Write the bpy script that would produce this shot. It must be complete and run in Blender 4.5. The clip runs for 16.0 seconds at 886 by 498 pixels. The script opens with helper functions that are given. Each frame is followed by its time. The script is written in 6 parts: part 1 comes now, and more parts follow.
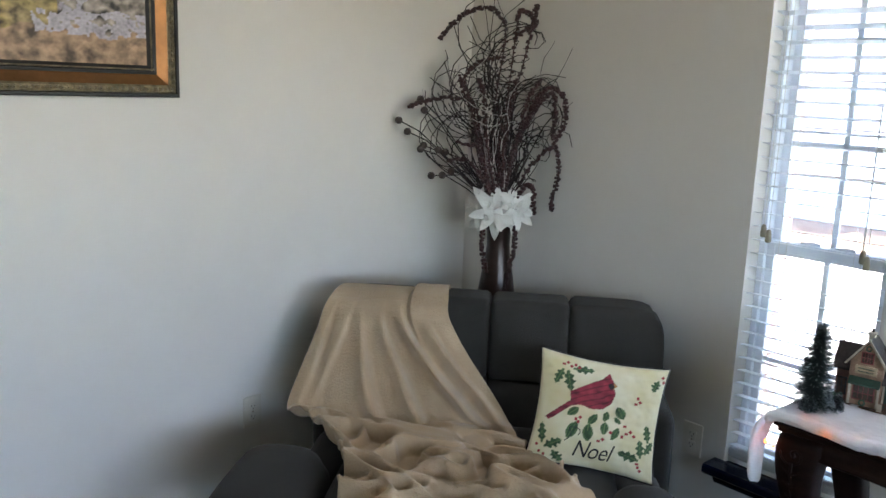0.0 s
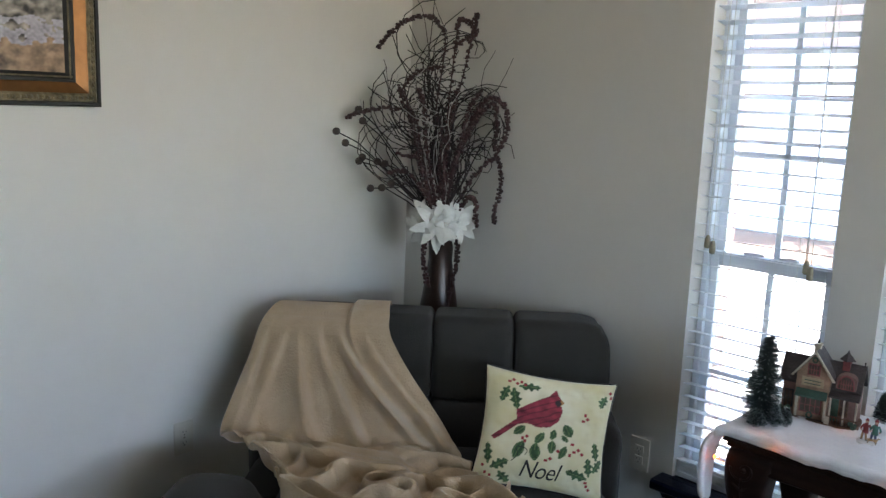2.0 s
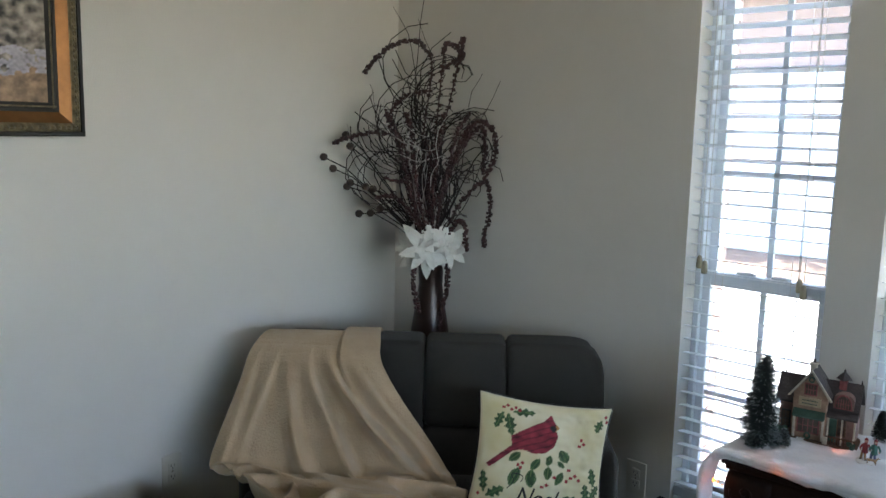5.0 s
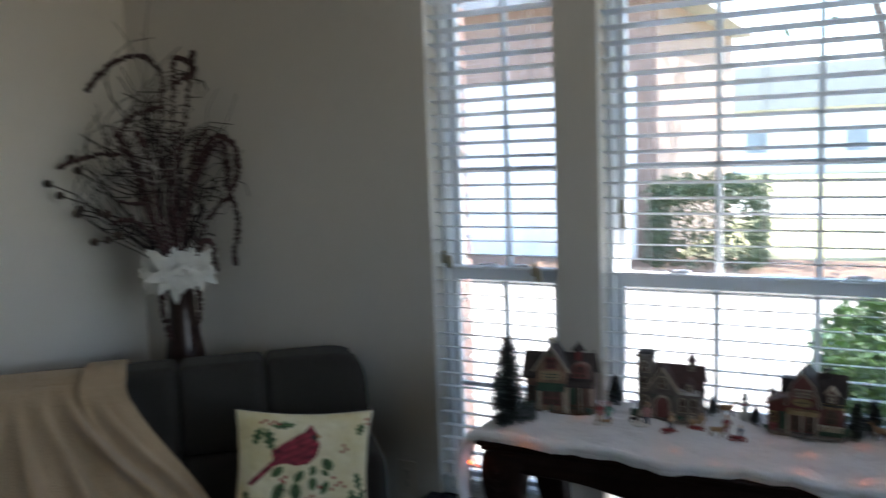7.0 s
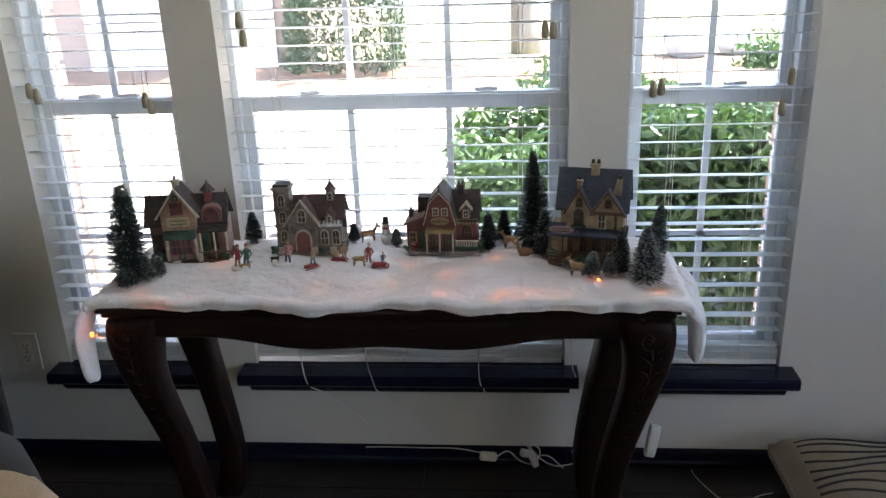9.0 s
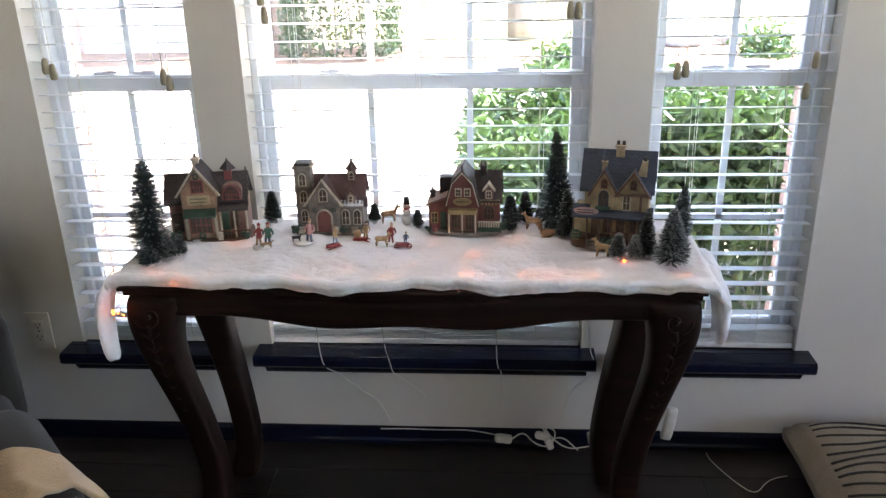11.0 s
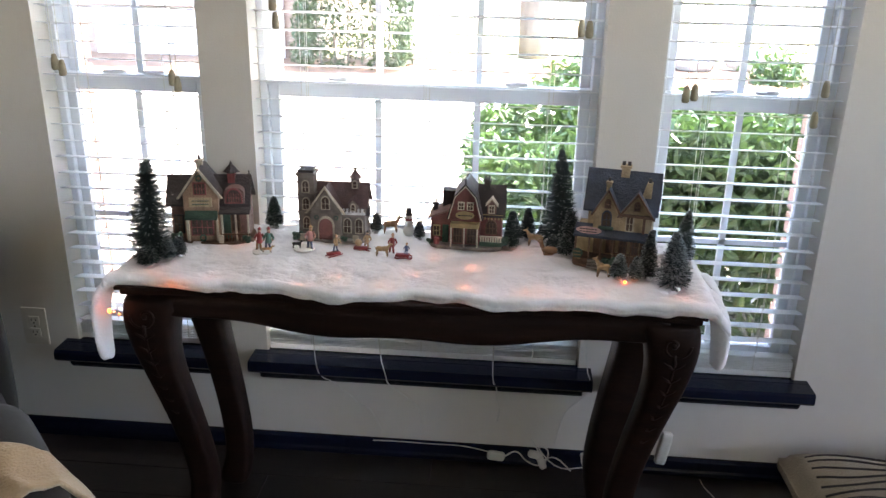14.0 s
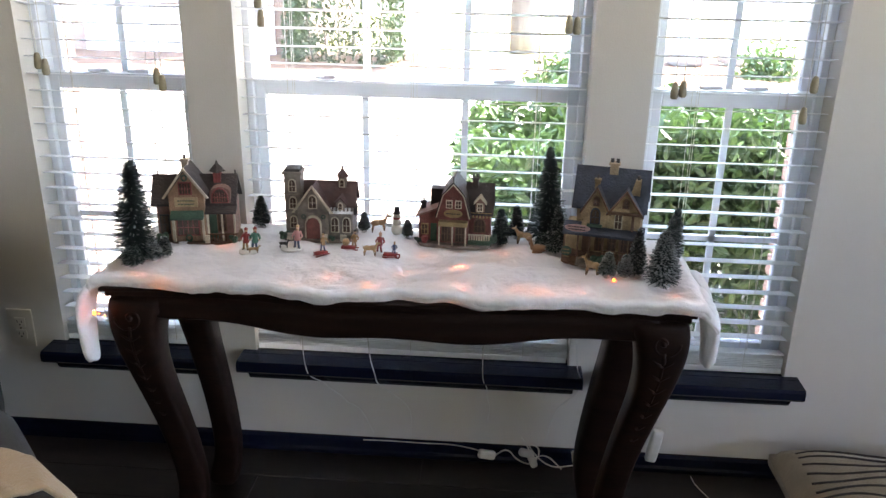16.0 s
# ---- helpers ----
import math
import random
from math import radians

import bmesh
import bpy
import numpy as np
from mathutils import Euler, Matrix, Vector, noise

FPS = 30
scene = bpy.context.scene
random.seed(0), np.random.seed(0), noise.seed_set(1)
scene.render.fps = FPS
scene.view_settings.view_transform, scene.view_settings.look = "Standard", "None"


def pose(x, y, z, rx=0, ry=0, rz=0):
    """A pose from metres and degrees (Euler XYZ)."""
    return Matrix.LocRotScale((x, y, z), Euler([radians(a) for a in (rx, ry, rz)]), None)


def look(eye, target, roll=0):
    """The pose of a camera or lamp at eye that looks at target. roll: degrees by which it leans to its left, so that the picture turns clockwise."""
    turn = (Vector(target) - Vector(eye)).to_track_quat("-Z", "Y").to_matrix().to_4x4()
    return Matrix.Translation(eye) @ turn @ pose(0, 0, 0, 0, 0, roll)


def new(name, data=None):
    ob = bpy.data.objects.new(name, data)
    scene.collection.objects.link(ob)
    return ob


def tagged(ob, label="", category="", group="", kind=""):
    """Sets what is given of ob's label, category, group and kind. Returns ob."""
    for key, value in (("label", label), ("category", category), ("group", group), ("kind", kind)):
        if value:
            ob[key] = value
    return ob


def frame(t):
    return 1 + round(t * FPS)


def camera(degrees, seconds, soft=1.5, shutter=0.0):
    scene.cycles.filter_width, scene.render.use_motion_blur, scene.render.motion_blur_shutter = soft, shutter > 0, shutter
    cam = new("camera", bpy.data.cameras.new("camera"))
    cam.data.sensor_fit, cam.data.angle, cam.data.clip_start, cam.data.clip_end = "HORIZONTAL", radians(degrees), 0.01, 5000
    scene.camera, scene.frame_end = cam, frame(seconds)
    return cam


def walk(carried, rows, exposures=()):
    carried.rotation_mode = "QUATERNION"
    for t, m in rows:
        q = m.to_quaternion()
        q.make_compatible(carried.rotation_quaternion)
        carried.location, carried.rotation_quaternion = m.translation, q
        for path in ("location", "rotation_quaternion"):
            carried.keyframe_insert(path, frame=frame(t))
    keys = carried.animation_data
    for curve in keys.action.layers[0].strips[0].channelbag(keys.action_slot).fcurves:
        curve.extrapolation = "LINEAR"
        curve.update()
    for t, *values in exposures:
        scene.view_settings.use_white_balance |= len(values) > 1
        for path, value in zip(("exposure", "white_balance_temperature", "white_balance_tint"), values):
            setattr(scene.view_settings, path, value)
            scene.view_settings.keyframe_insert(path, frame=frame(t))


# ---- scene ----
cam = camera(56.2, 16.0, soft=1.4, shutter=0.5)
PATH = [
    (0, (0.521, -2.538, 1.55), (-0.944, -1.234, 1.161), 2.1),
    (0.5, (0.512, -2.53, 1.547), (-0.934, -1.196, 1.185), 2.2),
    (1, (0.488, -2.505, 1.543), (-0.943, -1.153, 1.19), 2.4),
    (1.5, (0.468, -2.484, 1.54), (-0.937, -1.102, 1.201), 2.2),
    (2, (0.456, -2.472, 1.537), (-0.919, -1.063, 1.184), 2.2),
    (2.5, (0.449, -2.465, 1.536), (-0.934, -1.07, 1.163), 2.3),
    (3, (0.448, -2.464, 1.536), (-0.929, -1.065, 1.155), 2.5),
    (5.3, (0.425, -2.456, 1.538), (-0.933, -1.012, 1.277), 0.9),
    (5.5, (0.42, -2.436, 1.531), (-0.939, -0.986, 1.301), 0.5),
    (6, (0.413, -2.428, 1.53), (-0.907, -0.937, 1.344), -0.7),
    (6.5, (0.425, -2.434, 1.529), (-0.757, -0.837, 1.3), -1.2),
    (7, (0.523, -2.38, 1.468), (-0.43, -0.637, 1.234), -2.1),
    (7.5, (0.571, -2.349, 1.507), (-0.003, -0.47, 1.136), -0.3),
    (8, (0.562, -2.284, 1.455), (0.334, -0.362, 0.945), 0.6),
    (8.5, (0.547, -2.191, 1.469), (0.364, -0.304, 0.842), -1.3),
    (8.7, (0.534, -2.136, 1.48), (0.367, -0.27, 0.782), -2.1),
    (11, (0.428, -2.141, 1.461), (0.29, -0.285, 0.722), -1.3),
    (11.5, (0.43, -2.135, 1.455), (0.276, -0.283, 0.711), -0.6),
    (12, (0.427, -2.131, 1.463), (0.269, -0.278, 0.724), 0.3),
    (12.5, (0.43, -2.127, 1.462), (0.277, -0.272, 0.73), 1.1),
    (13, (0.424, -2.122, 1.459), (0.252, -0.269, 0.725), 1.0),
    (13.5, (0.435, -2.125, 1.465), (0.258, -0.269, 0.733), 0.8),
    (14, (0.432, -2.132, 1.456), (0.287, -0.266, 0.748), 1.2),
    (14.5, (0.433, -2.134, 1.459), (0.318, -0.269, 0.75), 1.3),
    (15, (0.434, -2.13, 1.461), (0.325, -0.266, 0.746), 1.3),
    (15.5, (0.43, -2.124, 1.46), (0.302, -0.262, 0.745), 1.1),
    (16, (0.444, -2.116, 1.458), (0.315, -0.255, 0.742), 1.0),
]
EXPOSURES = [(0.0, 4.56, 6300, 14), (3.0, 4.15, 6300, 13), (5.5, 4.08, 6250, 11), (6.5, 3.68, 6250, 11), (7.0, 3.15, 6350, 13), (7.5, 2.85, 6400, 13), (8.0, 2.8, 6450, 13),
             (8.3, 3.15, 6600, 15), (8.6, 3.7, 6800, 16), (10.8, 4.72, 7250, 19), (16.0, 4.72, 7250, 19)]
walk(cam, [(t, look(e, a, r)) for t, e, a, r in PATH], EXPOSURES)

# ---- light ----
SUN_EL, SUN_AZ = radians(60), radians(70)   # the sun stands high before the windows; the slats keep it out
world = bpy.data.worlds.new("world")
scene.world = world
world.use_nodes = True
wn = world.node_tree.nodes
sky = wn.new("ShaderNodeTexSky")
sky.sky_type, sky.sun_disc = "NISHITA", False
sky.sun_elevation, sky.sun_rotation = SUN_EL, SUN_AZ
world.node_tree.links.new(sky.outputs[0], wn["Background"].inputs[0])
wn["Background"].inputs[1].default_value = 0.15
sun = new("sun", bpy.data.lights.new("sun", "SUN"))
sun.data.energy, sun.data.angle, sun.data.color = 2.6, radians(0.5), (1.0, 0.97, 0.93)
sdir = Vector((math.sin(SUN_AZ) * math.cos(SUN_EL), math.cos(SUN_AZ) * math.cos(SUN_EL), math.sin(SUN_EL)))
sun.matrix_world = look(sdir * 20, (0, 0, 0))

ZF = -0.027      # floor
XW, XE, YS, ZC = -2.19, 5.0, -5.5, 2.75      # left wall, right wall, back wall, ceiling

def area(name, m, w, h, power, color):
    ob = new(name, bpy.data.lights.new(name, "AREA"))
    ob.data.shape, ob.data.size, ob.data.size_y, ob.data.energy, ob.data.color = "RECTANGLE", w, h, power, color
    ob.matrix_world = m
    return ob

# inferred far-side daylight; the high window band that holds it is assumed and unseen
area("east_daylight", look((XE - 0.03, -2.675, 1.90), (0, -2.675, 1.70)), 4.3, 1.2, 0.75, (0.95, 0.97, 1.0))

# added fill lamps under the window heads, standing in for skylight on the snow
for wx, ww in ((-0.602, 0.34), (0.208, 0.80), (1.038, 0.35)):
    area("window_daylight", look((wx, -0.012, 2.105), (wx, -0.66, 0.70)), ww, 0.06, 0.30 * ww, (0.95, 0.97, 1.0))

# ---- materials ----
def material(name, c1, c2=None, rough=0.6, scale=8.0, bump=0.0, bscale=60.0, metal=0.0, stretch=(1, 1, 1), fine=0.35, coords="Object", sheen=0.0, rand=0.0):
    m = bpy.data.materials.new(name)
    m.use_nodes = True
    n, l = m.node_tree.nodes, m.node_tree.links
    b = n["Principled BSDF"]
    tc, mp = n.new("ShaderNodeTexCoord"), n.new("ShaderNodeMapping")
    mp.inputs["Scale"].default_value = stretch
    l.new(tc.outputs[coords], mp.inputs[0])
    n1, n2, mx, add = n.new("ShaderNodeTexNoise"), n.new("ShaderNodeTexNoise"), n.new("ShaderNodeMix"), n.new("ShaderNodeMath")
    n1.inputs["Scale"].default_value, n1.inputs["Detail"].default_value = scale, 5
    n2.inputs["Scale"].default_value, n2.inputs["Detail"].default_value = scale * 9, 3
    l.new(mp.outputs[0], n1.inputs[0]); l.new(mp.outputs[0], n2.inputs[0])
    add.operation = "MULTIPLY_ADD"
    l.new(n2.outputs[0], add.inputs[0]); add.inputs[1].default_value = fine
    l.new(n1.outputs[0], add.inputs[2])
    ramp = n.new("ShaderNodeMapRange")
    ramp.inputs[1].default_value, ramp.inputs[2].default_value = 0.3 + fine * 0.35, 0.7 + fine * 0.65
    l.new(add.outputs[0], ramp.inputs[0])
    mx.data_type = "RGBA"
    mx.inputs[6].default_value, mx.inputs[7].default_value = (*c1, 1), (*(c2 or c1), 1)
    l.new(ramp.outputs[0], mx.inputs[0])
    col = mx.outputs[2]
    if rand:
        oi, hs, mr = n.new("ShaderNodeObjectInfo"), n.new("ShaderNodeHueSaturation"), n.new("ShaderNodeMapRange")
        mr.inputs[3].default_value, mr.inputs[4].default_value = 1 - rand, 1 + rand
        l.new(oi.outputs["Random"], mr.inputs[0]); l.new(mr.outputs[0], hs.inputs["Value"]); l.new(col, hs.inputs["Color"])
        col = hs.outputs[0]
    l.new(col, b.inputs["Base Color"])
    b.inputs["Roughness"].default_value, b.inputs["Metallic"].default_value = rough, metal
    b.inputs["Sheen Weight"].default_value = sheen
    if bump:
        n3, bp = n.new("ShaderNodeTexNoise"), n.new("ShaderNodeBump")
        n3.inputs["Scale"].default_value, n3.inputs["Detail"].default_value = bscale, 4
        l.new(mp.outputs[0], n3.inputs[0]); l.new(n3.outputs[0], bp.inputs["Height"])
        bp.inputs["Strength"].default_value, bp.inputs["Distance"].default_value = bump, 0.01
        l.new(bp.outputs[0], b.inputs["Normal"])
    return m

def add_translucent(m, color, amount):
    n, l = m.node_tree.nodes, m.node_tree.links
    b, out = n["Principled BSDF"], n["Material Output"]
    tr, mix = n.new("ShaderNodeBsdfTranslucent"), n.new("ShaderNodeMixShader")
    tr.inputs[0].default_value = (*color, 1)
    mix.inputs[0].default_value = amount
    l.new(b.outputs[0], mix.inputs[1]); l.new(tr.outputs[0], mix.inputs[2]); l.new(mix.outputs[0], out.inputs[0])
    return m

def glow(name, color, strength):
    m = bpy.data.materials.new(name)
    m.use_nodes = True
    b = m.node_tree.nodes["Principled BSDF"]
    b.inputs["Base Color"].default_value = (*color, 1)
    b.inputs["Emission Color"].default_value, b.inputs["Emission Strength"].default_value = (*color, 1), strength
    return m

def painted(name, rough, bump=0.2, bscale=300, sheen=0.0):
    m = material(name, (1, 1, 1), None, rough, bump=bump, bscale=bscale, sheen=sheen)
    n, l = m.node_tree.nodes, m.node_tree.links
    at = n.new("ShaderNodeVertexColor"); at.layer_name = "paint"
    l.new(at.outputs[0], n["Principled BSDF"].inputs["Base Color"])
    return m

M_wall = material("wall_paint", (0.615, 0.58, 0.525), (0.58, 0.545, 0.49), 0.75, 1.5, 0.10, 220)
M_ceiling = material("ceiling_paint", (0.8, 0.8, 0.79), (0.76, 0.76, 0.75), 0.9, 2, 0.3, 120)
M_vinyl = material("white_vinyl", (0.80, 0.82, 0.84), (0.74, 0.77, 0.80), 0.35, 6, 0.03, 90)
M_slat = add_translucent(material("blind_slat", (0.84, 0.84, 0.83), (0.79, 0.79, 0.78), 0.42, 5, 0.04, 90, stretch=(0.3, 4, 4)), (0.90, 0.92, 0.93), 0.40)
M_cord = material("blind_cord", (0.72, 0.70, 0.64), (0.6, 0.58, 0.52), 0.8, 200)
M_tassel = material("tassel_wood", (0.30, 0.26, 0.17), (0.20, 0.17, 0.11), 0.5, 60)
M_navy = material("navy_gloss_paint", (0.007, 0.011, 0.026), (0.005, 0.008, 0.019), 0.25, 7, 0.06, 60)
M_floor = material("dark_plank", (0.020, 0.013, 0.010), (0.010, 0.007, 0.006), 0.45, 5, 0.12, 40, stretch=(1, 9, 1), rand=0.25)
M_plate = material("outlet_plastic", (0.60, 0.55, 0.46), (0.55, 0.50, 0.42), 0.35, 20)
M_slot = material("dark_slot", (0.02, 0.02, 0.02), None, 0.6)
M_brick = material("red_brick", (0.31, 0.20, 0.165), (0.23, 0.145, 0.12), 0.9, 14, 0.5, 70, rand=0.25)
M_mortar = material("mortar", (0.50, 0.47, 0.42), (0.42, 0.39, 0.35), 0.95, 20, 0.4, 80)
M_concrete = material("concrete", (0.40, 0.365, 0.32), (0.31, 0.28, 0.245), 0.9, 1.2, 0.3, 40)
M_soil = material("bark_mulch", (0.22, 0.13, 0.08), (0.10, 0.06, 0.04), 0.95, 9, 1.0, 30)
M_grass = material("lawn", (0.34, 0.31, 0.17), (0.24, 0.23, 0.11), 0.9, 2.5, 0.8, 50)
M_leaf = add_translucent(material("shrub_leaf", (0.060, 0.120, 0.036), (0.020, 0.048, 0.018), 0.42, 9, 0.1, 60, rand=0.1), (0.11, 0.22, 0.05), 0.12)
M_hedge = add_translucent(material("hedge_leaf", (0.045, 0.075, 0.032), (0.022, 0.042, 0.020), 0.5, 6), (0.12, 0.20, 0.06), 0.12)
M_bark = material("tree_bark", (0.24, 0.21, 0.18), (0.14, 0.12, 0.10), 0.95, 9, 0.9, 30, stretch=(1, 1, 0.25))
M_wood = material("dark_walnut", (0.017, 0.0068, 0.004), (0.007, 0.003, 0.002), 0.55, 7, 0.10, 45, stretch=(0.7, 5, 5))
M_snow = add_translucent(material("cotton_snow", (0.84, 0.84, 0.85), (0.74, 0.75, 0.77), 0.95, 14, 0.55, 75, sheen=0.4), (0.93, 0.90, 0.88), 0.26)
M_wood.node_tree.nodes["Principled BSDF"].inputs["Specular IOR Level"].default_value = 0.14
M_navy.node_tree.nodes["Principled BSDF"].inputs["Specular IOR Level"].default_value = 0.25
M_bulb = glow("warm_bulb", (1.0, 0.13, 0.02), 0.7)
M_wire = material("white_cable", (0.62, 0.60, 0.55), (0.54, 0.52, 0.48), 0.5, 60)
M_seat = material("charcoal_microfibre", (0.0225, 0.0200, 0.0160), (0.0150, 0.0134, 0.0108), 0.9, 6, 0.25, 260, sheen=0.05)
M_blanket = material("beige_fleece", (0.46, 0.335, 0.205), (0.38, 0.275, 0.165), 0.95, 10, 0.5, 170, sheen=0.2)
M_cushion = material("striped_cloth", (0.25, 0.205, 0.15), (0.19, 0.155, 0.11), 0.9, 20, 0.4, 200, sheen=0.2)
M_stripe = material("black_cord", (0.03, 0.026, 0.024), (0.02, 0.018, 0.016), 0.8, 40)

def glass():
    m = bpy.data.materials.new("window_glass")
    m.use_nodes = True
    n, l = m.node_tree.nodes, m.node_tree.links
    n.remove(n["Principled BSDF"])
    t, g, f, x = n.new("ShaderNodeBsdfTransparent"), n.new("ShaderNodeBsdfGlossy"), n.new("ShaderNodeFresnel"), n.new("ShaderNodeMixShader")
    t.inputs[0].default_value = (0.93, 0.96, 0.96, 1)
    g.inputs["Roughness"].default_value = 0.02
    l.new(f.outputs[0], x.inputs[0]); l.new(t.outputs[0], x.inputs[1]); l.new(g.outputs[0], x.inputs[2])
    l.new(x.outputs[0], n["Material Output"].inputs[0])
    return m
M_glass = glass()

# ---- helpers for meshes ----
def box(bm, x0, x1, y0, y1, z0, z1, m=None):
    v = [bm.verts.new((x, y, z)) for x in (x0, x1) for y in (y0, y1) for z in (z0, z1)]
    if m is not None:
        for p in v:
            p.co = m @ p.co
    for f in ((0, 1, 3, 2), (4, 6, 7, 5), (0, 4, 5, 1), (2, 3, 7, 6), (0, 2, 6, 4), (1, 5, 7, 3)):
        bm.faces.new([v[i] for i in f])
    return v

def prism(bm, pts, y0, y1, m=None):
    """A polygon of (x, z) points pushed from y0 to y1."""
    a = [bm.verts.new((x, y0, z)) for x, z in pts]
    b = [bm.verts.new((x, y1, z)) for x, z in pts]
    k = len(pts)
    fs = [bm.faces.new(a), bm.faces.new(b[::-1])] + [bm.faces.new((a[i], b[i], b[(i + 1) % k], a[(i + 1) % k])) for i in range(k)]
    if m is not None:
        for p in a + b:
            p.co = m @ p.co
    bmesh.ops.recalc_face_normals(bm, faces=fs)
    return a + b

def tube(bm, pts, r, sides=6, r1=None, cap=True):
    pts = [Vector(p) for p in pts]
    rings, up = [], Vector((0.13, 0.21, 0.97))
    for i, p in enumerate(pts):
        d = (pts[min(i + 1, len(pts) - 1)] - pts[max(i - 1, 0)])
        d = d.normalized() if d.length > 1e-9 else Vector((0, 0, 1))
        if abs(d.dot(up)) > 0.95:
            up = Vector((0.95, 0.2, 0.1))
        a = d.cross(up).normalized()
        b = d.cross(a)
        rr = r if r1 is None else r + (r1 - r) * i / max(1, len(pts) - 1)
        rings.append([bm.verts.new(p + (a * math.cos(k) + b * math.sin(k)) * rr) for k in (2 * math.pi * j / sides for j in range(sides))])
    for q, w in zip(rings, rings[1:]):
        for j in range(sides):
            bm.faces.new((q[j], q[(j + 1) % sides], w[(j + 1) % sides], w[j]))
    if cap:
        bm.faces.new(rings[0][::-1]); bm.faces.new(rings[-1])

def lathe(bm, prof, seg=24, at=(0, 0, 0), wob=0.0):
    at = Vector(at)
    rings = [[bm.verts.new(at + Vector((r * math.cos(2 * math.pi * j / seg), r * math.sin(2 * math.pi * j / seg), z))) for j in range(seg)] for r, z in prof]
    for q, w in zip(rings, rings[1:]):
        for j in range(seg):
            bm.faces.new((q[j], q[(j + 1) % seg], w[(j + 1) % seg], w[j]))
    bm.faces.new(rings[0][::-1]); bm.faces.new(rings[-1])

def ball(bm, c, r, seg=8, squash=(1, 1, 1)):
    prof = [(r * math.sin(math.pi * i / (seg // 2 + 1)), -r * math.cos(math.pi * i / (seg // 2 + 1))) for i in range(1, seg // 2 + 1)]
    n0 = len(bm.verts)
    lathe(bm, prof, seg)
    bm.verts.ensure_lookup_table()
    for v in bm.verts[n0:]:
        v.co = Vector(c) + Vector((v.co.x * squash[0], v.co.y * squash[1], v.co.z * squash[2]))

def soft_box(bm, c, h, r, n=8, shape=None, m=None):
    """A box of half sizes h with round edges of radius r; shape(u, v, w, co) may bend it further."""
    tmp = bmesh.new()
    bmesh.ops.create_cube(tmp, size=2)
    bmesh.ops.subdivide_edges(tmp, edges=tmp.edges[:], cuts=n, use_grid_fill=True)
    for v in tmp.verts:
        p = Vector([math.copysign(abs(q) ** 0.8, q) for q in v.co])
        q = Vector([p[i] * h[i] for i in range(3)])
        k = Vector([max(-(h[i] - r), min(h[i] - r, q[i])) for i in range(3)])
        d = q - k
        co = k + (d.normalized() * r if d.length > 1e-6 else d)
        if shape:
            co = shape(p, co)
        co = Vector(c) + co
        v.co = m @ co if m is not None else co
    me = bpy.data.meshes.new("soft")
    tmp.to_mesh(me); tmp.free()
    bm.from_mesh(me)
    bpy.data.meshes.remove(me)

def part(name, bm, mat, parent=None, label="", smooth=False, recalc=False, sub=0):
    if recalc:
        bmesh.ops.recalc_face_normals(bm, faces=bm.faces)
    me = bpy.data.meshes.new(name)
    bm.to_mesh(me); bm.free()
    me.materials.append(mat)
    if smooth:
        me.shade_smooth()
    ob = new(name, me)
    if parent is not None:
        ob.parent = parent
    if label:
        ob["label"] = label
    if sub:
        md = ob.modifiers.new("subsurf", "SUBSURF"); md.levels = md.render_levels = sub
    return ob

def thing(name, m, label, category, group="", kind=""):
    ob = new(name)
    ob.empty_display_size = 0.05
    ob.matrix_world = m
    return tagged(ob, label, category, group, kind)

def bevel(ob, w, seg=2):
    md = ob.modifiers.new("bevel", "BEVEL")
    md.width, md.segments, md.limit_method = w, seg, "ANGLE"
    return ob

def cyl(bm, p, q, r, sides=10):
    tube(bm, [p, q], r, sides)

def nz(x, y, z=0.0, s=1.0):
    return noise.noise(Vector((x * s, y * s, z * s)))

# ---- the room ----
OPEN = ((-0.822, -0.382), (-0.246, 0.662), (0.813, 1.264))   # the three windows
Z0, Z1 = 0.300, 2.12

bm = bmesh.new()
box(bm, XW - 0.15, XE + 0.15, YS - 0.15, 0.0, -0.15, ZF - 0.004)
floor = tagged(part("floor", bm, M_slot), "dark brown wooden plank floor", "floor", kind="structure")

def wall_with_openings(name, mat, y0, y1, z_low, z_high, label, grow=0.0):
    bm = bmesh.new()
    xs = [XW - 0.15] + [e for a, b in OPEN for e in (a - grow, b + grow)] + [XE + 0.15]
    for i in range(0, len(xs), 2):
        box(bm, xs[i], xs[i + 1], y0, y1, z_low, z_high)
    for a, b in OPEN:
        box(bm, a - grow, b + grow, y0, y1, z_low, Z0 - 0.02)
        box(bm, a - grow, b + grow, y0, y1, Z1, z_high)
    return tagged(part(name, bm, mat), label, "wall", kind="structure")

wall_north = wall_with_openings("wall_north", M_wall, 0.0, 0.17, -0.1, ZC, "pale grey painted wall with three tall windows")
wall_brick = wall_with_openings("wall_outside", M_mortar, 0.17, 0.285, -0.4, ZC + 0.2, "outer brick face of the house wall", grow=0.012)
WEST = pose(XW, 0, 0, 0, 0, 94.5)      # the left wall stands a little out of square
bm = bmesh.new(); box(bm, -5.6, 0.0, 0.0, 0.15, -0.1, ZC, WEST)
tagged(part("wall_west", bm, M_wall), "plain pale grey painted wall behind the chair", "wall", kind="structure")
for nm, b4, lab in (("wall_south", (XW - 0.15, XE + 0.15, YS - 0.15, YS), "plain pale grey painted wall"),):
    bm = bmesh.new(); box(bm, *b4, -0.1, ZC)
    tagged(part(nm, bm, M_wall), lab, "wall", kind="structure")
bm = bmesh.new()
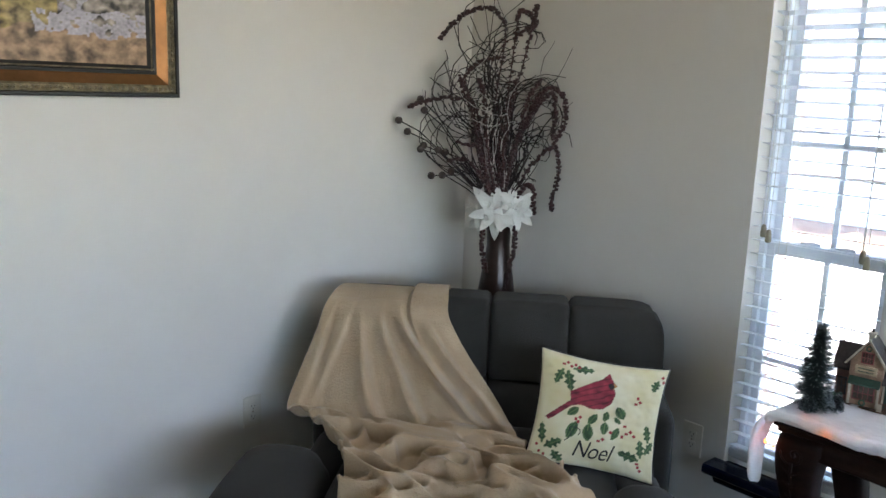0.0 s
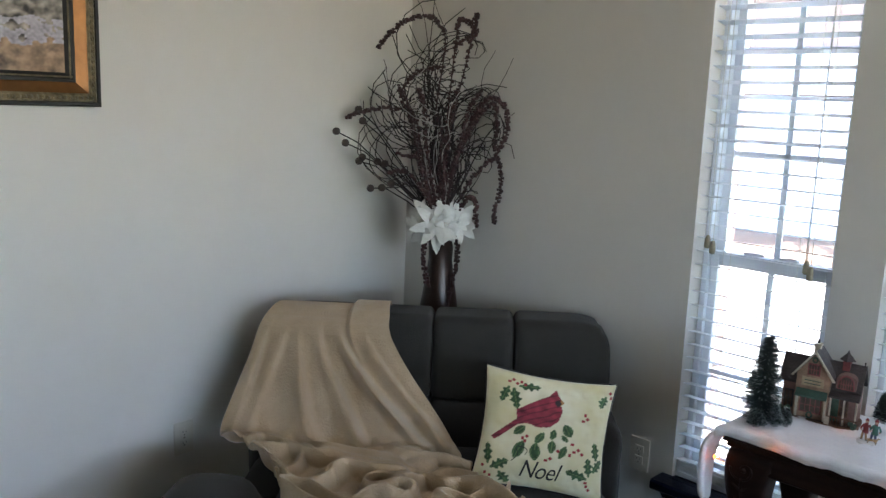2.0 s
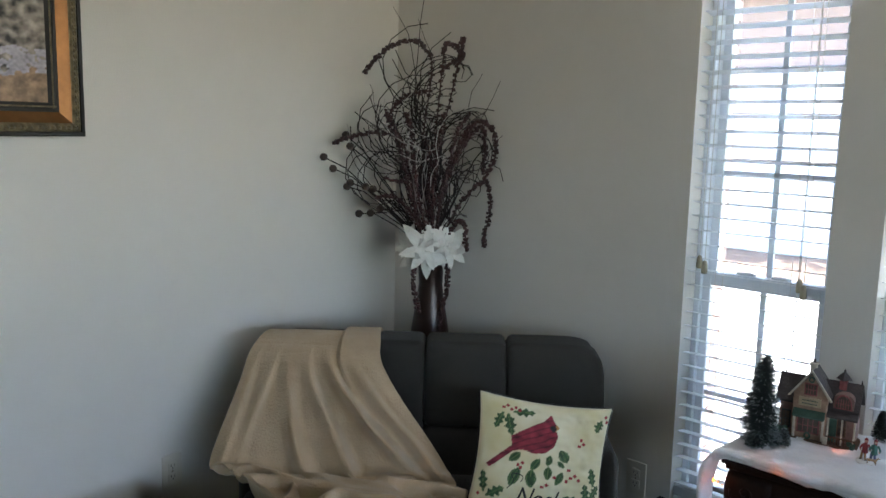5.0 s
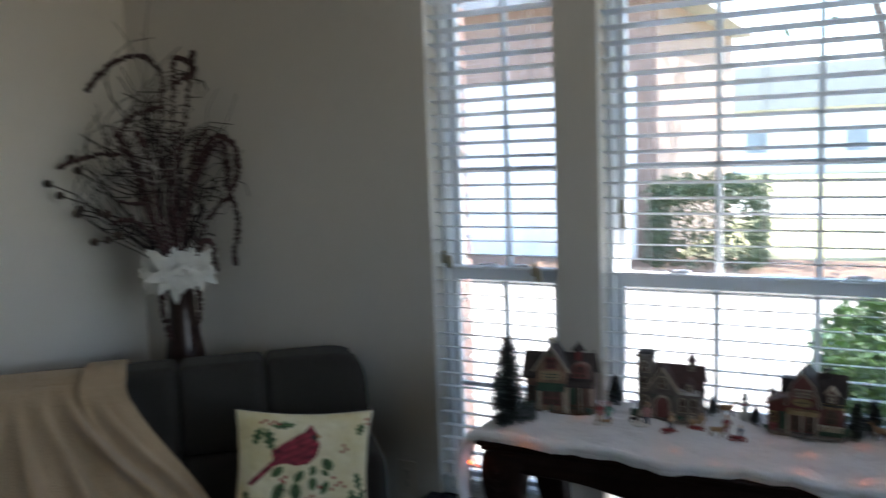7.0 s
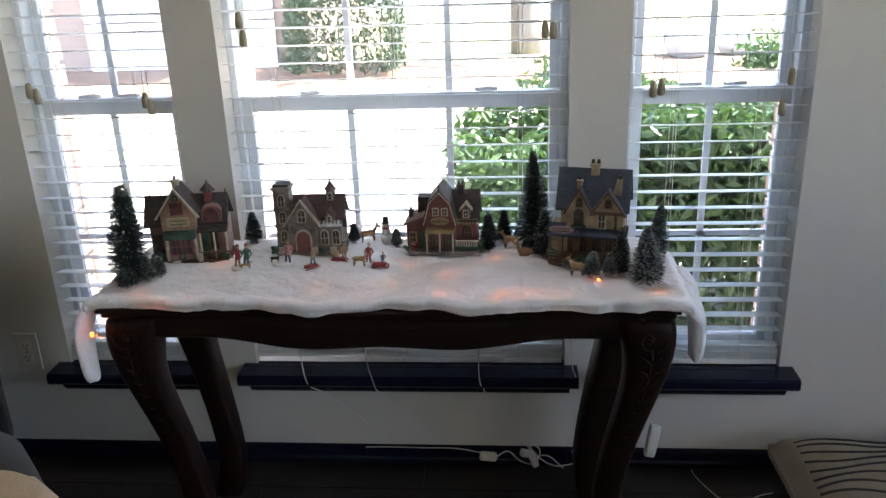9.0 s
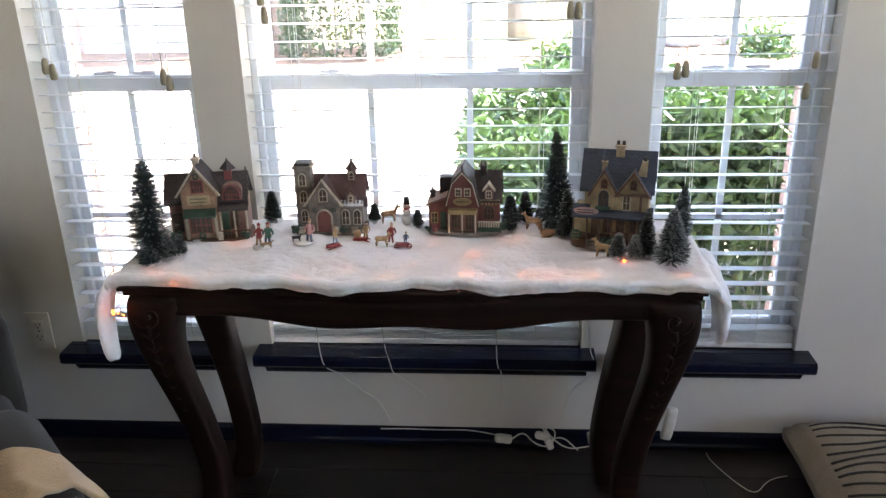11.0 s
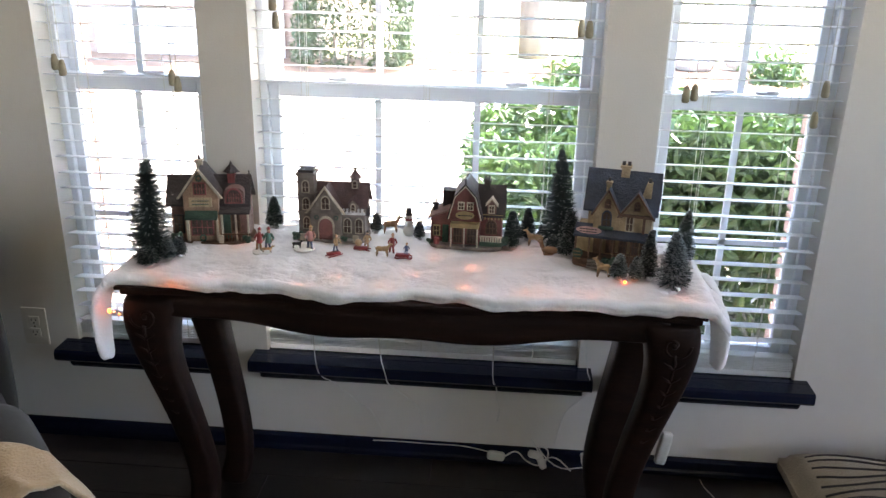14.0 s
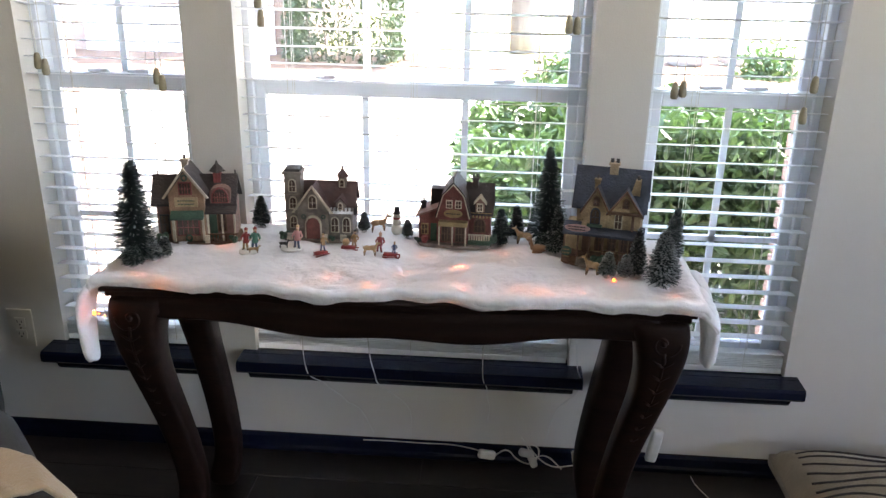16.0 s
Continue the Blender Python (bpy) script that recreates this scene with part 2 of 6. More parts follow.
box(bm, XE, XE + 0.15, YS, -4.9, -0.1, ZC); box(bm, XE, XE + 0.15, -0.45, 0.0, -0.1, ZC)
box(bm, XE, XE + 0.15, -4.9, -0.45, 2.55, ZC); box(bm, XE, XE + 0.15, -4.9, -0.45, -0.1, 1.25)
tagged(part("wall_east", bm, M_wall), "plain pale grey painted wall with an assumed wide high window", "wall", kind="structure")
# assumed window frame out of view, set high to place the daylight
bm = bmesh.new()
for a, b in ((-4.9, -4.84), (-3.43, -3.37), (-1.98, -1.92), (-0.51, -0.45)):
    box(bm, XE + 0.05, XE + 0.11, a, b, 1.25, 2.55)
for a, b in ((1.25, 1.31), (2.49, 2.55)):
    box(bm, XE + 0.06, XE + 0.10, -4.84, -0.51, a, b)
tagged(part("window_4", bm, M_vinyl), "assumed white framed wide window, out of view", "window", kind="structure")
bm = bmesh.new(); box(bm, XW - 0.15, XE + 0.15, YS - 0.15, 0.285, ZC, ZC + 0.2)
tagged(part("ceiling", bm, M_ceiling), "white matt painted ceiling", "ceiling", kind="structure")

# unseen block added over the ceiling to block light from behind the room
bm = bmesh.new(); box(bm, XW - 4.0, XE + 3.0, YS - 0.15, 0.285, ZC + 0.21, 5.8)
tagged(part("wall_upper", bm, M_brick), "unseen brick block added above the room to block light", "wall", kind="structure")

# baseboards with a chamfered top
def baseboard(name, x0, x1, m):
    bm = bmesh.new()
    prof = [(0, 0), (-0.018, 0), (-0.018, 0.012), (-0.014, 0.02), (-0.014, 0.046), (-0.006, 0.054), (0, 0.054)]
    a = [bm.verts.new(m @ Vector((x0, y, z))) for y, z in prof]
    b = [bm.verts.new(m @ Vector((x1, y, z))) for y, z in prof]
    for i in range(len(prof)):
        k = (i + 1) % len(prof)
        bm.faces.new((a[i], a[k], b[k], b[i]))
    bm.faces.new(a[::-1]); bm.faces.new(b)
    tagged(part(name, bm, M_navy, recalc=True), "low navy painted baseboard along the wall", "baseboard", kind="structure")
baseboard("baseboard_1", XW + 0.02, XE, pose(0, 0, ZF))
baseboard("baseboard_2", -5.5, -0.02, WEST @ pose(0, 0, ZF))

# ---- windows ----
def window(index, x0, x1, cols):
    w = thing("window_%d" % index, pose((x0 + x1) / 2, 0, Z0), "white vinyl single-hung window with muntin bars", "window", kind="structure")
    h, top, rail = (x1 - x0) / 2, Z1 - Z0, 1.058 - Z0
    bm = bmesh.new()
    for a, b in ((-h, -h + 0.020), (h - 0.020, h)):
        box(bm, a, b, 0.075, 0.165, 0.0, top)
    box(bm, -h + 0.020, h - 0.020, 0.075, 0.165, top - 0.035, top); box(bm, -h + 0.020, h - 0.020, 0.075, 0.165, 0.0, 0.022)
    bevel(part("window_frame", bm, M_vinyl, w), 0.003)
    a = h - 0.020
    for nm, z0, z1, y in (("lower_sash", 0.022, rail + 0.012, 0.092), ("upper_sash", rail - 0.02, top - 0.035, 0.124)):
        s = 0.027
        bm = bmesh.new()
        box(bm, -a, -a + s, y, y + 0.03, z0, z1); box(bm, a - s, a, y, y + 0.03, z0, z1)
        box(bm, -a + s, a - s, y, y + 0.03, z0, z0 + (0.036 if nm == "lower_sash" else 0.034)); box(bm, -a + s, a - s, y, y + 0.03, z1 - 0.034, z1)
        sash = bevel(part(nm, bm, M_vinyl, w), 0.003)
        bm = bmesh.new(); box(bm, -a + s, a - s, y + 0.013, y + 0.017, z0 + 0.034, z1 - 0.034)
        p = part("pane", bm, M_glass, sash); p.visible_shadow = False
        for i in range(1, cols):
            x = -a + s + (2 * a - 2 * s) * i / cols
            bm = bmesh.new(); box(bm, x - 0.0085, x + 0.0085, y + 0.009, y + 0.021, z0 + 0.034, z1 - 0.034)
            part("muntin", bm, M_vinyl, sash)
        rows = (0.37,) if nm == "lower_sash" else (0.365, 0.69)
        for z in rows:
            zz = z0 + z if nm == "upper_sash" else z
            bm = bmesh.new(); box(bm, -a + s, a - s, y + 0.009, y + 0.021, zz - 0.0075, zz + 0.0075)
            part("muntin", bm, M_vinyl, sash)
    bm = bmesh.new()   # rolled top of the lower sash, with its catches
    prism(bm, [(-a, rail + 0.012), (a, rail + 0.012), (a, rail + 0.024), (-a, rail + 0.024)], 0.078, 0.118)
    part("meeting_rail", bm, M_vinyl, w)
    for x in ((-0.55 * a, 0.55 * a) if cols == 3 else (-0.28 * a, 0.28 * a)):
        bm = bmesh.new(); soft_box(bm, (x, 0.093, rail + 0.030), (0.030, 0.010, 0.0045), 0.004, 3); soft_box(bm, (x + 0.012, 0.086, rail + 0.033), (0.016, 0.005, 0.004), 0.0035, 2)
        part("sash_lock", bm, M_vinyl, w, "white sash lock", True)
    # stool and apron of the window board
    bm = bmesh.new()
    box(bm, -h + 0.002, h - 0.002, -0.02, 0.075, -0.018, 0.0)
    prism(bm, [(-0.02, -0.032), (-0.075, -0.032), (-0.082, -0.024), (-0.082, -0.004), (-0.076, 0.004), (-0.02, 0.004)], -h - 0.036, h + 0.036, pose(0, 0, 0, 0, 0, 90) @ Matrix.Diagonal((1, -1, 1, 1)))
    prism(bm, [(0.0, -0.072), (-0.03, -0.072), (-0.036, -0.064), (-0.052, -0.038), (-0.052, -0.031), (0, -0.031)], -h - 0.014, h + 0.014, pose(0, 0, 0, 0, 0, 90) @ Matrix.Diagonal((1, -1, 1, 1)))
    box(bm, -h - 0.036, h + 0.036, -0.022, -0.001, -0.026, 0.004)
    part("window_sill", bm, M_navy, w, "glossy navy window board", recalc=True)
    return w

for i, ((a, b), c) in enumerate(zip(OPEN, (2, 3, 2))):
    window(i + 1, a, b, c)

# ---- horizontal blinds ----
def blind(x0, x1, cords, tassels):
    h = (x1 - x0) / 2 - 0.006
    bl = thing("window_blind", pose((x0 + x1) / 2, 0.034, Z0), "white two-inch slatted blind, lowered with open slats", "blind", "window blinds")
    bm = bmesh.new()
    sec = [(-0.025, -0.0005), (-0.012, 0.0004), (0, 0.0008), (0.012, 0.0004), (0.025, -0.0005), (0.025, -0.0023), (0.012, -0.0014), (0, -0.0010), (-0.012, -0.0014), (-0.025, -0.0023)]
    prism(bm, sec, -h, h, pose(0, 0, 0, 0, 0, 90) @ Matrix.Diagonal((1, -1, 1, 1)))
    me = bpy.data.meshes.new("slat"); bm.to_mesh(me); bm.free(); me.materials.append(M_slat)
    rnd = random.Random(int(x0 * 100))
    n = 39
    for i in range(n):
        s = new("slat", me); s.parent = bl
        z = 0.062 + 0.0452 * i
        s.matrix_basis = pose(rnd.uniform(-0.001, 0.001), 0, z, -10.5 + rnd.uniform(-1.0, 1.0), rnd.uniform(-0.15, 0.15), 0)
    for k in range(5):
        s = new("slat", me); s.parent = bl
        s.matrix_basis = pose(0, 0, 0.030 + 0.0055 * k, 0, rnd.uniform(-0.1, 0.1), 0)
    bm = bmesh.new(); soft_box(bm, (0, 0, 0.014), (h, 0.026, 0.010), 0.004, 3)
    part("bottom_rail", bm, M_slat, bl)
    bm = bmesh.new(); box(bm, -h, h, -0.03, 0.03, Z1 - Z0 - 0.05, Z1 - Z0 - 0.002)
    bevel(part("head_rail", bm, M_slat, bl), 0.004)
    for c in cords:
        bm = bmesh.new()
        for y in (-0.027, 0.027):
            tube(bm, [(c * h, y, 0.02), (c * h, y, Z1 - Z0 - 0.05)], 0.0008, 4)
        tube(bm, [(c * h + 0.012, 0, 0.02), (c * h + 0.012, 0, Z1 - Z0 - 0.05)], 0.0009, 4)
        part("ladder_cord", bm, M_cord, bl)
    for x, z in tassels:
        xx, zz = x - (x0 + x1) / 2, z - Z0
        bm = bmesh.new(); tube(bm, [(xx, -0.034, zz + 0.02), (xx * 0.99, -0.033, Z1 - Z0 - 0.04)], 0.0011, 5)
        part("lift_cord", bm, M_cord, bl)
        bm = bmesh.new(); lathe(bm, [(0.004, 0.021), (0.0065, 0.018), (0.0088, 0.008), (0.0100, -0.006), (0.0100, -0.016), (0.0075, -0.021)], 12, (xx, -0.034, zz))
        part("tassel", bm, M_tassel, bl, "small beige wooden cord tassel", True)
    return bl

blind(*OPEN[0], (-0.55, 0.55), ((-0.773, 1.123), (-0.755, 1.108), (-0.457, 1.092), (-0.444, 1.075)))
blind(*OPEN[1], (-0.72, 0.0, 0.72), ((-0.178, 1.290), (-0.172, 1.245), (0.598, 1.247), (0.618, 1.245)))
blind(*OPEN[2], (-0.5, 0.5), ((0.871, 1.094), (0.891, 1.099), (1.208, 1.118), (1.193, 1.041)))

# ---- outside ----
GZ = -0.15
bm = bmesh.new()
box(bm, -400, 400, 0.29, 900, GZ - 0.3, GZ - 0.03)
tagged(part("ground", bm, M_grass), "sunlit lawn that reaches into the distance", "ground", kind="structure")
bm = bmesh.new(); box(bm, -30, 8, 1.16, 6.6, GZ - 0.2, GZ)
tagged(part("pavement", bm, M_concrete), "pale sunlit concrete drive", "pavement", kind="structure")
bm = bmesh.new(); box(bm, -6, 0.11, 0.29, 1.14, GZ - 0.1, GZ - 0.004)
tagged(part("path", bm, M_concrete), "pale concrete slab path beside the house", "path", kind="structure")
bm = bmesh.new(); box(bm, 0.12, 6, 0.29, 1.15, GZ - 0.1, GZ - 0.02)
tagged(part("planting_bed", bm, M_soil), "brown bark mulch bed below the windows", "bed", kind="structure")
bm = bmesh.new(); box(bm, -9, 9, 6.75, 9.4, GZ - 0.1, GZ + 0.02)
tagged(part("planting_bed_far", bm, M_soil), "brown bark mulch bed across the drive", "bed", kind="structure")
bm = bmesh.new(); box(bm, -30, 12, 6.62, 6.74, GZ - 0.2, GZ + 0.07)
tagged(bevel(part("kerb", bm, M_concrete), 0.02), "pale concrete kerb beside the drive", "kerb", kind="structure")
bm = bmesh.new(); box(bm, -60, 60, 16, 22, GZ - 0.2, GZ + 0.01)
tagged(part("road", bm, M_concrete), "pale sunlit street", "road", kind="structure")

def leaf_mass(bm, rnd, n, size, where, keep=None):
    for _ in range(n):
        p = where(rnd)
        if keep and not keep(p):
            continue
        d = Vector((rnd.gauss(0, 1), rnd.gauss(0, 1), rnd.gauss(0.25, 0.8))).normalized()
        a = d.orthogonal().normalized()
        a.rotate(Matrix.Rotation(rnd.uniform(0, 6.28), 3, d))
        b = d.cross(a)
        s = size * rnd.uniform(0.65, 1.25)
        v = [bm.verts.new(p + q) for q in (-a * s, -a * s * 0.2 + b * s * 0.42 + d * s * 0.08, a * s * 0.55 + b * s * 0.3, a * s * 1.1 - d * s * 0.15, a * s * 0.55 - b * s * 0.3, -a * s * 0.2 - b * s * 0.42 + d * s * 0.08)]
        bm.faces.new(v[:4]); bm.faces.new((v[0], v[3], v[4], v[5]))

def shrub(x0, x1, y0, y1, top, seed, n, label):
    rnd = random.Random(seed)
    sh = thing("shrub", pose((x0 + x1) / 2, (y0 + y1) / 2, GZ), label, "shrub", "shrubs outside")
    cx, hx, hy, H = 0, (x1 - x0) / 2, (y1 - y0) / 2, top - GZ
    bm = bmesh.new()
    for i in range(16):
        a = rnd.uniform(0, 6.28); e = Vector((rnd.uniform(-0.9, 0.9) * hx, rnd.uniform(-0.8, 0.8) * hy, H * rnd.uniform(0.55, 0.95)))
        s = Vector((e.x * 0.55, e.y * 0.5, -0.03))
        pts = [s.lerp(e, k / 5) + Vector((rnd.uniform(-0.03, 0.03), rnd.uniform(-0.03, 0.03), 0)) for k in range(6)]
        tube(bm, pts, 0.011, 5, 0.003)
    part("stem", bm, M_bark, sh)
    bm = bmesh.new()
    def where(r):
        while True:
            z = r.uniform(0.03, 1.04)
            p = Vector((r.uniform(-1, 1), r.uniform(-1, 1), z))
            lump = 1 + 0.22 * nz(p.x * 2 + seed, p.y * 2, p.z * 2.5)
            lim = lump * (1.0 if z > 0.3 else 0.72 + z)
            if abs(p.x) < lim and abs(p.y) < lim and z < lump * 1.0 - 0.10 * p.x * p.x:
                if (z < 0.50 and r.random() < 0.86 - 0.5 * max(0.0, z - 0.34) / 0.16) or (p.x < -0.55 and r.random() < 0.6):
                    continue
                return Vector((p.x * hx, p.y * hy, z * H))
    leaf_mass(bm, rnd, n, 0.032, where)
    part("foliage", bm, M_leaf, sh)
    return sh
shrub(0.26, 2.12, 0.85, 1.85, 0.80, 3, 36000, "leafy green broad-leaved shrub close outside the window")

# clipped hedge block beyond the drive
rnd = random.Random(8)
hd = thing("hedge", pose(-1.58, 8.6, GZ), "square clipped green hedge across the drive", "hedge")
bm = bmesh.new()
def hedge_shell(p):
    """How far out a point lies in the rounded block; 1 at its skin."""
    return ((abs(p.x) / 0.72) ** 9 + (abs(p.y) / 0.6) ** 9 + (p.z / 1.17) ** 9) ** (1 / 9)
leaf_mass(bm, rnd, 11000, 0.036, lambda r: Vector((r.uniform(-0.74, 0.74), r.uniform(-0.64, 0.64), r.uniform(0.05, 1.24))), lambda p: 0.74 < hedge_shell(p) + 0.10 * nz(p.x * 5, p.y * 5, p.z * 5) < 1.0)
part("foliage", bm, M_hedge, hd)
bm = bmesh.new()
for i in range(8):
    x = -0.6 + 0.17 * i
    tube(bm, [(x, 0, -0.1), (x + rnd.uniform(-0.1, 0.1), 0.1, 0.5), (x + rnd.uniform(-0.1, 0.1), 0, 0.95)], 0.02, 5, 0.006)
part("stem", bm, M_bark, hd)
# a low green clump by the tree and lawn plants
for k, (x, y, w, h, n) in enumerate(((1.15, 7.4, 0.30, 0.28, 700), (5.6, 9.0, 0.7, 0.5, 1000), (3.6, 8.2, 0.4, 0.35, 700))):
    cl = thing("low_shrub", pose(x, y, GZ), "low bright green plant in the bark bed", "shrub", "shrubs outside")
    bm = bmesh.new()
    leaf_mass(bm, rnd, n, 0.05, lambda r: Vector((r.gauss(0, 0.45) * w, r.gauss(0, 0.4) * w, abs(r.gauss(0, 0.5)) * h)))
    part("foliage", bm, M_leaf, cl)

# two weathered boulders in the far bed
M_rock = material("grey_boulder", (0.46, 0.47, 0.49), (0.34, 0.35, 0.37), 0.9, 6, 0.6, 30)
for x, y, r in ((2.80, 9.1, 0.27), (3.45, 9.2, 0.21)):
    bm = bmesh.new(); ball(bm, (0, 0, r * 0.6), r, 16, (1.15, 0.9, 0.85))
    for v in bm.verts:
        v.co *= 1 + 0.16 * nz(v.co.x * 3 + x, v.co.y * 3, v.co.z * 3, 2)
    bo = part("boulder", bm, M_rock, None, smooth=True)
    bo.matrix_world = pose(x, y, GZ + 0.02)
    tagged(bo, "weathered grey boulder in the bark bed", "boulder", "boulders")

# the street tree
tr = thing("tree", pose(0.72, 10.2, GZ), "tall grey-barked street tree with a forked trunk", "tree")
bm = bmesh.new()
tube(bm, [(0.02, 0, -0.1), (0, 0, 0.3), (-0.02, 0, 1.0), (0.0, 0, 1.6), (0.03, 0, 2.1)], 0.23, 14, 0.17)
for e in ((-0.9, 0.2, 5.2), (0.9, -0.1, 5.0), (0.25, 0.5, 5.8), (-0.3, -0.6, 5.5)):
    tube(bm, [(0.02, 0, 1.85), (e[0] * 0.35, e[1] * 0.3, 2.7), (e[0] * 0.7, e[1] * 0.7, 4.1), e], 0.10, 8, 0.03)
    for q in range(4):
        s = Vector(e) * 0.8; t = s + Vector((rnd.uniform(-1, 1), rnd.uniform(-1, 1), rnd.uniform(0.2, 1.2)))
        tube(bm, [s, s.lerp(t, 0.5) + Vector((0, 0, 0.1)), t], 0.03, 5, 0.008)
part("trunk", bm, M_bark, tr, smooth=True)
bm = bmesh.new()
leaf_mass(bm, rnd, 2600, 0.11, lambda r: Vector((r.gauss(0, 1.1), r.gauss(0, 1.0), 5.2 + r.gauss(0, 0.75))), lambda p: nz(p.x * 1.3, p.y * 1.3, p.z * 1.3) > -0.12)
part("crown", bm, M_hedge, tr)

# houses over the way
M_tan = material("tan_brick", (0.33, 0.24, 0.20), (0.26, 0.19, 0.155), 0.9, 9, 0.4, 40)
M_roof = material("grey_shingle", (0.40, 0.385, 0.365), (0.31, 0.30, 0.29), 0.9, 6, 0.4, 30)
M_siding = material("cream_siding", (0.78, 0.76, 0.70), (0.72, 0.70, 0.64), 0.8, 3, 0.1, 30)
# the pale blue-grey pane colour has the reflected sky painted in
M_skypane = material("far_pane_sky", (0.30, 0.34, 0.38), (0.22, 0.25, 0.28), 0.15, 2)
def far_house(x, y, w, d, hgt, mat, label, door=None):
    ho = thing("house", pose(x, y, GZ), label, "house", "houses over the way")
    bm = bmesh.new(); box(bm, -w / 2, w / 2, 0, d, -0.2, hgt)
    part("wall", bm, mat, ho)
    bm = bmesh.new(); prism(bm, [(-w / 2 - 0.4, hgt), (w / 2 + 0.4, hgt), (w / 2 - 1.2, hgt + 2.0), (-w / 2 + 1.2, hgt + 2.0)], -0.4, d)
    part("roof", bm, M_roof, ho)
    for i in range(3):
        wx = -w / 2 + w * (i + 0.5) / 3
        if door and abs(wx - door) < 1.8:
            continue
        wi = thing("window", pose(0, 0, 0), "", ""); wi.parent = ho
        bm = bmesh.new(); box(bm, wx - 0.55, wx + 0.55, -0.05, 0.02, 0.9, 2.1)
        part("frame", bm, M_vinyl, wi)
        bm = bmesh.new(); box(bm, wx - 0.47, wx + 0.47, -0.06, -0.045, 0.98, 2.02)
        part("pane", bm, M_skypane, wi)
    if door is not None:
        gd = thing("garage_door", pose(door, 0, 0), "", ""); gd.parent = ho
        for k in range(4):
            bm = bmesh.new(); box(bm, -1.3, 1.3, -0.06, -0.01, 0.02 + 0.64 * k, 0.64 + 0.64 * k)
            bevel(part("panel", bm, M_vinyl, gd), 0.015)
    return ho
far_house(-6.62, 9.0, 8.6, 6, 3.6, M_tan, "tan brick house wing with a white garage door", door=2.72)
far_house(-1.0, 40, 13, 8, 3.0, M_siding, "cream house with a grey shingle roof in the distance")
far_house(17, 36, 12, 8, 3.0, M_brick, "brick house with a grey shingle roof in the distance")

# ---- console table ----
TX0, TX1, TY0, TY1, TZ = -0.445, 0.880, -0.468, -0.105, 0.698
table = thing("console_table", pose((TX0 + TX1) / 2, (TY0 + TY1) / 2, 0), "dark walnut console table with carved cabriole legs", "table")
W2, D2 = (TX1 - TX0) / 2, (TY1 - TY0) / 2
def bow(x):
    return -0.014 * math.cos(x / W2 * math.pi * 1.5) - 0.008
bm = bmesh.new()
n = 40
for lo, hi, over in ((TZ - 0.010, TZ, 0.0), (TZ - 0.026, TZ - 0.010, -0.012)):
    outline = []
    for i in range(n + 1):
        x = -W2 + 2 * W2 * i / n
        outline.append((x * (1 + over), -D2 + bow(x) - over))
    outline += [(W2 * (1 + over), D2), (-W2 * (1 + over), D2)]
    a = [bm.verts.new((x, y, lo)) for x, y in outline]; b = [bm.verts.new((x, y, hi)) for x, y in outline]
    bm.faces.new(b); bm.faces.new(a[::-1])
    for i in range(len(a)):
        k = (i + 1) % len(a)
        bm.faces.new((a[i], a[k], b[k], b[i]))
bevel(part("tabletop", bm, M_wood, table, recalc=True), 0.004)
def rail_mesh(nm, length, depth_fn, drop, m):
    bm = bmesh.new()
    ring = []
    for i in range(n + 1):
        x = -length + 2 * length * i / n
        y = depth_fn(x)
        low = TZ - 0.026 - drop + 0.026 * (abs(x) / length) ** 3 + 0.006 * math.cos(x / length * math.pi * 3)
        ring.append([bm.verts.new(m @ Vector(p)) for p in ((x, y + 0.022, TZ - 0.026), (x, y, TZ - 0.026), (x, y - 0.002, TZ - 0.05), (x, y + 0.003, (TZ - 0.05 + low) / 2), (x, y - 0.003, low + 0.008), (x, y + 0.004, low), (x, y + 0.022, low))])
    for p, q in zip(ring, ring[1:]):
        for j in range(7):
            k = (j + 1) % 7
            bm.faces.new((p[j], p[k], q[k], q[j]))
    bm.faces.new(ring[0]); bm.faces.new(ring[-1][::-1])
    return part(nm, bm, M_wood, table, smooth=True, recalc=True)
rail_mesh("apron", W2 - 0.075, lambda x: -D2 + bow(x) + 0.014, 0.072, pose(0, 0, 0))
rail_mesh("apron", W2 - 0.075, lambda x: -D2 + 0.02, 0.06, pose(0, 0, 0, 0, 0, 180))
for s in (-90, 90):
    rail_mesh("apron", D2 - 0.08, lambda x: -W2 + 0.02, 0.07, pose(0, 0, 0, 0, 0, s))

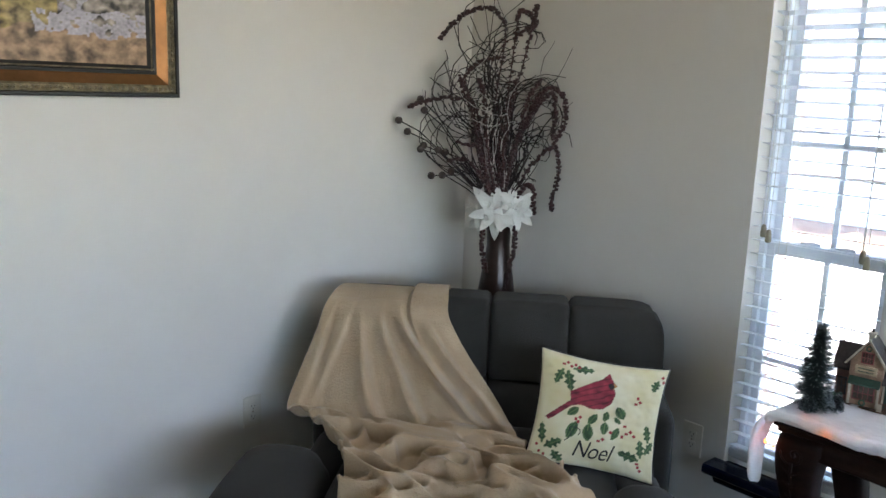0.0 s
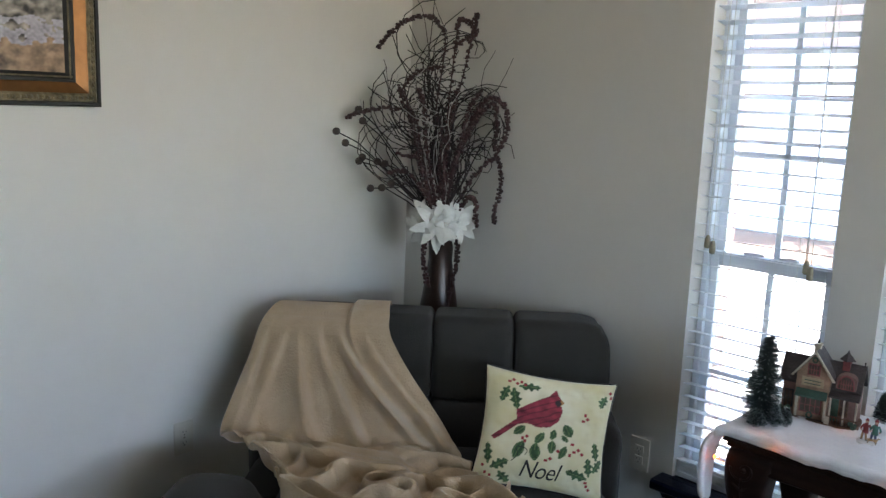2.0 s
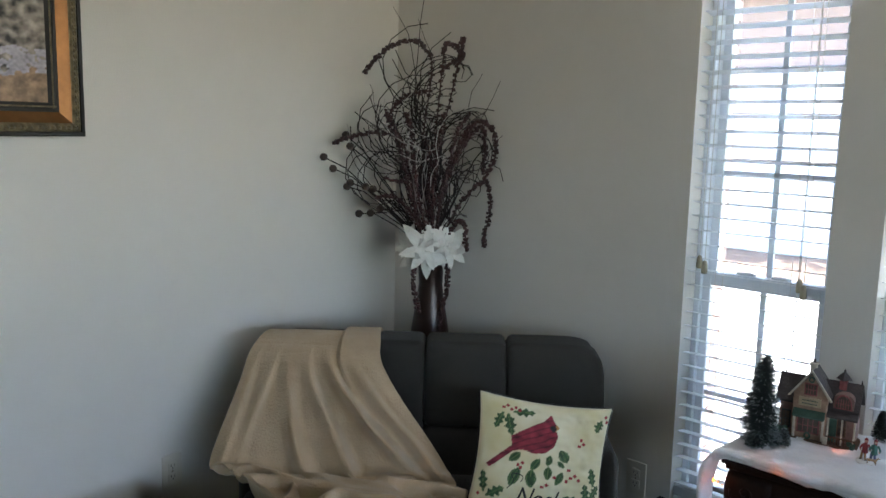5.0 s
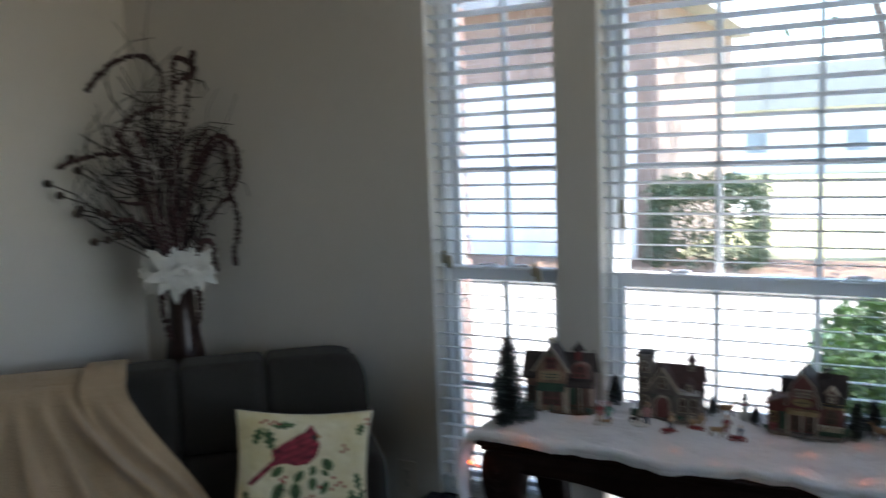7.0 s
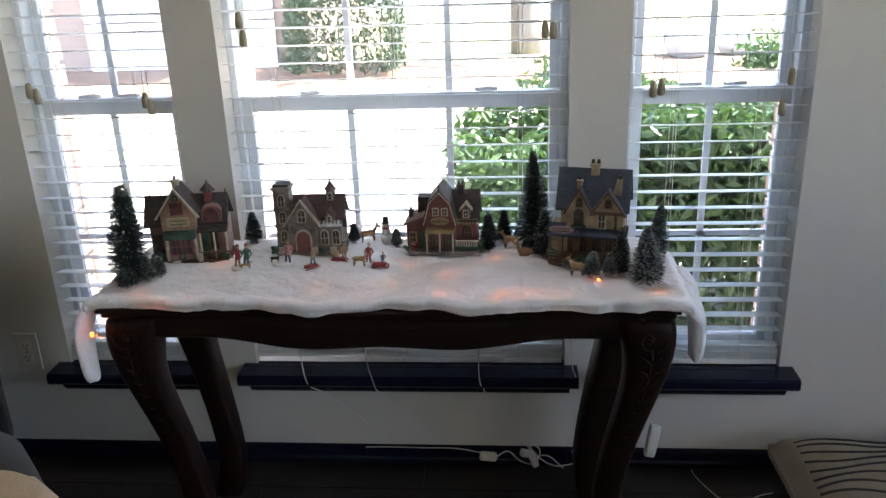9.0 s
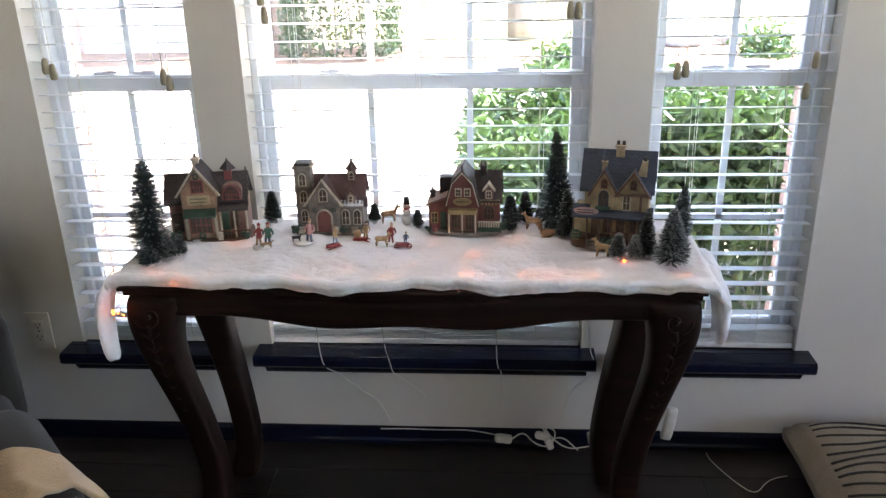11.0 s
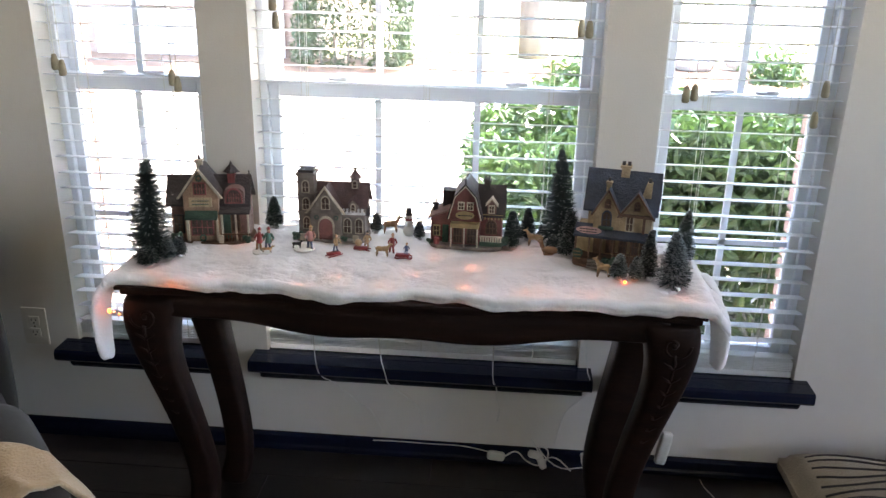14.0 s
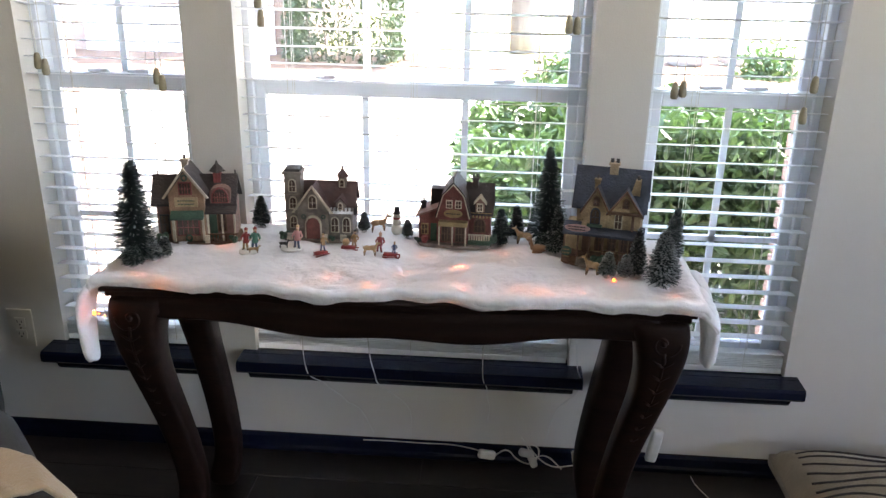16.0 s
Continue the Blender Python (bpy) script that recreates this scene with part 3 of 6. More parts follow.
def cabriole(sx, sy):
    """A leg whose knee stands out at the corner, sweeps in below and ends in a scrolled foot."""
    lg = bmesh.new()
    prof = ((TZ - 0.027, 0.012, 0.064), (0.66, 0.003, 0.068), (0.625, -0.003, 0.066), (0.58, 0.000, 0.058), (0.52, 0.013, 0.049), (0.45, 0.034, 0.042), (0.37, 0.057, 0.039), (0.28, 0.080, 0.036), (0.19, 0.096, 0.035), (0.12, 0.102, 0.035), (0.07, 0.095, 0.036), (0.035, 0.082, 0.040), (0.005, 0.074, 0.041), (ZF, 0.076, 0.036))
    shift, extra = ((0.030, 0.0) if sx < 0 else (-0.012, 0.022)) if sy > 0 else (0.0, 0.0)      # the rear legs stand a little to one side
    def centre(z):
        for (z1, o1, h1), (z0, o0, h0) in zip(prof, prof[1:]):
            if z0 <= z <= z1:
                k = (z - z0) / (z1 - z0)
                off, hw = o0 + (o1 - o0) * k, h0 + (h1 - h0) * k
                return Vector((sx * (W2 - off - hw) + shift, sy * (D2 - off * 0.55 - hw * 0.95), z)), hw
        return Vector((sx * (W2 - 0.07), sy * (D2 - 0.05), z)), 0.06
    rings = []
    for z, off, hw in prof:
        c = centre(z)[0]
        hw += extra
        ring = []
        for k in range(20):
            a = 2 * math.pi * k / 20
            x, y = math.cos(a), math.sin(a)
            e = 0.5
            q = Vector((math.copysign(abs(x) ** e, x) * hw, math.copysign(abs(y) ** e, y) * hw * 0.95, 0))
            ring.append(lg.verts.new(c + q))
        rings.append(ring)
    for p, q in zip(rings, rings[1:]):
        for j in range(20):
            k = (j + 1) % 20
            lg.faces.new((p[j], p[k], q[k], q[j]))
    lg.faces.new(rings[0]); lg.faces.new(rings[-1][::-1])
    leg = part("leg", lg, M_wood, table, smooth=True, recalc=True, sub=1)
    if sy < 0:   # carved scroll and acanthus leaf on the knee
        def front(dx, z, out=0.0):
            c, hw = centre(z)
            return (c.x + dx, c.y - hw * 0.95 + 0.0035 - out, z)
        bm = bmesh.new()
        tube(bm, [front(sx * (0.004 + 0.0052 * t) * math.cos(t), 0.622 + (0.004 + 0.0052 * t) * math.sin(t)) for t in [0.35 * i for i in range(19)]], 0.0055, 7, 0.0035)
        ball(bm, front(0, 0.622), 0.008)
        part("scroll", bm, M_wood, leg, smooth=True)
        bm = bmesh.new()
        for k in range(7):
            z = 0.575 - 0.036 * k
            w = 0.040 - 0.003 * k
            for d in (-1, 1):
                tube(bm, [front(0, z - 0.01), front(d * w * 0.45, z), front(d * w * 0.8, z + 0.012, -0.003)], 0.0058, 6, 0.002)
        tube(bm, [front(0, 0.60 - 0.02 * k) for k in range(15)], 0.0055, 6, 0.0025)
        part("carving", bm, M_wood, leg, smooth=True)
        bm = bmesh.new()
        c, hw = centre(0.02)
        ball(bm, (c.x + sx * 0.012, c.y - 0.014, 0.001), 0.028, 12, (1.25, 1, 0.9))
        part("foot", bm, M_wood, leg, smooth=True)
for sx in (-1, 1):
    for sy in (-1, 1):
        cabriole(sx, sy)

# ---- cotton snow sheet with its lights ----
def snow_z(x, y):
    return TZ + 0.021 + 0.006 * nz(x, y, 1, 6) + 0.006 * nz(x, y, 5, 15) + 0.003 * nz(x, y, 3, 45) - 0.0022 * max(0, 0.12 - abs(nz(x, y, 9, 7))) * 8 + (0.014 * max(0, nz(x, y, 8, 4.5)) if y < -0.3 else 0)
def front_y(x):
    return TY0 + 0.006 + 0.022 * nz(x, 0.3, 2, 5.5) + 0.009 * nz(x, 0.1, 7, 19)
bm = bmesh.new()
NX, NY = 190, 70
rows = []
for i in range(NX + 1):
    u = i / NX
    x = -0.475 + (0.93 + 0.475) * u
    fy, col = front_y(x), []
    for j in range(NY + 1):
        v = j / NY
        y = TY1 + 0.045 + (fy - TY1 - 0.045) * v
        z = snow_z(x, y)
        for end, s in ((TX0 - 0.012, -1), (TX1 + 0.012, 1)):
            if (x - end) * s > 0:
                o = (x - end) * s
                z -= 0.9 * o + 6 * o * o
        col.append((x, y, z))
    # the edge rolls over, down and back under: a soft, thick lip
    r = 0.0135 + 0.004 * nz(x, 0, 4, 11)
    x, y, z = col[-1]
    for k in range(1, 9):
        a = math.pi * k / 8
        col.append((x, y - r * math.sin(a), z - r + r * math.cos(a)))
    col.append((x, y + 0.02, z - 2 * r + 0.002))
    rows.append([bm.verts.new(c) for c in col])
for p, q in zip(rows, rows[1:]):
    for j in range(len(p) - 1):
        bm.faces.new((p[j], p[j + 1], q[j + 1], q[j]))
snow = thing("snow_sheet", pose(0, 0, 0), "white cotton wadding sheet laid over the console table as snow", "snow sheet")
part("sheet", bm, M_snow, snow, smooth=True)
bm = bmesh.new()
rings = []
for i in range(261):
    x = -0.468 + 1.375 * i / 260
    y = front_y(x) - 0.003
    r = 0.0125 + 0.003 * nz(x, 2, 1, 14) + 0.0014 * nz(x, 4, 2, 60)
    z = snow_z(x, y) - 0.006
    for end, s in ((TX0 - 0.012, -1), (TX1 + 0.012, 1)):
        if (x - end) * s > 0:
            z -= 0.9 * (x - end) * s
    rings.append([bm.verts.new((x, y + 1.15 * r * math.cos(a), z + r * math.sin(a) * (1 + 0.12 * nz(x, a, 3, 30)))) for a in [2 * math.pi * k / 12 for k in range(12)]])
for p, q in zip(rings, rings[1:]):
    for k in range(12):
        bm.faces.new((p[k], p[(k + 1) % 12], q[(k + 1) % 12], q[k]))
bm.faces.new(rings[0]); bm.faces.new(rings[-1][::-1])
part("rolled_edge", bm, M_snow, snow, smooth=True, recalc=True)
def drape(pts, w0, w1, thick, seed):
    bm = bmesh.new()
    rings = []
    m_ = len(pts)
    for i, p in enumerate(pts):
        t = i / (m_ - 1)
        w = w0 + (w1 - w0) * t + 0.010 * nz(t, seed, 0, 5)
        th = thick * (1 + 0.3 * nz(t, seed, 3, 6))
        ring = []
        for k in range(16):
            a = 2 * math.pi * k / 16
            ring.append(bm.verts.new(Vector(p) + Vector((th * math.cos(a), w * math.copysign(abs(math.sin(a)) ** 0.7, math.sin(a)), 0.25 * th * math.sin(3 * a + i)))))
        rings.append(ring)
    for p, q in zip(rings, rings[1:]):
        for k in range(16):
            bm.faces.new((p[k], p[(k + 1) % 16], q[(k + 1) % 16], q[k]))
    bm.faces.new(rings[0][::-1]); bm.faces.new(rings[-1])
    part("drape", bm, M_snow, snow, smooth=True, recalc=True, sub=1)
drape([(-0.462, -0.42, 0.71), (-0.486, -0.44, 0.68), (-0.492, -0.455, 0.63), (-0.488, -0.462, 0.58), (-0.486, -0.466, 0.535), (-0.478, -0.468, 0.508)], 0.055, 0.020, 0.014, 1)
drape([(0.905, -0.36, 0.705), (0.928, -0.37, 0.67), (0.936, -0.38, 0.62), (0.937, -0.385, 0.57), (0.935, -0.385, 0.53)], 0.085, 0.028, 0.018, 2)
drape([(0.915, -0.24, 0.70), (0.945, -0.24, 0.665), (0.955, -0.25, 0.61)], 0.07, 0.035, 0.018, 5)

lights = thing("string_lights", pose(0, 0, 0), "string of small warm orange bulbs glowing through the cotton", "string lights")
BULBS = ((-0.303, -0.462), (-0.223, -0.455), (-0.025, -0.45), (0.064, -0.395), (0.228, -0.356), (0.356, -0.435), (0.363, -0.319), (0.485, -0.434),
         (0.551, -0.435), (0.634, -0.43), (0.71, -0.372), (0.841, -0.42), (0.265, -0.242), (-0.225, -0.245), (-0.373, -0.43), (0.169, -0.44), (0.823, -0.22), (0.471, -0.21))
for i, (x, y) in enumerate(BULBS):
    z = snow_z(x, y)
    up = i == 10
    lamp = new("bulb_light", bpy.data.lights.new("bulb_light", "POINT"))
    lamp.data.energy, lamp.data.color, lamp.data.shadow_soft_size = (0.00018 if up else 0.0032), (1.0, 0.30, 0.15), 0.004
    lamp.location = (x, y, max(z - 0.016, TZ + 0.005) if not up else z + 0.012)
    lamp.parent = lights
    b2 = bmesh.new(); ball(b2, (x, y, max(z - 0.019, TZ + 0.003) if not up else z + 0.003), 0.0032)
    part("bulb", b2, M_bulb, lights, smooth=True)
b2 = bmesh.new(); ball(b2, (-0.456, -0.482, 0.640), 0.0042, 8, (1, 1, 1.6))
part("bulb", b2, M_bulb, lights, smooth=True)
for dx, dz in ((0.012, -0.001), (0.024, -0.006)):
    b2 = bmesh.new(); ball(b2, (-0.456 + dx, -0.484, 0.640 + dz), 0.0022)
    part("bulb", b2, M_bulb, lights, smooth=True)
lamp = new("bulb_light", bpy.data.lights.new("bulb_light", "POINT"))
lamp.data.energy, lamp.data.color, lamp.data.shadow_soft_size, lamp.location = 0.00025, (1.0, 0.30, 0.10), 0.004, (-0.456, -0.492, 0.640)
lamp.parent = lights

# ---- armchair in the corner ----
chair_m = pose(-1.445, -0.560, 0, 0, 0, 42.2)
chair = thing("armchair", chair_m, "wide charcoal microfibre recliner armchair with a tufted back", "armchair")
bm = bmesh.new()
for sx in (-1, 1):
    soft_box(bm, (sx * 0.505, -0.42, 0.18), (0.085, 0.42, 0.15), 0.05, 7)
part("arm_side", bm, M_seat, chair, smooth=True)
for sx in (-1, 1):
    bm = bmesh.new()
    soft_box(bm, (0.505 if sx > 0 else -0.590, -0.655, 0.325), (0.102 if sx > 0 else 0.150, 0.245, 0.085), 0.08, 9, lambda p, co, sx=sx: Vector((co.x, co.y, co.z + 0.02 * (1 - p.y * p.y) + (0.035 * (1 - p.x * p.x) if sx < 0 else 0.0))))
    part("armrest", bm, M_seat, chair, smooth=True)
bm = bmesh.new(); soft_box(bm, (0, -0.40, 0.27), (0.44, 0.42, 0.115), 0.07, 10, lambda p, co: Vector((co.x, co.y, co.z + 0.018 * (1 - p.x ** 4) * (1 - p.y * p.y))))
part("seat", bm, M_seat, chair, smooth=True)
bm = bmesh.new(); soft_box(bm, (0, -0.80, 0.20), (0.43, 0.05, 0.14), 0.045, 8)
part("footrest", bm, M_seat, chair, smooth=True)
bm = bmesh.new(); box(bm, -0.48, 0.48, -0.74, 0.02, 0.03, 0.17)
for x in (-0.5, 0.5):
    for y in (-0.7, 0.0):
        cyl(bm, (x, y, ZF), (x, y, 0.05), 0.025)
part("base", bm, M_slot, chair)
bm = bmesh.new()
soft_box(bm, (0.024, 0.15, 0.48), (0.570, 0.075, 0.305), 0.06, 9, lambda p, co: Vector((co.x * (1 - 0.02 * max(0, p.z)), co.y + 0.03 * p.z, co.z - 0.012 * p.x * p.x * max(0, p.z))))
part("back_shell", bm, M_seat, chair, smooth=True)
# quilted back: two rows of four cushions with sunk seams
for r, (z0, z1) in enumerate(((0.33, 0.535), (0.535, 0.812))):
    for c in range(4):
        x0, wide = -0.555 + 0.2775 * c, 0.052 if c == 3 else 0.0
        bm = bmesh.new()
        hz = (z1 - z0) / 2
        edge = 1 if c == 3 else (-1 if c == 0 else 0)
        def sh(p, co, r=r, edge=edge):
            y = co.y - 0.012 * (1 - p.x * p.x) * (1 - p.z * p.z) if p.y < 0 else co.y
            z, x = co.z, co.x
            if r == 1 and p.z > 0 and p.x * edge > 0:
                z -= 0.028 * (p.x * edge) ** 3 * p.z
                x -= 0.022 * edge * p.z ** 3 * (p.x * edge) ** 2
            return Vector((x, y + (0.03 if r == 1 else 0.0) * p.z + (0.02 if r == 0 else 0.0) * p.z, z))
        soft_box(bm, (x0 + 0.13875 + wide / 2, 0.075 + (0.02 if r == 1 else -0.03), (z0 + z1) / 2), (0.1385 + wide / 2, 0.085, hz), 0.026, 11, sh)
        part("back_cushion", bm, M_seat, chair, smooth=True)
for sx in (-1, 1):   # side wings of the back
    bm = bmesh.new(); soft_box(bm, (sx * 0.575, -0.02 if sx > 0 else 0.07, 0.36), (0.055, 0.19 if sx > 0 else 0.10, 0.175), 0.052, 8)
    part("side_wing", bm, M_seat, chair, smooth=True)

# ---- blanket over the back and seat ----
def smooth01(t):
    t = max(0.0, min(1.0, t)); return t * t * (3 - 2 * t)
def lerp_keys(keys, t):
    for (a, *p), (b, *q) in zip(keys, keys[1:]):
        if t <= b:
            k = (t - a) / (b - a)
            return [u + (v - u) * k for u, v in zip(p, q)]
    return list(keys[-1][1:])
# along the sheet: left edge, right edge, y, z, depth of folds
BK = ((0.0, -0.50, -0.14, 0.26, 0.66, 0.004), (0.08, -0.53, -0.15, 0.235, 0.77, 0.004), (0.12, -0.545, -0.145, 0.17, 0.820, 0.005), (0.17, -0.57, -0.14, 0.06, 0.816, 0.006), (0.21, -0.59, -0.135, -0.018, 0.775, 0.008),
      (0.34, -0.60, -0.08, -0.060, 0.67, 0.026), (0.48, -0.635, 0.01, -0.11, 0.535, 0.034), (0.58, -0.665, 0.09, -0.17, 0.425, 0.034), (0.64, -0.62, 0.12, -0.23, 0.395, 0.034),
      (0.71, -0.45, 0.14, -0.34, 0.395, 0.040), (0.83, -0.39, 0.30, -0.53, 0.405, 0.042), (0.90, -0.37, 0.36, -0.68, 0.42, 0.040), (0.935, -0.365, 0.54, -0.77, 0.415, 0.036), (0.96, -0.36, 0.64, -0.83, 0.405, 0.026), (1.0, -0.35, 0.66, -0.97, 0.38, 0.016))
bm = bmesh.new()
NU, NV = 210, 300
FOLDS = ((0.08, 0.05, 0.022, 0.6), (0.22, 0.12, 0.026, 0.6), (0.30, 0.40, 0.026, 0.8), (0.46, 0.60, 0.022, 1.0), (0.60, 0.84, 0.022, 1.1), (0.80, 0.95, 0.020, 0.8))   # place at the top and below, width, height
grid = []
for j in range(NV + 1):
    t = j / NV
    le, ri, y, z, amp = [sum(c) / 5 for c in zip(*[lerp_keys(BK, max(0, min(1, t + d))) for d in (-0.04, -0.02, 0, 0.02, 0.04)])]
    row = []
    for i in range(NU + 1):
        s = i / NU
        x = le + (ri - le) * s + 0.012 * math.sin(9 * t + 3 * s)
        hang = smooth01((t - 0.15) / 0.2) * (1 - smooth01((t - 0.56) / 0.1))
        seat = smooth01((t - 0.55) / 0.12)
        w = 2.2 * nz(s * 1.5, t * 1.2, 2, 1.4)
        f = amp * hang * (0.16 * (abs(math.sin(s * 8.5 - t * 3.2 + w)) - 0.62) + 0.30 * nz(s * 9, t * 3, 2, 1.6))
        for a0, a1, fw, fh in FOLDS:
            d = s - a0 - (a1 - a0) * max(0.0, t - 0.2) / 0.36 - 0.02 * nz(t * 5, a0 * 9)
            f += amp * hang * 2.1 * fh * (math.exp(-(d / fw) ** 2) if d > 0 else math.exp(-(d / (fw * 2.6)) ** 2)) * (0.45 + 0.55 * smooth01(0.5 + 1.4 * nz(a0 * 31, t * 3.5)))
        v = 3.4 * nz(s * 2, t * 2.5, 4, 1.6)
        r1, r2 = nz(x * 5 + 0.25 * v, y * 7.5 + 3 + x * 3, 6), nz(x * 5.5 + 5 - y * 4, y * 6 - 0.25 * v, 11)
        roll = max(math.sqrt(max(0.0, 1 - (r1 / 0.15) ** 2)), 0.85 * math.sqrt(max(0.0, 1 - (r2 / 0.12) ** 2)))
        g = amp * seat * (1.9 * roll + 0.8 * nz(x * 7, y * 7, 6) - 0.55) * (1 - 0.85 * smooth01((x - 0.36) / 0.1))
        over = smooth01((s - 0.66 - 0.25 * max(0, t - 0.2)) / 0.05) * (1 - smooth01((t - 0.38) / 0.16)) * smooth01((t - 0.02) / 0.05)
        lift = 0.0
        if x > 0.42 and seat > 0:
            lift = (0.055 * smooth01((x - 0.42) / 0.09) - 1.5 * max(0.0, x - 0.575)) * seat
        if x < -0.45 and seat > 0:      # rides up over the armrest
            lift = 0.03 * smooth01((-0.45 - x) / 0.09) * seat
        up = 0.02 + 0.02 * over
        if t < 0.2:
            k = t / 0.2
            row.append(bm.verts.new((x, y - 0.006, z + 0.012 + 0.022 * over * smooth01(k))))
        else:
            row.append(bm.verts.new((x, y - f - 0.012 - 0.026 * over - 0.2 * abs(g), z + 0.012 + max(g, -0.008) + 0.014 * seat + lift + 0.25 * f)))
    grid.append(row)
for _ in range(3):      # the fleece softens its own creases
    pos = [[p.co.copy() for p in row] for row in grid]
    for j in range(NV * 56 // 100, NV):
        for i in range(1, NU):
            grid[j][i].co = (pos[j][i] * 2 + pos[j - 1][i] + pos[j + 1][i] + pos[j][i - 1] + pos[j][i + 1]) / 6
for p, q in zip(grid, grid[1:]):
    for i in range(NU):
        bm.faces.new((p[i], p[i + 1], q[i + 1], q[i]))
bl = part("blanket", bm, M_blanket, None, smooth=True)
bl.matrix_world = chair_m
md = bl.modifiers.new("thick", "SOLIDIFY"); md.thickness, md.offset = 0.010, 1
tagged(bl, "crumpled beige fleece blanket thrown over the armchair", "blanket")

# ---- holiday pillow ----
M_pillow = painted("printed_cotton", 0.85, 0.25, 400, 0.15)
M_ink = material("black_ink", (0.02, 0.018, 0.015), None, 0.8)
pil_m = chair_m @ pose(0.360, -0.315, 0.560, -17, 6, -2)
PS = 0.200
def pil_surf(u, v, side=1):
    e = (1 - u * u) * (1 - v * v)
    puff = 0.066 * max(0.0, e) ** 0.42 + 0.005 * nz(u * 3, v * 3, side, 1.3) + 0.0025 * nz(u * 8, v * 8, side + 4, 1.2)
    pin = 1 - 0.085 * ((1 - v * v) * u * u * u * u + 0) 
    pin2 = 1 - 0.085 * (1 - u * u) * v * v * v * v
    return Vector((u * PS * pin, -side * puff, v * PS * 0.89 * pin2))
def leaf_at(u, v, cu, cv, ang, ln, wd, spiky):
    du, dv = u - cu, v - cv
    a, b = du * math.cos(ang) + dv * math.sin(ang), -du * math.sin(ang) + dv * math.cos(ang)
    if not 0 <= a <= ln:
        return 0
    w = wd * math.sin(math.pi * a / ln) ** 0.7 * (1 + (0.35 * math.cos(a / ln * 22) if spiky else 0))
    wd *= 1.0 if spiky else 0.8
    return 2 if abs(b) < 0.07 * wd or (not spiky and w * 0.68 < abs(b) < w * 0.8) else (1 if abs(b) < w else 0)
LEAVES = [(-0.62, 0.72, 250, 0.30, 0.06, 1), (-0.55, 0.70, 285, 0.36, 0.07, 1), (-0.48, 0.74, 5, 0.34, 0.06, 1), (0.86, 0.78, 250, 0.22, 0.06, 1),
          (-0.78, -0.62, 100, 0.36, 0.06, 1), (-0.74, -0.68, 35, 0.32, 0.07, 1), (-0.60, -0.72, -50, 0.26, 0.07, 1),
          (0.72, -0.62, 165, 0.36, 0.07, 1), (0.74, -0.58, 100, 0.32, 0.06, 1), (0.84, -0.30, 105, 0.30, 0.06, 1), (0.80, -0.5, 60, 0.26, 0.06, 1),
          (-0.30, 0.10, 225, 0.22, 0.062, 0), (-0.30, -0.14, 250, 0.33, 0.080, 0), (-0.12, -0.14, 272, 0.30, 0.078, 0), (-0.02, 0.04, 240, 0.22, 0.058, 0), (0.12, -0.06, 270, 0.22, 0.060, 0), (0.13, 0.12, 262, 0.18, 0.050, 0),
          (0.27, 0.22, 300, 0.22, 0.078, 0), (0.33, -0.12, 250, 0.24, 0.055, 0), (0.24, 0.04, 320, 0.14, 0.040, 0)]
BERRY = [(-0.50, 0.78), (-0.44, 0.82), (-0.56, 0.84), (-0.62, 0.80), (-0.38, 0.78), (0.92, 0.84), (0.95, 0.76), (0.72, -0.74), (0.76, -0.80), (0.70, -0.68), (-0.80, -0.78), (-0.72, -0.82), (-0.86, -0.66),
         (-0.32, -0.10), (-0.26, -0.06), (-0.28, -0.14), (0.06, -0.40), (0.12, -0.36), (0.22, -0.22), (0.42, -0.08), (0.46, -0.20), (0.40, -0.26), (0.52, -0.16), (0.58, -0.22), (0.56, 0.42), (0.60, 0.36), (0.54, 0.32)]
BIRD = [(-0.80, -0.16), (-0.62, 0.02), (-0.44, 0.20), (-0.47, 0.34), (-0.30, 0.46), (-0.15, 0.56), (-0.02, 0.64), (0.09, 0.78), (0.13, 0.68), (0.17, 0.62), (0.23, 0.57), (0.18, 0.52), (0.21, 0.42), (0.17, 0.26), (0.06, 0.14), (-0.12, 0.11), (-0.28, 0.15), (-0.42, 0.11), (-0.58, -0.06), (-0.74, -0.20)]
def inside(px, py, poly):
    r = False
    for (x0, y0), (x1, y1) in zip(poly, poly[1:] + poly[:1]):
        if (y0 > py) != (y1 > py) and px < (x1 - x0) * (py - y0) / (y1 - y0) + x0:
            r = not r
    return r
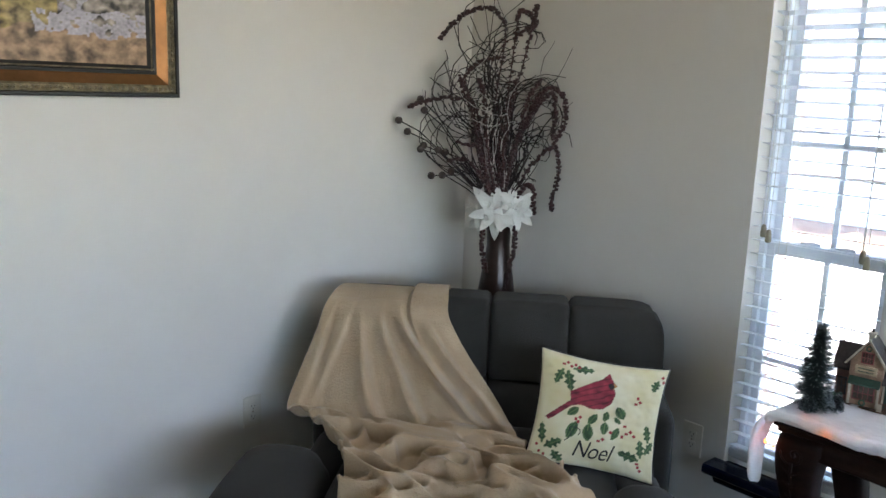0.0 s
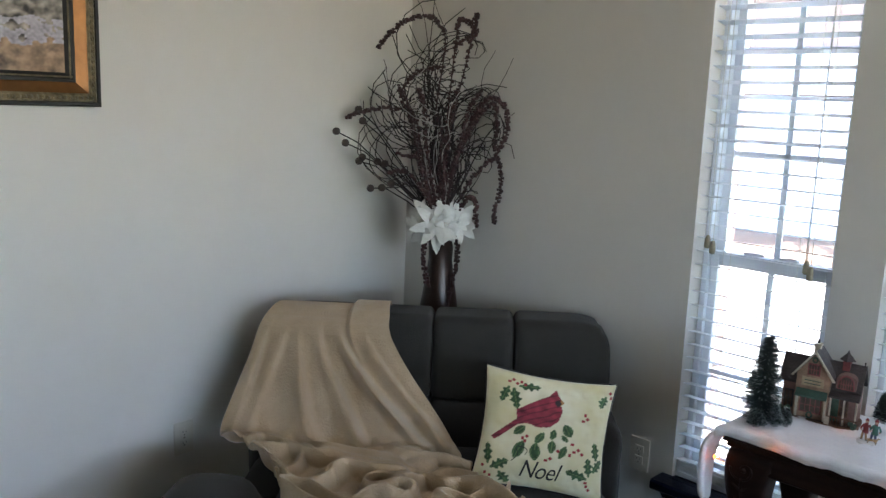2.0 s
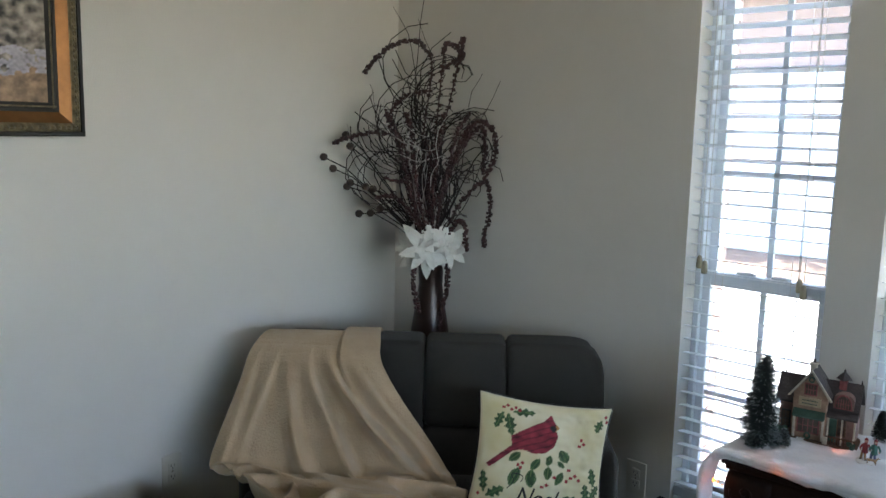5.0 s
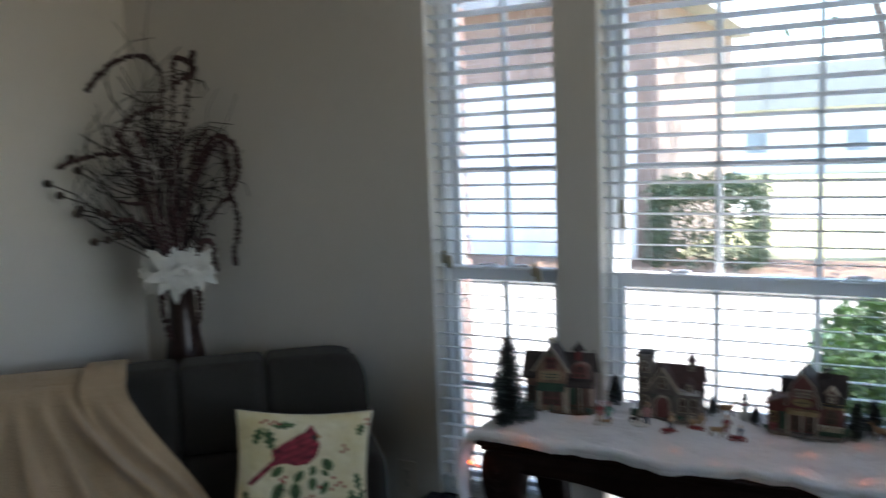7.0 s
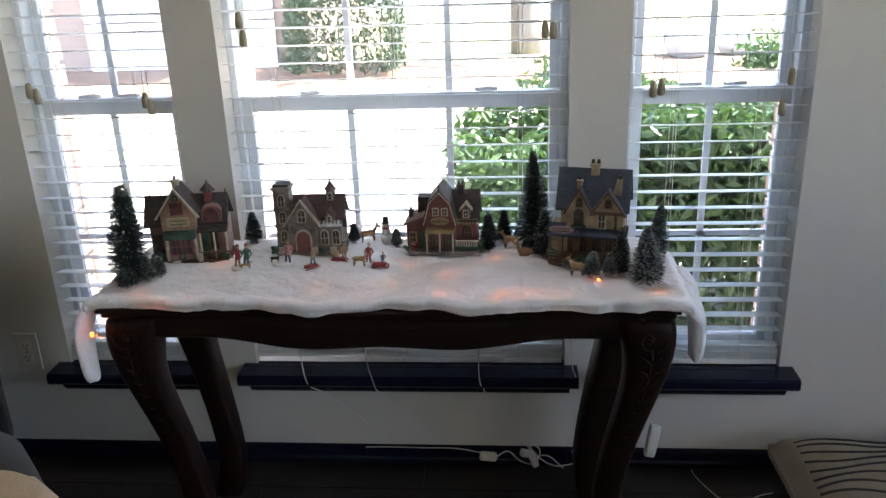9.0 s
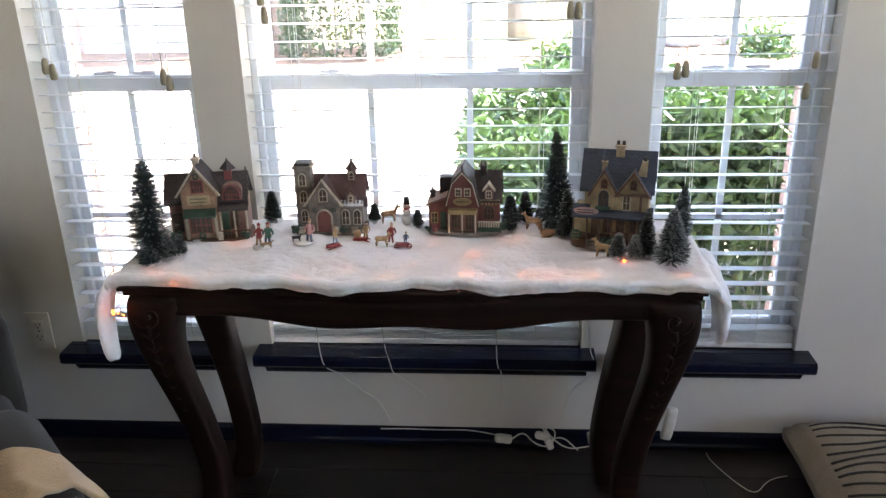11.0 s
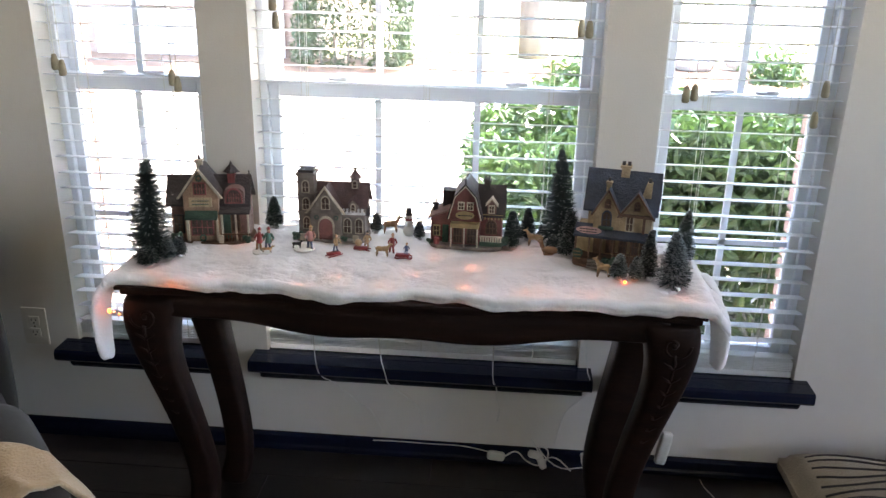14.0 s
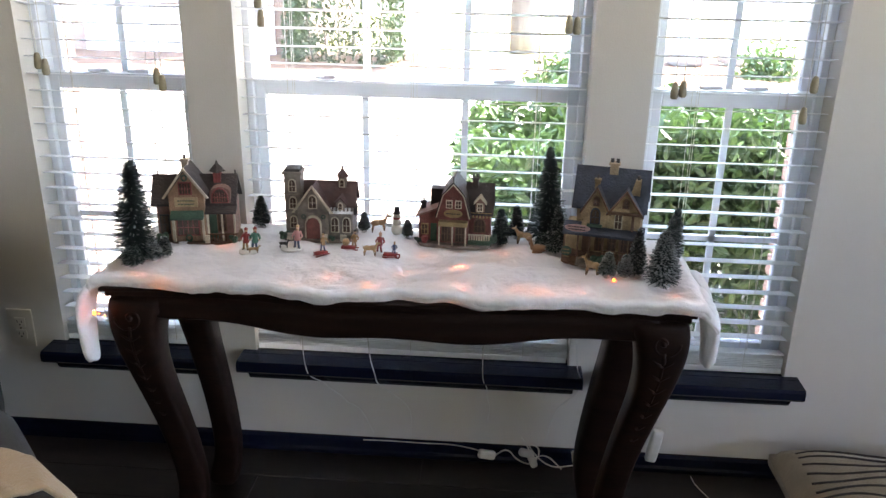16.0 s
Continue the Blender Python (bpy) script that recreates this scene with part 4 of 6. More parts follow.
def pil_color(u, v):
    if abs(u) > 0.985 or abs(v) > 0.985:
        return (0.62, 0.56, 0.40)
    if inside(u, v, BIRD):
        k = (0.75 + 0.5 * nz(u * 9, v * 14, 3)) * (0.55 if math.sin((v - 0.5 * u) * 62 + 2 * nz(u * 5, v * 5)) > 0.72 and u < 0.3 else 1.0)
        if (u - 0.13) ** 2 + (v - 0.55) ** 2 < 0.0022:
            return (0.03, 0.02, 0.02)
        if u > 0.17 and v > 0.5:
            return (0.42, 0.20, 0.06)
        return (0.33 * k, 0.030 * k, 0.050 * k)
    for cu, cv in BERRY:
        if (u - cu) ** 2 + (v - cv) ** 2 < 0.00075:
            return (0.32, 0.025, 0.03)
    for cu, cv, an, ln, wd, sp in LEAVES:
        h = leaf_at(u, v, cu, cv, radians(an), ln, wd, sp)
        if h:
            k = 0.8 + 0.5 * nz(u * 12, v * 12, 5)
            return (0.14, 0.20, 0.07) if h == 2 else (0.045 * k, 0.105 * k, 0.035 * k)
    k = nz(u * 2.2, v * 2.2, 7) + 0.5 * nz(u * 6, v * 6, 2)
    c = 0.5 + 0.5 * max(-1, min(1, k * 1.3))
    return (0.72 - 0.10 * c, 0.66 - 0.13 * c, 0.46 - 0.19 * c)
pil = thing("throw_pillow", pil_m, "cream throw pillow printed with a red shape, holly and a word", "pillow")
for side, N in ((1, 150), (-1, 24)):
    bm = bmesh.new()
    layer = bm.loops.layers.float_color.new("paint")
    vs = {}
    for i in range(N + 1):
        for j in range(N + 1):
            vs[i, j] = bm.verts.new(pil_surf(-1 + 2 * i / N, -1 + 2 * j / N, side))
    cols = {k: pil_color(-1 + 2 * k[0] / N, -1 + 2 * k[1] / N) for k in vs} if side == 1 else {}
    for i in range(N):
        for j in range(N):
            ks = ((i, j), (i + 1, j), (i + 1, j + 1), (i, j + 1))
            f = bm.faces.new([vs[k] for k in ks])
            for lp, k in zip(f.loops, ks):
                lp[layer] = (*cols.get(k, (0.62, 0.56, 0.40)), 1)
    part("front_cover" if side == 1 else "back_cover", bm, M_pillow, pil, smooth=True, recalc=False)
bm = bmesh.new()
edge = [(-1 + 0.1 * i, -1) for i in range(20)] + [(1, -1 + 0.1 * i) for i in range(20)] + [(1 - 0.1 * i, 1) for i in range(20)] + [(-1, 1 - 0.1 * i) for i in range(21)]
tube(bm, [pil_surf(u, v) for u, v in edge], 0.0035, 6)
part("piping", bm, M_pillow, pil, smooth=True)
fc = bpy.data.curves.new("noel", "FONT")
fc.body, fc.size, fc.shear, fc.align_x, fc.space_character = "Noel", 0.30, 0.35, "CENTER", 0.95
fo = bpy.data.objects.new("noel", fc)
scene.collection.objects.link(fo)
bpy.context.view_layer.update()
tm = bpy.data.meshes.new_from_object(fo.evaluated_get(bpy.context.evaluated_depsgraph_get()))
bpy.data.objects.remove(fo)
bm = bmesh.new(); bm.from_mesh(tm); bpy.data.meshes.remove(tm)
bmesh.ops.triangulate(bm, faces=bm.faces[:])
bmesh.ops.subdivide_edges(bm, edges=[e for e in bm.edges if e.calc_length() > 0.05], cuts=5)
bmesh.ops.triangulate(bm, faces=bm.faces[:])
for v in bm.verts:
    u, w = v.co.x * 1.0 - 0.02, v.co.y * 1.45 - 0.74 + 0.02 * v.co.x
    v.co = pil_surf(u, w) + Vector((0, -0.0016, 0))
tube(bm, [pil_surf(-0.44 + 0.2 * k / 12 + 0.05 * math.sin(k * 0.8), -0.50 + 0.26 * math.sin(k / 12 * 2.6)) + Vector((0, -0.0012, 0)) for k in range(13)], 0.0013, 4)
part("lettering", bm, M_ink, pil, "flowing black script lettering")

# ---- vase with dried branches ----
VX, VY = -1.808, -0.165
M_bronze = material("bronze_glaze", (0.040, 0.018, 0.012), (0.014, 0.008, 0.006), 0.32, 6, 0.1, 30, metal=0.3)
M_twig = material("dark_twig", (0.024, 0.015, 0.013), (0.013, 0.009, 0.008), 0.85, 30, 0.3, 80)
M_pale = material("frosted_twig", (0.56, 0.53, 0.49), (0.42, 0.39, 0.36), 0.9, 40)
M_berry = material("dark_red_berry", (0.048, 0.013, 0.012), (0.024, 0.009, 0.008), 0.55, 40, rand=0.2)
M_pod = material("brown_pod", (0.055, 0.036, 0.026), (0.028, 0.019, 0.014), 0.8, 60, 0.5, 120)
M_petal = material("white_silk", (0.64, 0.63, 0.58), (0.54, 0.52, 0.47), 0.8, 20, 0.2, 90, sheen=0.2)
vase = thing("floor_vase", pose(VX, VY, 0), "tall dark bronze floor vase with dried twigs, berries and white poinsettias", "vase")
bm = bmesh.new()
lathe(bm, [(0.085, ZF), (0.095, 0.0), (0.105, 0.25), (0.100, 0.5), (0.080, 0.70), (0.066, 0.79), (0.053, 0.87), (0.047, 0.92), (0.050, 0.98), (0.064, 1.03), (0.060, 1.03), (0.046, 0.98)], 28)
part("vase_body", bm, M_bronze, vase, smooth=True)
rnd = random.Random(21)
CX, CY = Vector((0.74, 0.67, 0)), Vector((-0.67, 0.74, 0))
def sprig(a, b, c, start=0.98):
    """A point from sideways, back and height."""
    k = max(0.0, min(1.0, (c - 1.05) / 0.25))
    return CX * (a + (0.12 * a - 0.024) * k) + CY * b + Vector((0, 0, c))
def clamp(p):
    p.x = max(p.x, XW - VX + 0.030); p.y = min(p.y, -VY - 0.015); return p
def twig_path(tx, ty, tz, wob, k=12, curl=0.0, bend=0.35):
    pts = []
    ph, ph2 = rnd.uniform(0, 6), rnd.uniform(0, 6)
    for i in range(k + 1):
        t = i / k
        x = tx * t ** (1 + bend) + wob * t * math.sin(11 * t + ph) + curl * max(0, t - 0.62) * math.sin(19 * t + ph2)
        y = ty * t ** (1 + bend) + wob * t * math.sin(6 * t + ph2)
        z = 0.94 + (tz - 0.94) * t + curl * max(0, t - 0.62) * math.cos(19 * t + ph2)
        pts.append(clamp(sprig(x, y, z)))
    return pts
for i in range(58):
    s = max(-0.2, min(0.17, rnd.gauss(-0.02, 0.12)))
    bm = bmesh.new()
    tube(bm, twig_path(s, rnd.uniform(-0.10, 0.12), 1.80 - 1.1 * abs(s) + rnd.uniform(-0.30, 0.06), 0.036, 34, 0.32), 0.0036, 5, 0.0018)
    part("twig", bm, M_twig, vase)
for tx, tz in ((-0.05, 2.11), (-0.09, 1.99), (0.20, 1.74), (0.24, 1.69), (0.28, 1.49), (-0.02, 1.92), (-0.30, 1.47), (-0.2, 1.70)):
    bm = bmesh.new(); tube(bm, twig_path(tx, 0.02, tz, 0.03, 18, 0.05), 0.0030, 5, 0.0011)
    part("twig", bm, M_twig, vase)
for i in range(13):
    s = max(-0.2, min(0.14, rnd.gauss(-0.05, 0.12)))
    bm = bmesh.new(); tube(bm, twig_path(s, rnd.uniform(-0.12, 0.02), 1.68 - 0.5 * abs(s) + rnd.uniform(-0.2, 0.05), 0.025, 24, 0.14), 0.0026, 5, 0.0013)
    part("frosted_twig", bm, M_pale, vase)
def garland(keys, n):
    """A drooping stem set with small berries; keys: sideways, back, height."""
    pts = []
    for a, b in zip(keys, keys[1:]):
        for k in range(6):
            t = k / 6
            pts.append(clamp(sprig(*[u + (v - u) * t for u, v in zip(a, b)])))
    pts.append(clamp(sprig(*keys[-1])))
    for _ in range(3):
        pts = [pts[0]] + [(p + q * 2 + r) / 4 for p, q, r in zip(pts, pts[1:], pts[2:])] + [pts[-1]]
    bm = bmesh.new()
    tube(bm, pts, 0.0028, 5)
    for p, q in zip(pts, pts[1:]):
        for k in range(n):
            c = p.lerp(q, rnd.random()) + Vector((rnd.gauss(0, 1), rnd.gauss(0, 1), rnd.gauss(0, 1))).normalized() * 0.007
            ball(bm, clamp(c), rnd.uniform(0.0055, 0.0092), 5)
    part("berry_spray", bm, M_berry, vase, smooth=True)
garland(((0, 0, 1.0), (-0.02, -0.02, 1.45), (0.02, -0.03, 1.78), (-0.04, -0.03, 1.85), (-0.12, -0.04, 1.83), (-0.19, -0.05, 1.76), (-0.21, -0.05, 1.72)), 5)
garland(((0, 0, 1.0), (0.03, -0.04, 1.5), (0.05, -0.04, 1.80), (0.06, -0.04, 1.84), (0.10, -0.04, 1.82), (0.12, -0.04, 1.79), (0.05, -0.05, 1.74)), 5)
garland(((0, 0, 1.0), (0.05, -0.03, 1.5), (0.09, -0.04, 1.70), (0.11, -0.04, 1.83), (0.115, -0.04, 1.86)), 4)
garland(((0, 0, 1.0), (-0.05, -0.03, 1.35), (-0.14, -0.05, 1.56), (-0.08, -0.05, 1.64), (0.0, -0.06, 1.66)), 5)
garland(((0, 0, 1.0), (-0.06, -0.03, 1.35), (-0.08, -0.06, 1.50), (-0.20, -0.07, 1.50), (-0.27, -0.07, 1.48), (-0.31, -0.06, 1.46)), 5)
garland(((0, 0, 1.0), (0.07, -0.03, 1.35), (0.13, -0.05, 1.52), (0.18, -0.06, 1.56), (0.23, -0.06, 1.52), (0.235, -0.06, 1.42), (0.20, -0.06, 1.34)), 6)
garland(((0, 0, 1.0), (0.06, -0.03, 1.3), (0.14, -0.05, 1.50), (0.19, -0.06, 1.54), (0.20, -0.06, 1.44), (0.19, -0.06, 1.36)), 6)
garland(((0, 0, 1.0), (0.03, -0.03, 1.25), (0.10, -0.05, 1.42), (0.16, -0.06, 1.55)), 6)
garland(((0, 0, 1.0), (0.09, -0.04, 1.20), (0.15, -0.05, 1.29), (0.21, -0.06, 1.34), (0.225, -0.06, 1.22), (0.205, -0.06, 1.13), (0.205, -0.06, 1.08)), 5)
garland(((0, 0, 1.0), (0.08, -0.05, 1.14), (0.11, -0.06, 1.18), (0.135, -0.06, 1.16), (0.135, -0.06, 1.06)), 5)
garland(((0, -0.02, 1.0), (-0.04, -0.06, 1.2), (-0.06, -0.07, 1.32), (-0.14, -0.08, 1.33)), 5)
garland(((0, -0.02, 1.0), (-0.03, -0.06, 1.15), (-0.10, -0.07, 1.27), (-0.17, -0.08, 1.26)), 5)
garland(((0.05, -0.05, 1.03), (0.07, -0.06, 0.98), (0.065, -0.06, 0.90), (0.05, -0.06, 0.84), (0.035, -0.06, 0.74)), 4)
garland(((-0.05, -0.05, 1.03), (-0.065, -0.06, 0.97), (-0.06, -0.06, 0.90), (-0.045, -0.06, 0.82)), 4)
for q in (-0.07, -0.035, 0.03, 0.07):
    garland(((q * 0.2, -0.03, 1.0), (q * 0.5, -0.06, 1.18), (q, -0.07, 1.36), (q * 1.5, -0.06, 1.52), (q * 2.0, -0.06, 1.58)), 5)
garland(((0.0, -0.03, 1.0), (0.0, -0.05, 1.2), (0.02, -0.06, 1.38), (-0.01, -0.06, 1.50)), 7)
for a, c in ((-0.315, 1.405), (-0.283, 1.392), (-0.225, 1.448), (-0.24, 1.49), (-0.236, 1.325), (-0.224, 1.34), (-0.172, 1.325), (-0.148, 1.318), (-0.214, 1.222), (-0.172, 1.226), (-0.136, 1.243), (0.23, 1.455)):
    bm = bmesh.new()
    e = clamp(sprig(a - 0.034, -0.05, c - (0.03 if c < 1.4 else 0.0)))
    s = Vector((0, 0, 1.0))
    mid = s.lerp(e, 0.5) + Vector((0, 0, 0.05))
    tube(bm, [s, s.lerp(mid, 0.5) + Vector((0, 0, 0.02)), mid, mid.lerp(e, 0.6) + Vector((0, 0, 0.02)), e], 0.0026, 5)
    part("stem", bm, M_twig, vase)
    bm = bmesh.new(); ball(bm, e, 0.0152, 12)
    part("pod", bm, M_pod, vase, "round brown seed pod", True)
def poinsettia(c, face, size):
    ce = bmesh.new()
    q = Vector(face).to_track_quat("Z", "Y").to_matrix()
    petals = []
    for ring, (k, ln, tilt) in enumerate(((8, 1.0, -14), (7, 0.8, 12), (6, 0.5, 36))):
        for i in range(k):
            a = 2 * math.pi * (i + 0.5 * ring) / k + rnd.uniform(-0.2, 0.2)
            L_, T = size * ln * rnd.uniform(0.85, 1.12), radians(tilt + rnd.uniform(-12, 12))
            fl = bmesh.new()
            petals.append(fl)
            prev = None
            for s in range(6):
                t = s / 5
                w = 0.46 * L_ * (t + 0.06) ** 0.6 * (1 - t) ** 0.85
                r, z = L_ * t * math.cos(T), L_ * t * math.sin(T) - 0.18 * L_ * t * t
                d, e = Vector((math.cos(a), math.sin(a), 0)), Vector((-math.sin(a), math.cos(a), 0))
                row = [fl.verts.new(Vector(c) + q @ (d * r + e * w * k2 + Vector((0, 0, z + 0.12 * w * (abs(k2) - 0.3))))) for k2 in (-1, -0.5, 0, 0.5, 1)]
                if prev:
                    for x in range(4):
                        fl.faces.new((prev[x], prev[x + 1], row[x + 1], row[x]))
                prev = row
    for i in range(6):
        ball(ce, Vector(c) + q @ Vector((0.006 * math.cos(i), 0.006 * math.sin(i), 0.008)), 0.003, 6)
    flower = part("poinsettia", ce, M_petal, vase, "white silk poinsettia flower", True)
    for fl in petals:
        part("petal", fl, M_petal, flower, smooth=True)
poinsettia(sprig(-0.015, -0.085, 1.065), -CY + Vector((0.1, 0, 0.15)), 0.126)
poinsettia(sprig(0.065, -0.065, 1.075), -CY + CX * 0.5 + Vector((0, 0, 0.2)), 0.120)
poinsettia(sprig(-0.085, -0.06, 1.06), -CY - CX * 0.8 + Vector((0, 0, 0.1)), 0.104)
poinsettia(sprig(0.03, -0.03, 1.10), -CY * 0.4 + Vector((0, 0, 1)), 0.07)

# ---- framed landscape ----
M_gilt = material("aged_gilt", (0.25, 0.11, 0.035), (0.13, 0.056, 0.02), 0.42, 5, 0.1, 60, metal=0.75, stretch=(1, 1, 1))
M_ebony = material("ebony_frame", (0.012, 0.011, 0.010), (0.02, 0.017, 0.014), 0.6, 20)
M_carve = material("tarnished_gold", (0.34, 0.27, 0.15), (0.10, 0.08, 0.05), 0.36, 50, 0.3, 140, metal=0.5)
M_paint = painted("oil_paint", 0.5, 0.3, 200)
PW, PH = 1.12, 0.80
pic = thing("picture", WEST @ pose(-1.401, -0.001, 1.478) @ Matrix.Scale(0.959, 4), "gilt and ebony framed landscape painting of a rocky stream", "picture")
# local x runs along the wall away from the corner (negative), y into the wall
def frame_strip(nm, steps, mat, a, bumps=False):
    bm = bmesh.new()
    loops = []
    for off, dep in steps:
        loops.append([bm.verts.new(v) for v in ((-off, -dep, off), (-off, -dep, PH - off), (-PW + off, -dep, PH - off), (-PW + off, -dep, off))])
    for p, q in zip(loops, loops[1:]):
        for k in range(4):
            bm.faces.new((p[k], p[(k + 1) % 4], q[(k + 1) % 4], q[k]))
    return part(nm, bm, mat, pic, a, recalc=True)
frame_strip("frame_edge", ((0.0, 0.0), (0.0, 0.030), (0.004, 0.034), (0.012, 0.034), (0.014, 0.028)), M_ebony, "ebony outer edge")
frame_strip("carved_band", ((0.014, 0.028), (0.018, 0.034), (0.034, 0.036), (0.040, 0.030)), M_carve, "carved gold band")
frame_strip("gilt_cove", ((0.040, 0.030), (0.046, 0.027), (0.062, 0.020), (0.072, 0.016)), M_gilt, "polished gilt cove")
frame_strip("inner_band", ((0.072, 0.016), (0.074, 0.020), (0.082, 0.020), (0.096, 0.010), (0.100, 0.006)), M_ebony, "ebony inner band")
bm = bmesh.new()
for i in range(64):     # leaf carving along the bottom and the side
    x = -0.03 - (PW - 0.06) * i / 63
    for d in (-1, 1):
        tube(bm, [(x, -0.035, 0.026), (x - 0.006, -0.039, 0.026 + 0.005 * d), (x - 0.012, -0.036, 0.026 + 0.003 * d)], 0.0042, 6, 0.0016)
for i in range(84):
    z = 0.03 + (PH - 0.06) * i / 43
    for d in (-1, 1):
        tube(bm, [(-0.026, -0.035, z), (-0.026 + 0.005 * d, -0.039, z + 0.006), (-0.026 + 0.003 * d, -0.036, z + 0.012)], 0.0042, 6, 0.0016)
part("leaf_carving", bm, M_carve, pic, smooth=True)
bm = bmesh.new()
for i in range(150):
    ball(bm, (-0.085 - (PW - 0.17) * i / 149, -0.019, 0.088), 0.0036, 6)
for i in range(100):
    ball(bm, (-0.090, -0.019, 0.085 + (PH - 0.17) * i / 99), 0.0036, 6)
part("bead_moulding", bm, M_carve, pic, smooth=True)
bm = bmesh.new()
layer = bm.loops.layers.float_color.new("paint")
NXp, NYp = 260, 180
def scene_color(x, z):
    """A stream over rocks between autumn bushes; x 0 to 1 from the frame's far side, z 0 to 1 up."""
    n1, n2, n3 = nz(x * 11, z * 9, 1), nz(x * 34, z * 26, 2), nz(x * 90, z * 70, 3)
    lump = abs(nz(x * 17, z * 15, 6))
    if z > 0.66 + 0.12 * n1:
        k = 0.8 + 0.2 * n2; return (0.46 * k, 0.45 * k, 0.42 * k)
    pool = 0.135 + 0.03 * n1 < z < 0.255 + 0.05 * n1 - 0.10 * max(0, x - 0.86) and x > 0.62 + 0.05 * n1
    fall = abs(x - 0.755 - 0.10 * (z - 0.25) - 0.02 * math.sin(z * 40)) < 0.045 + 0.03 * n1 and 0.2 < z < 0.52
    if (pool or fall) and n2 < 0.16 + 0.3 * n3:
        k = 0.40 + 0.16 * n3 + 0.16 * n1 + 0.10 * n2; return (k * 1.0, k * 0.90, k * 0.98)
    if z < 0.17 + 0.07 * n1:
        k = max(0.05, 0.30 - 0.34 * lump + 0.16 * n2 + 0.08 * n3); return (k * 1.25, k * 0.80, k * 0.46)
    if x > 0.70:
        k = max(0.025, 0.34 - 0.62 * lump + 0.26 * n2 + 0.10 * n3); return (k, k * 0.84, k * 0.68)
    k = max(0.03, 0.30 - 0.36 * lump + 0.22 * n2 + 0.10 * n3); return (k * 1.15, k * 0.85, k * (0.36 + 0.2 * n1))
vs = {(i, j): bm.verts.new((-PW + 0.10 + (PW - 0.20) * i / NXp, -0.006, 0.10 + (PH - 0.20) * j / NYp)) for i in range(NXp + 1) for j in range(NYp + 1)}
for i in range(NXp):
    for j in range(NYp):
        ks = ((i, j), (i + 1, j), (i + 1, j + 1), (i, j + 1))
        f = bm.faces.new([vs[k] for k in ks])
        for lp, k in zip(f.loops, ks):
            lp[layer] = (*scene_color(k[0] / NXp, k[1] / NYp), 1)
part("canvas", bm, M_paint, pic, "painted autumn stream and rocks")
bm = bmesh.new(); box(bm, -PW + 0.02, -0.02, -0.004, -0.001, 0.02, PH - 0.02)
part("backing", bm, M_ebony, pic)

# ---- outlets ----
def outlet(m, label):
    o = thing("wall_outlet", m, label, "outlet", "wall outlets")
    bm = bmesh.new(); soft_box(bm, (0, -0.003, 0), (0.038, 0.0035, 0.060), 0.003, 4)
    part("plate", bm, M_plate, o)
    for z in (-0.0195, 0.0195):
        bm = bmesh.new(); soft_box(bm, (0, -0.0072, z), (0.0165, 0.0018, 0.0142), 0.0017, 5)
        rc = part("socket", bm, M_plate, o)
        bm = bmesh.new()
        box(bm, -0.0075, -0.0055, -0.0094, -0.0088, z - 0.001, z + 0.007); box(bm, 0.0055, 0.0075, -0.0094, -0.0088, z - 0.001, z + 0.006)
        cyl(bm, (0, -0.0088, z - 0.007), (0, -0.0094, z - 0.007), 0.0026)
        part("slot", bm, M_slot, rc)
    bm = bmesh.new(); cyl(bm, (0, -0.006, 0), (0, -0.0075, 0), 0.003)
    part("screw", bm, M_carve, o)
outlet(pose(-0.950, 0, 0.340), "cream double socket on the grey wall by the window")
outlet(WEST @ pose(-1.127, 0, 0.336), "cream double socket on the grey wall beside the armchair")

# ---- the toy village on the snow ----
def toy(name, c, rough=0.65, c2=None):
    return material("toy_" + name, c, c2 or tuple(k * 0.5 for k in c), rough, 45, 0.5, 200)
T_cream, T_pink, T_stone = toy("cream", (0.46, 0.34, 0.20)), toy("rose", (0.21, 0.11, 0.085)), toy("stone", (0.24, 0.20, 0.17), 0.8, (0.085, 0.07, 0.06))
T_red, T_roof, T_slate = toy("barn_red", (0.20, 0.062, 0.052)), toy("brown_shingle", (0.042, 0.029, 0.027)), toy("blue_slate", (0.036, 0.050, 0.080))
T_brown, T_green, T_snow = toy("brown", (0.15, 0.075, 0.04)), toy("green", (0.045, 0.10, 0.065)), toy("snow_white", (0.72, 0.71, 0.69), 0.9)
T_yellow, T_dark, T_window, T_pale = toy("ochre", (0.38, 0.27, 0.12)), toy("charcoal", (0.035, 0.03, 0.03)), toy("dim_window", (0.11, 0.075, 0.06), 0.25), toy("ivory", (0.55, 0.47, 0.36))
T_wred, T_rust = toy("window_red", (0.26, 0.055, 0.05)), toy("rust_roof", (0.085, 0.040, 0.036))

T_peach = toy("peach", (0.36, 0.215, 0.135))

def pc(parent, name, mat, fn, label="", bev=0.0):
    bm = bmesh.new(); fn(bm)
    ob = part(name, bm, mat, parent, label, recalc=True)
    return bevel(ob, bev, 1) if bev else ob

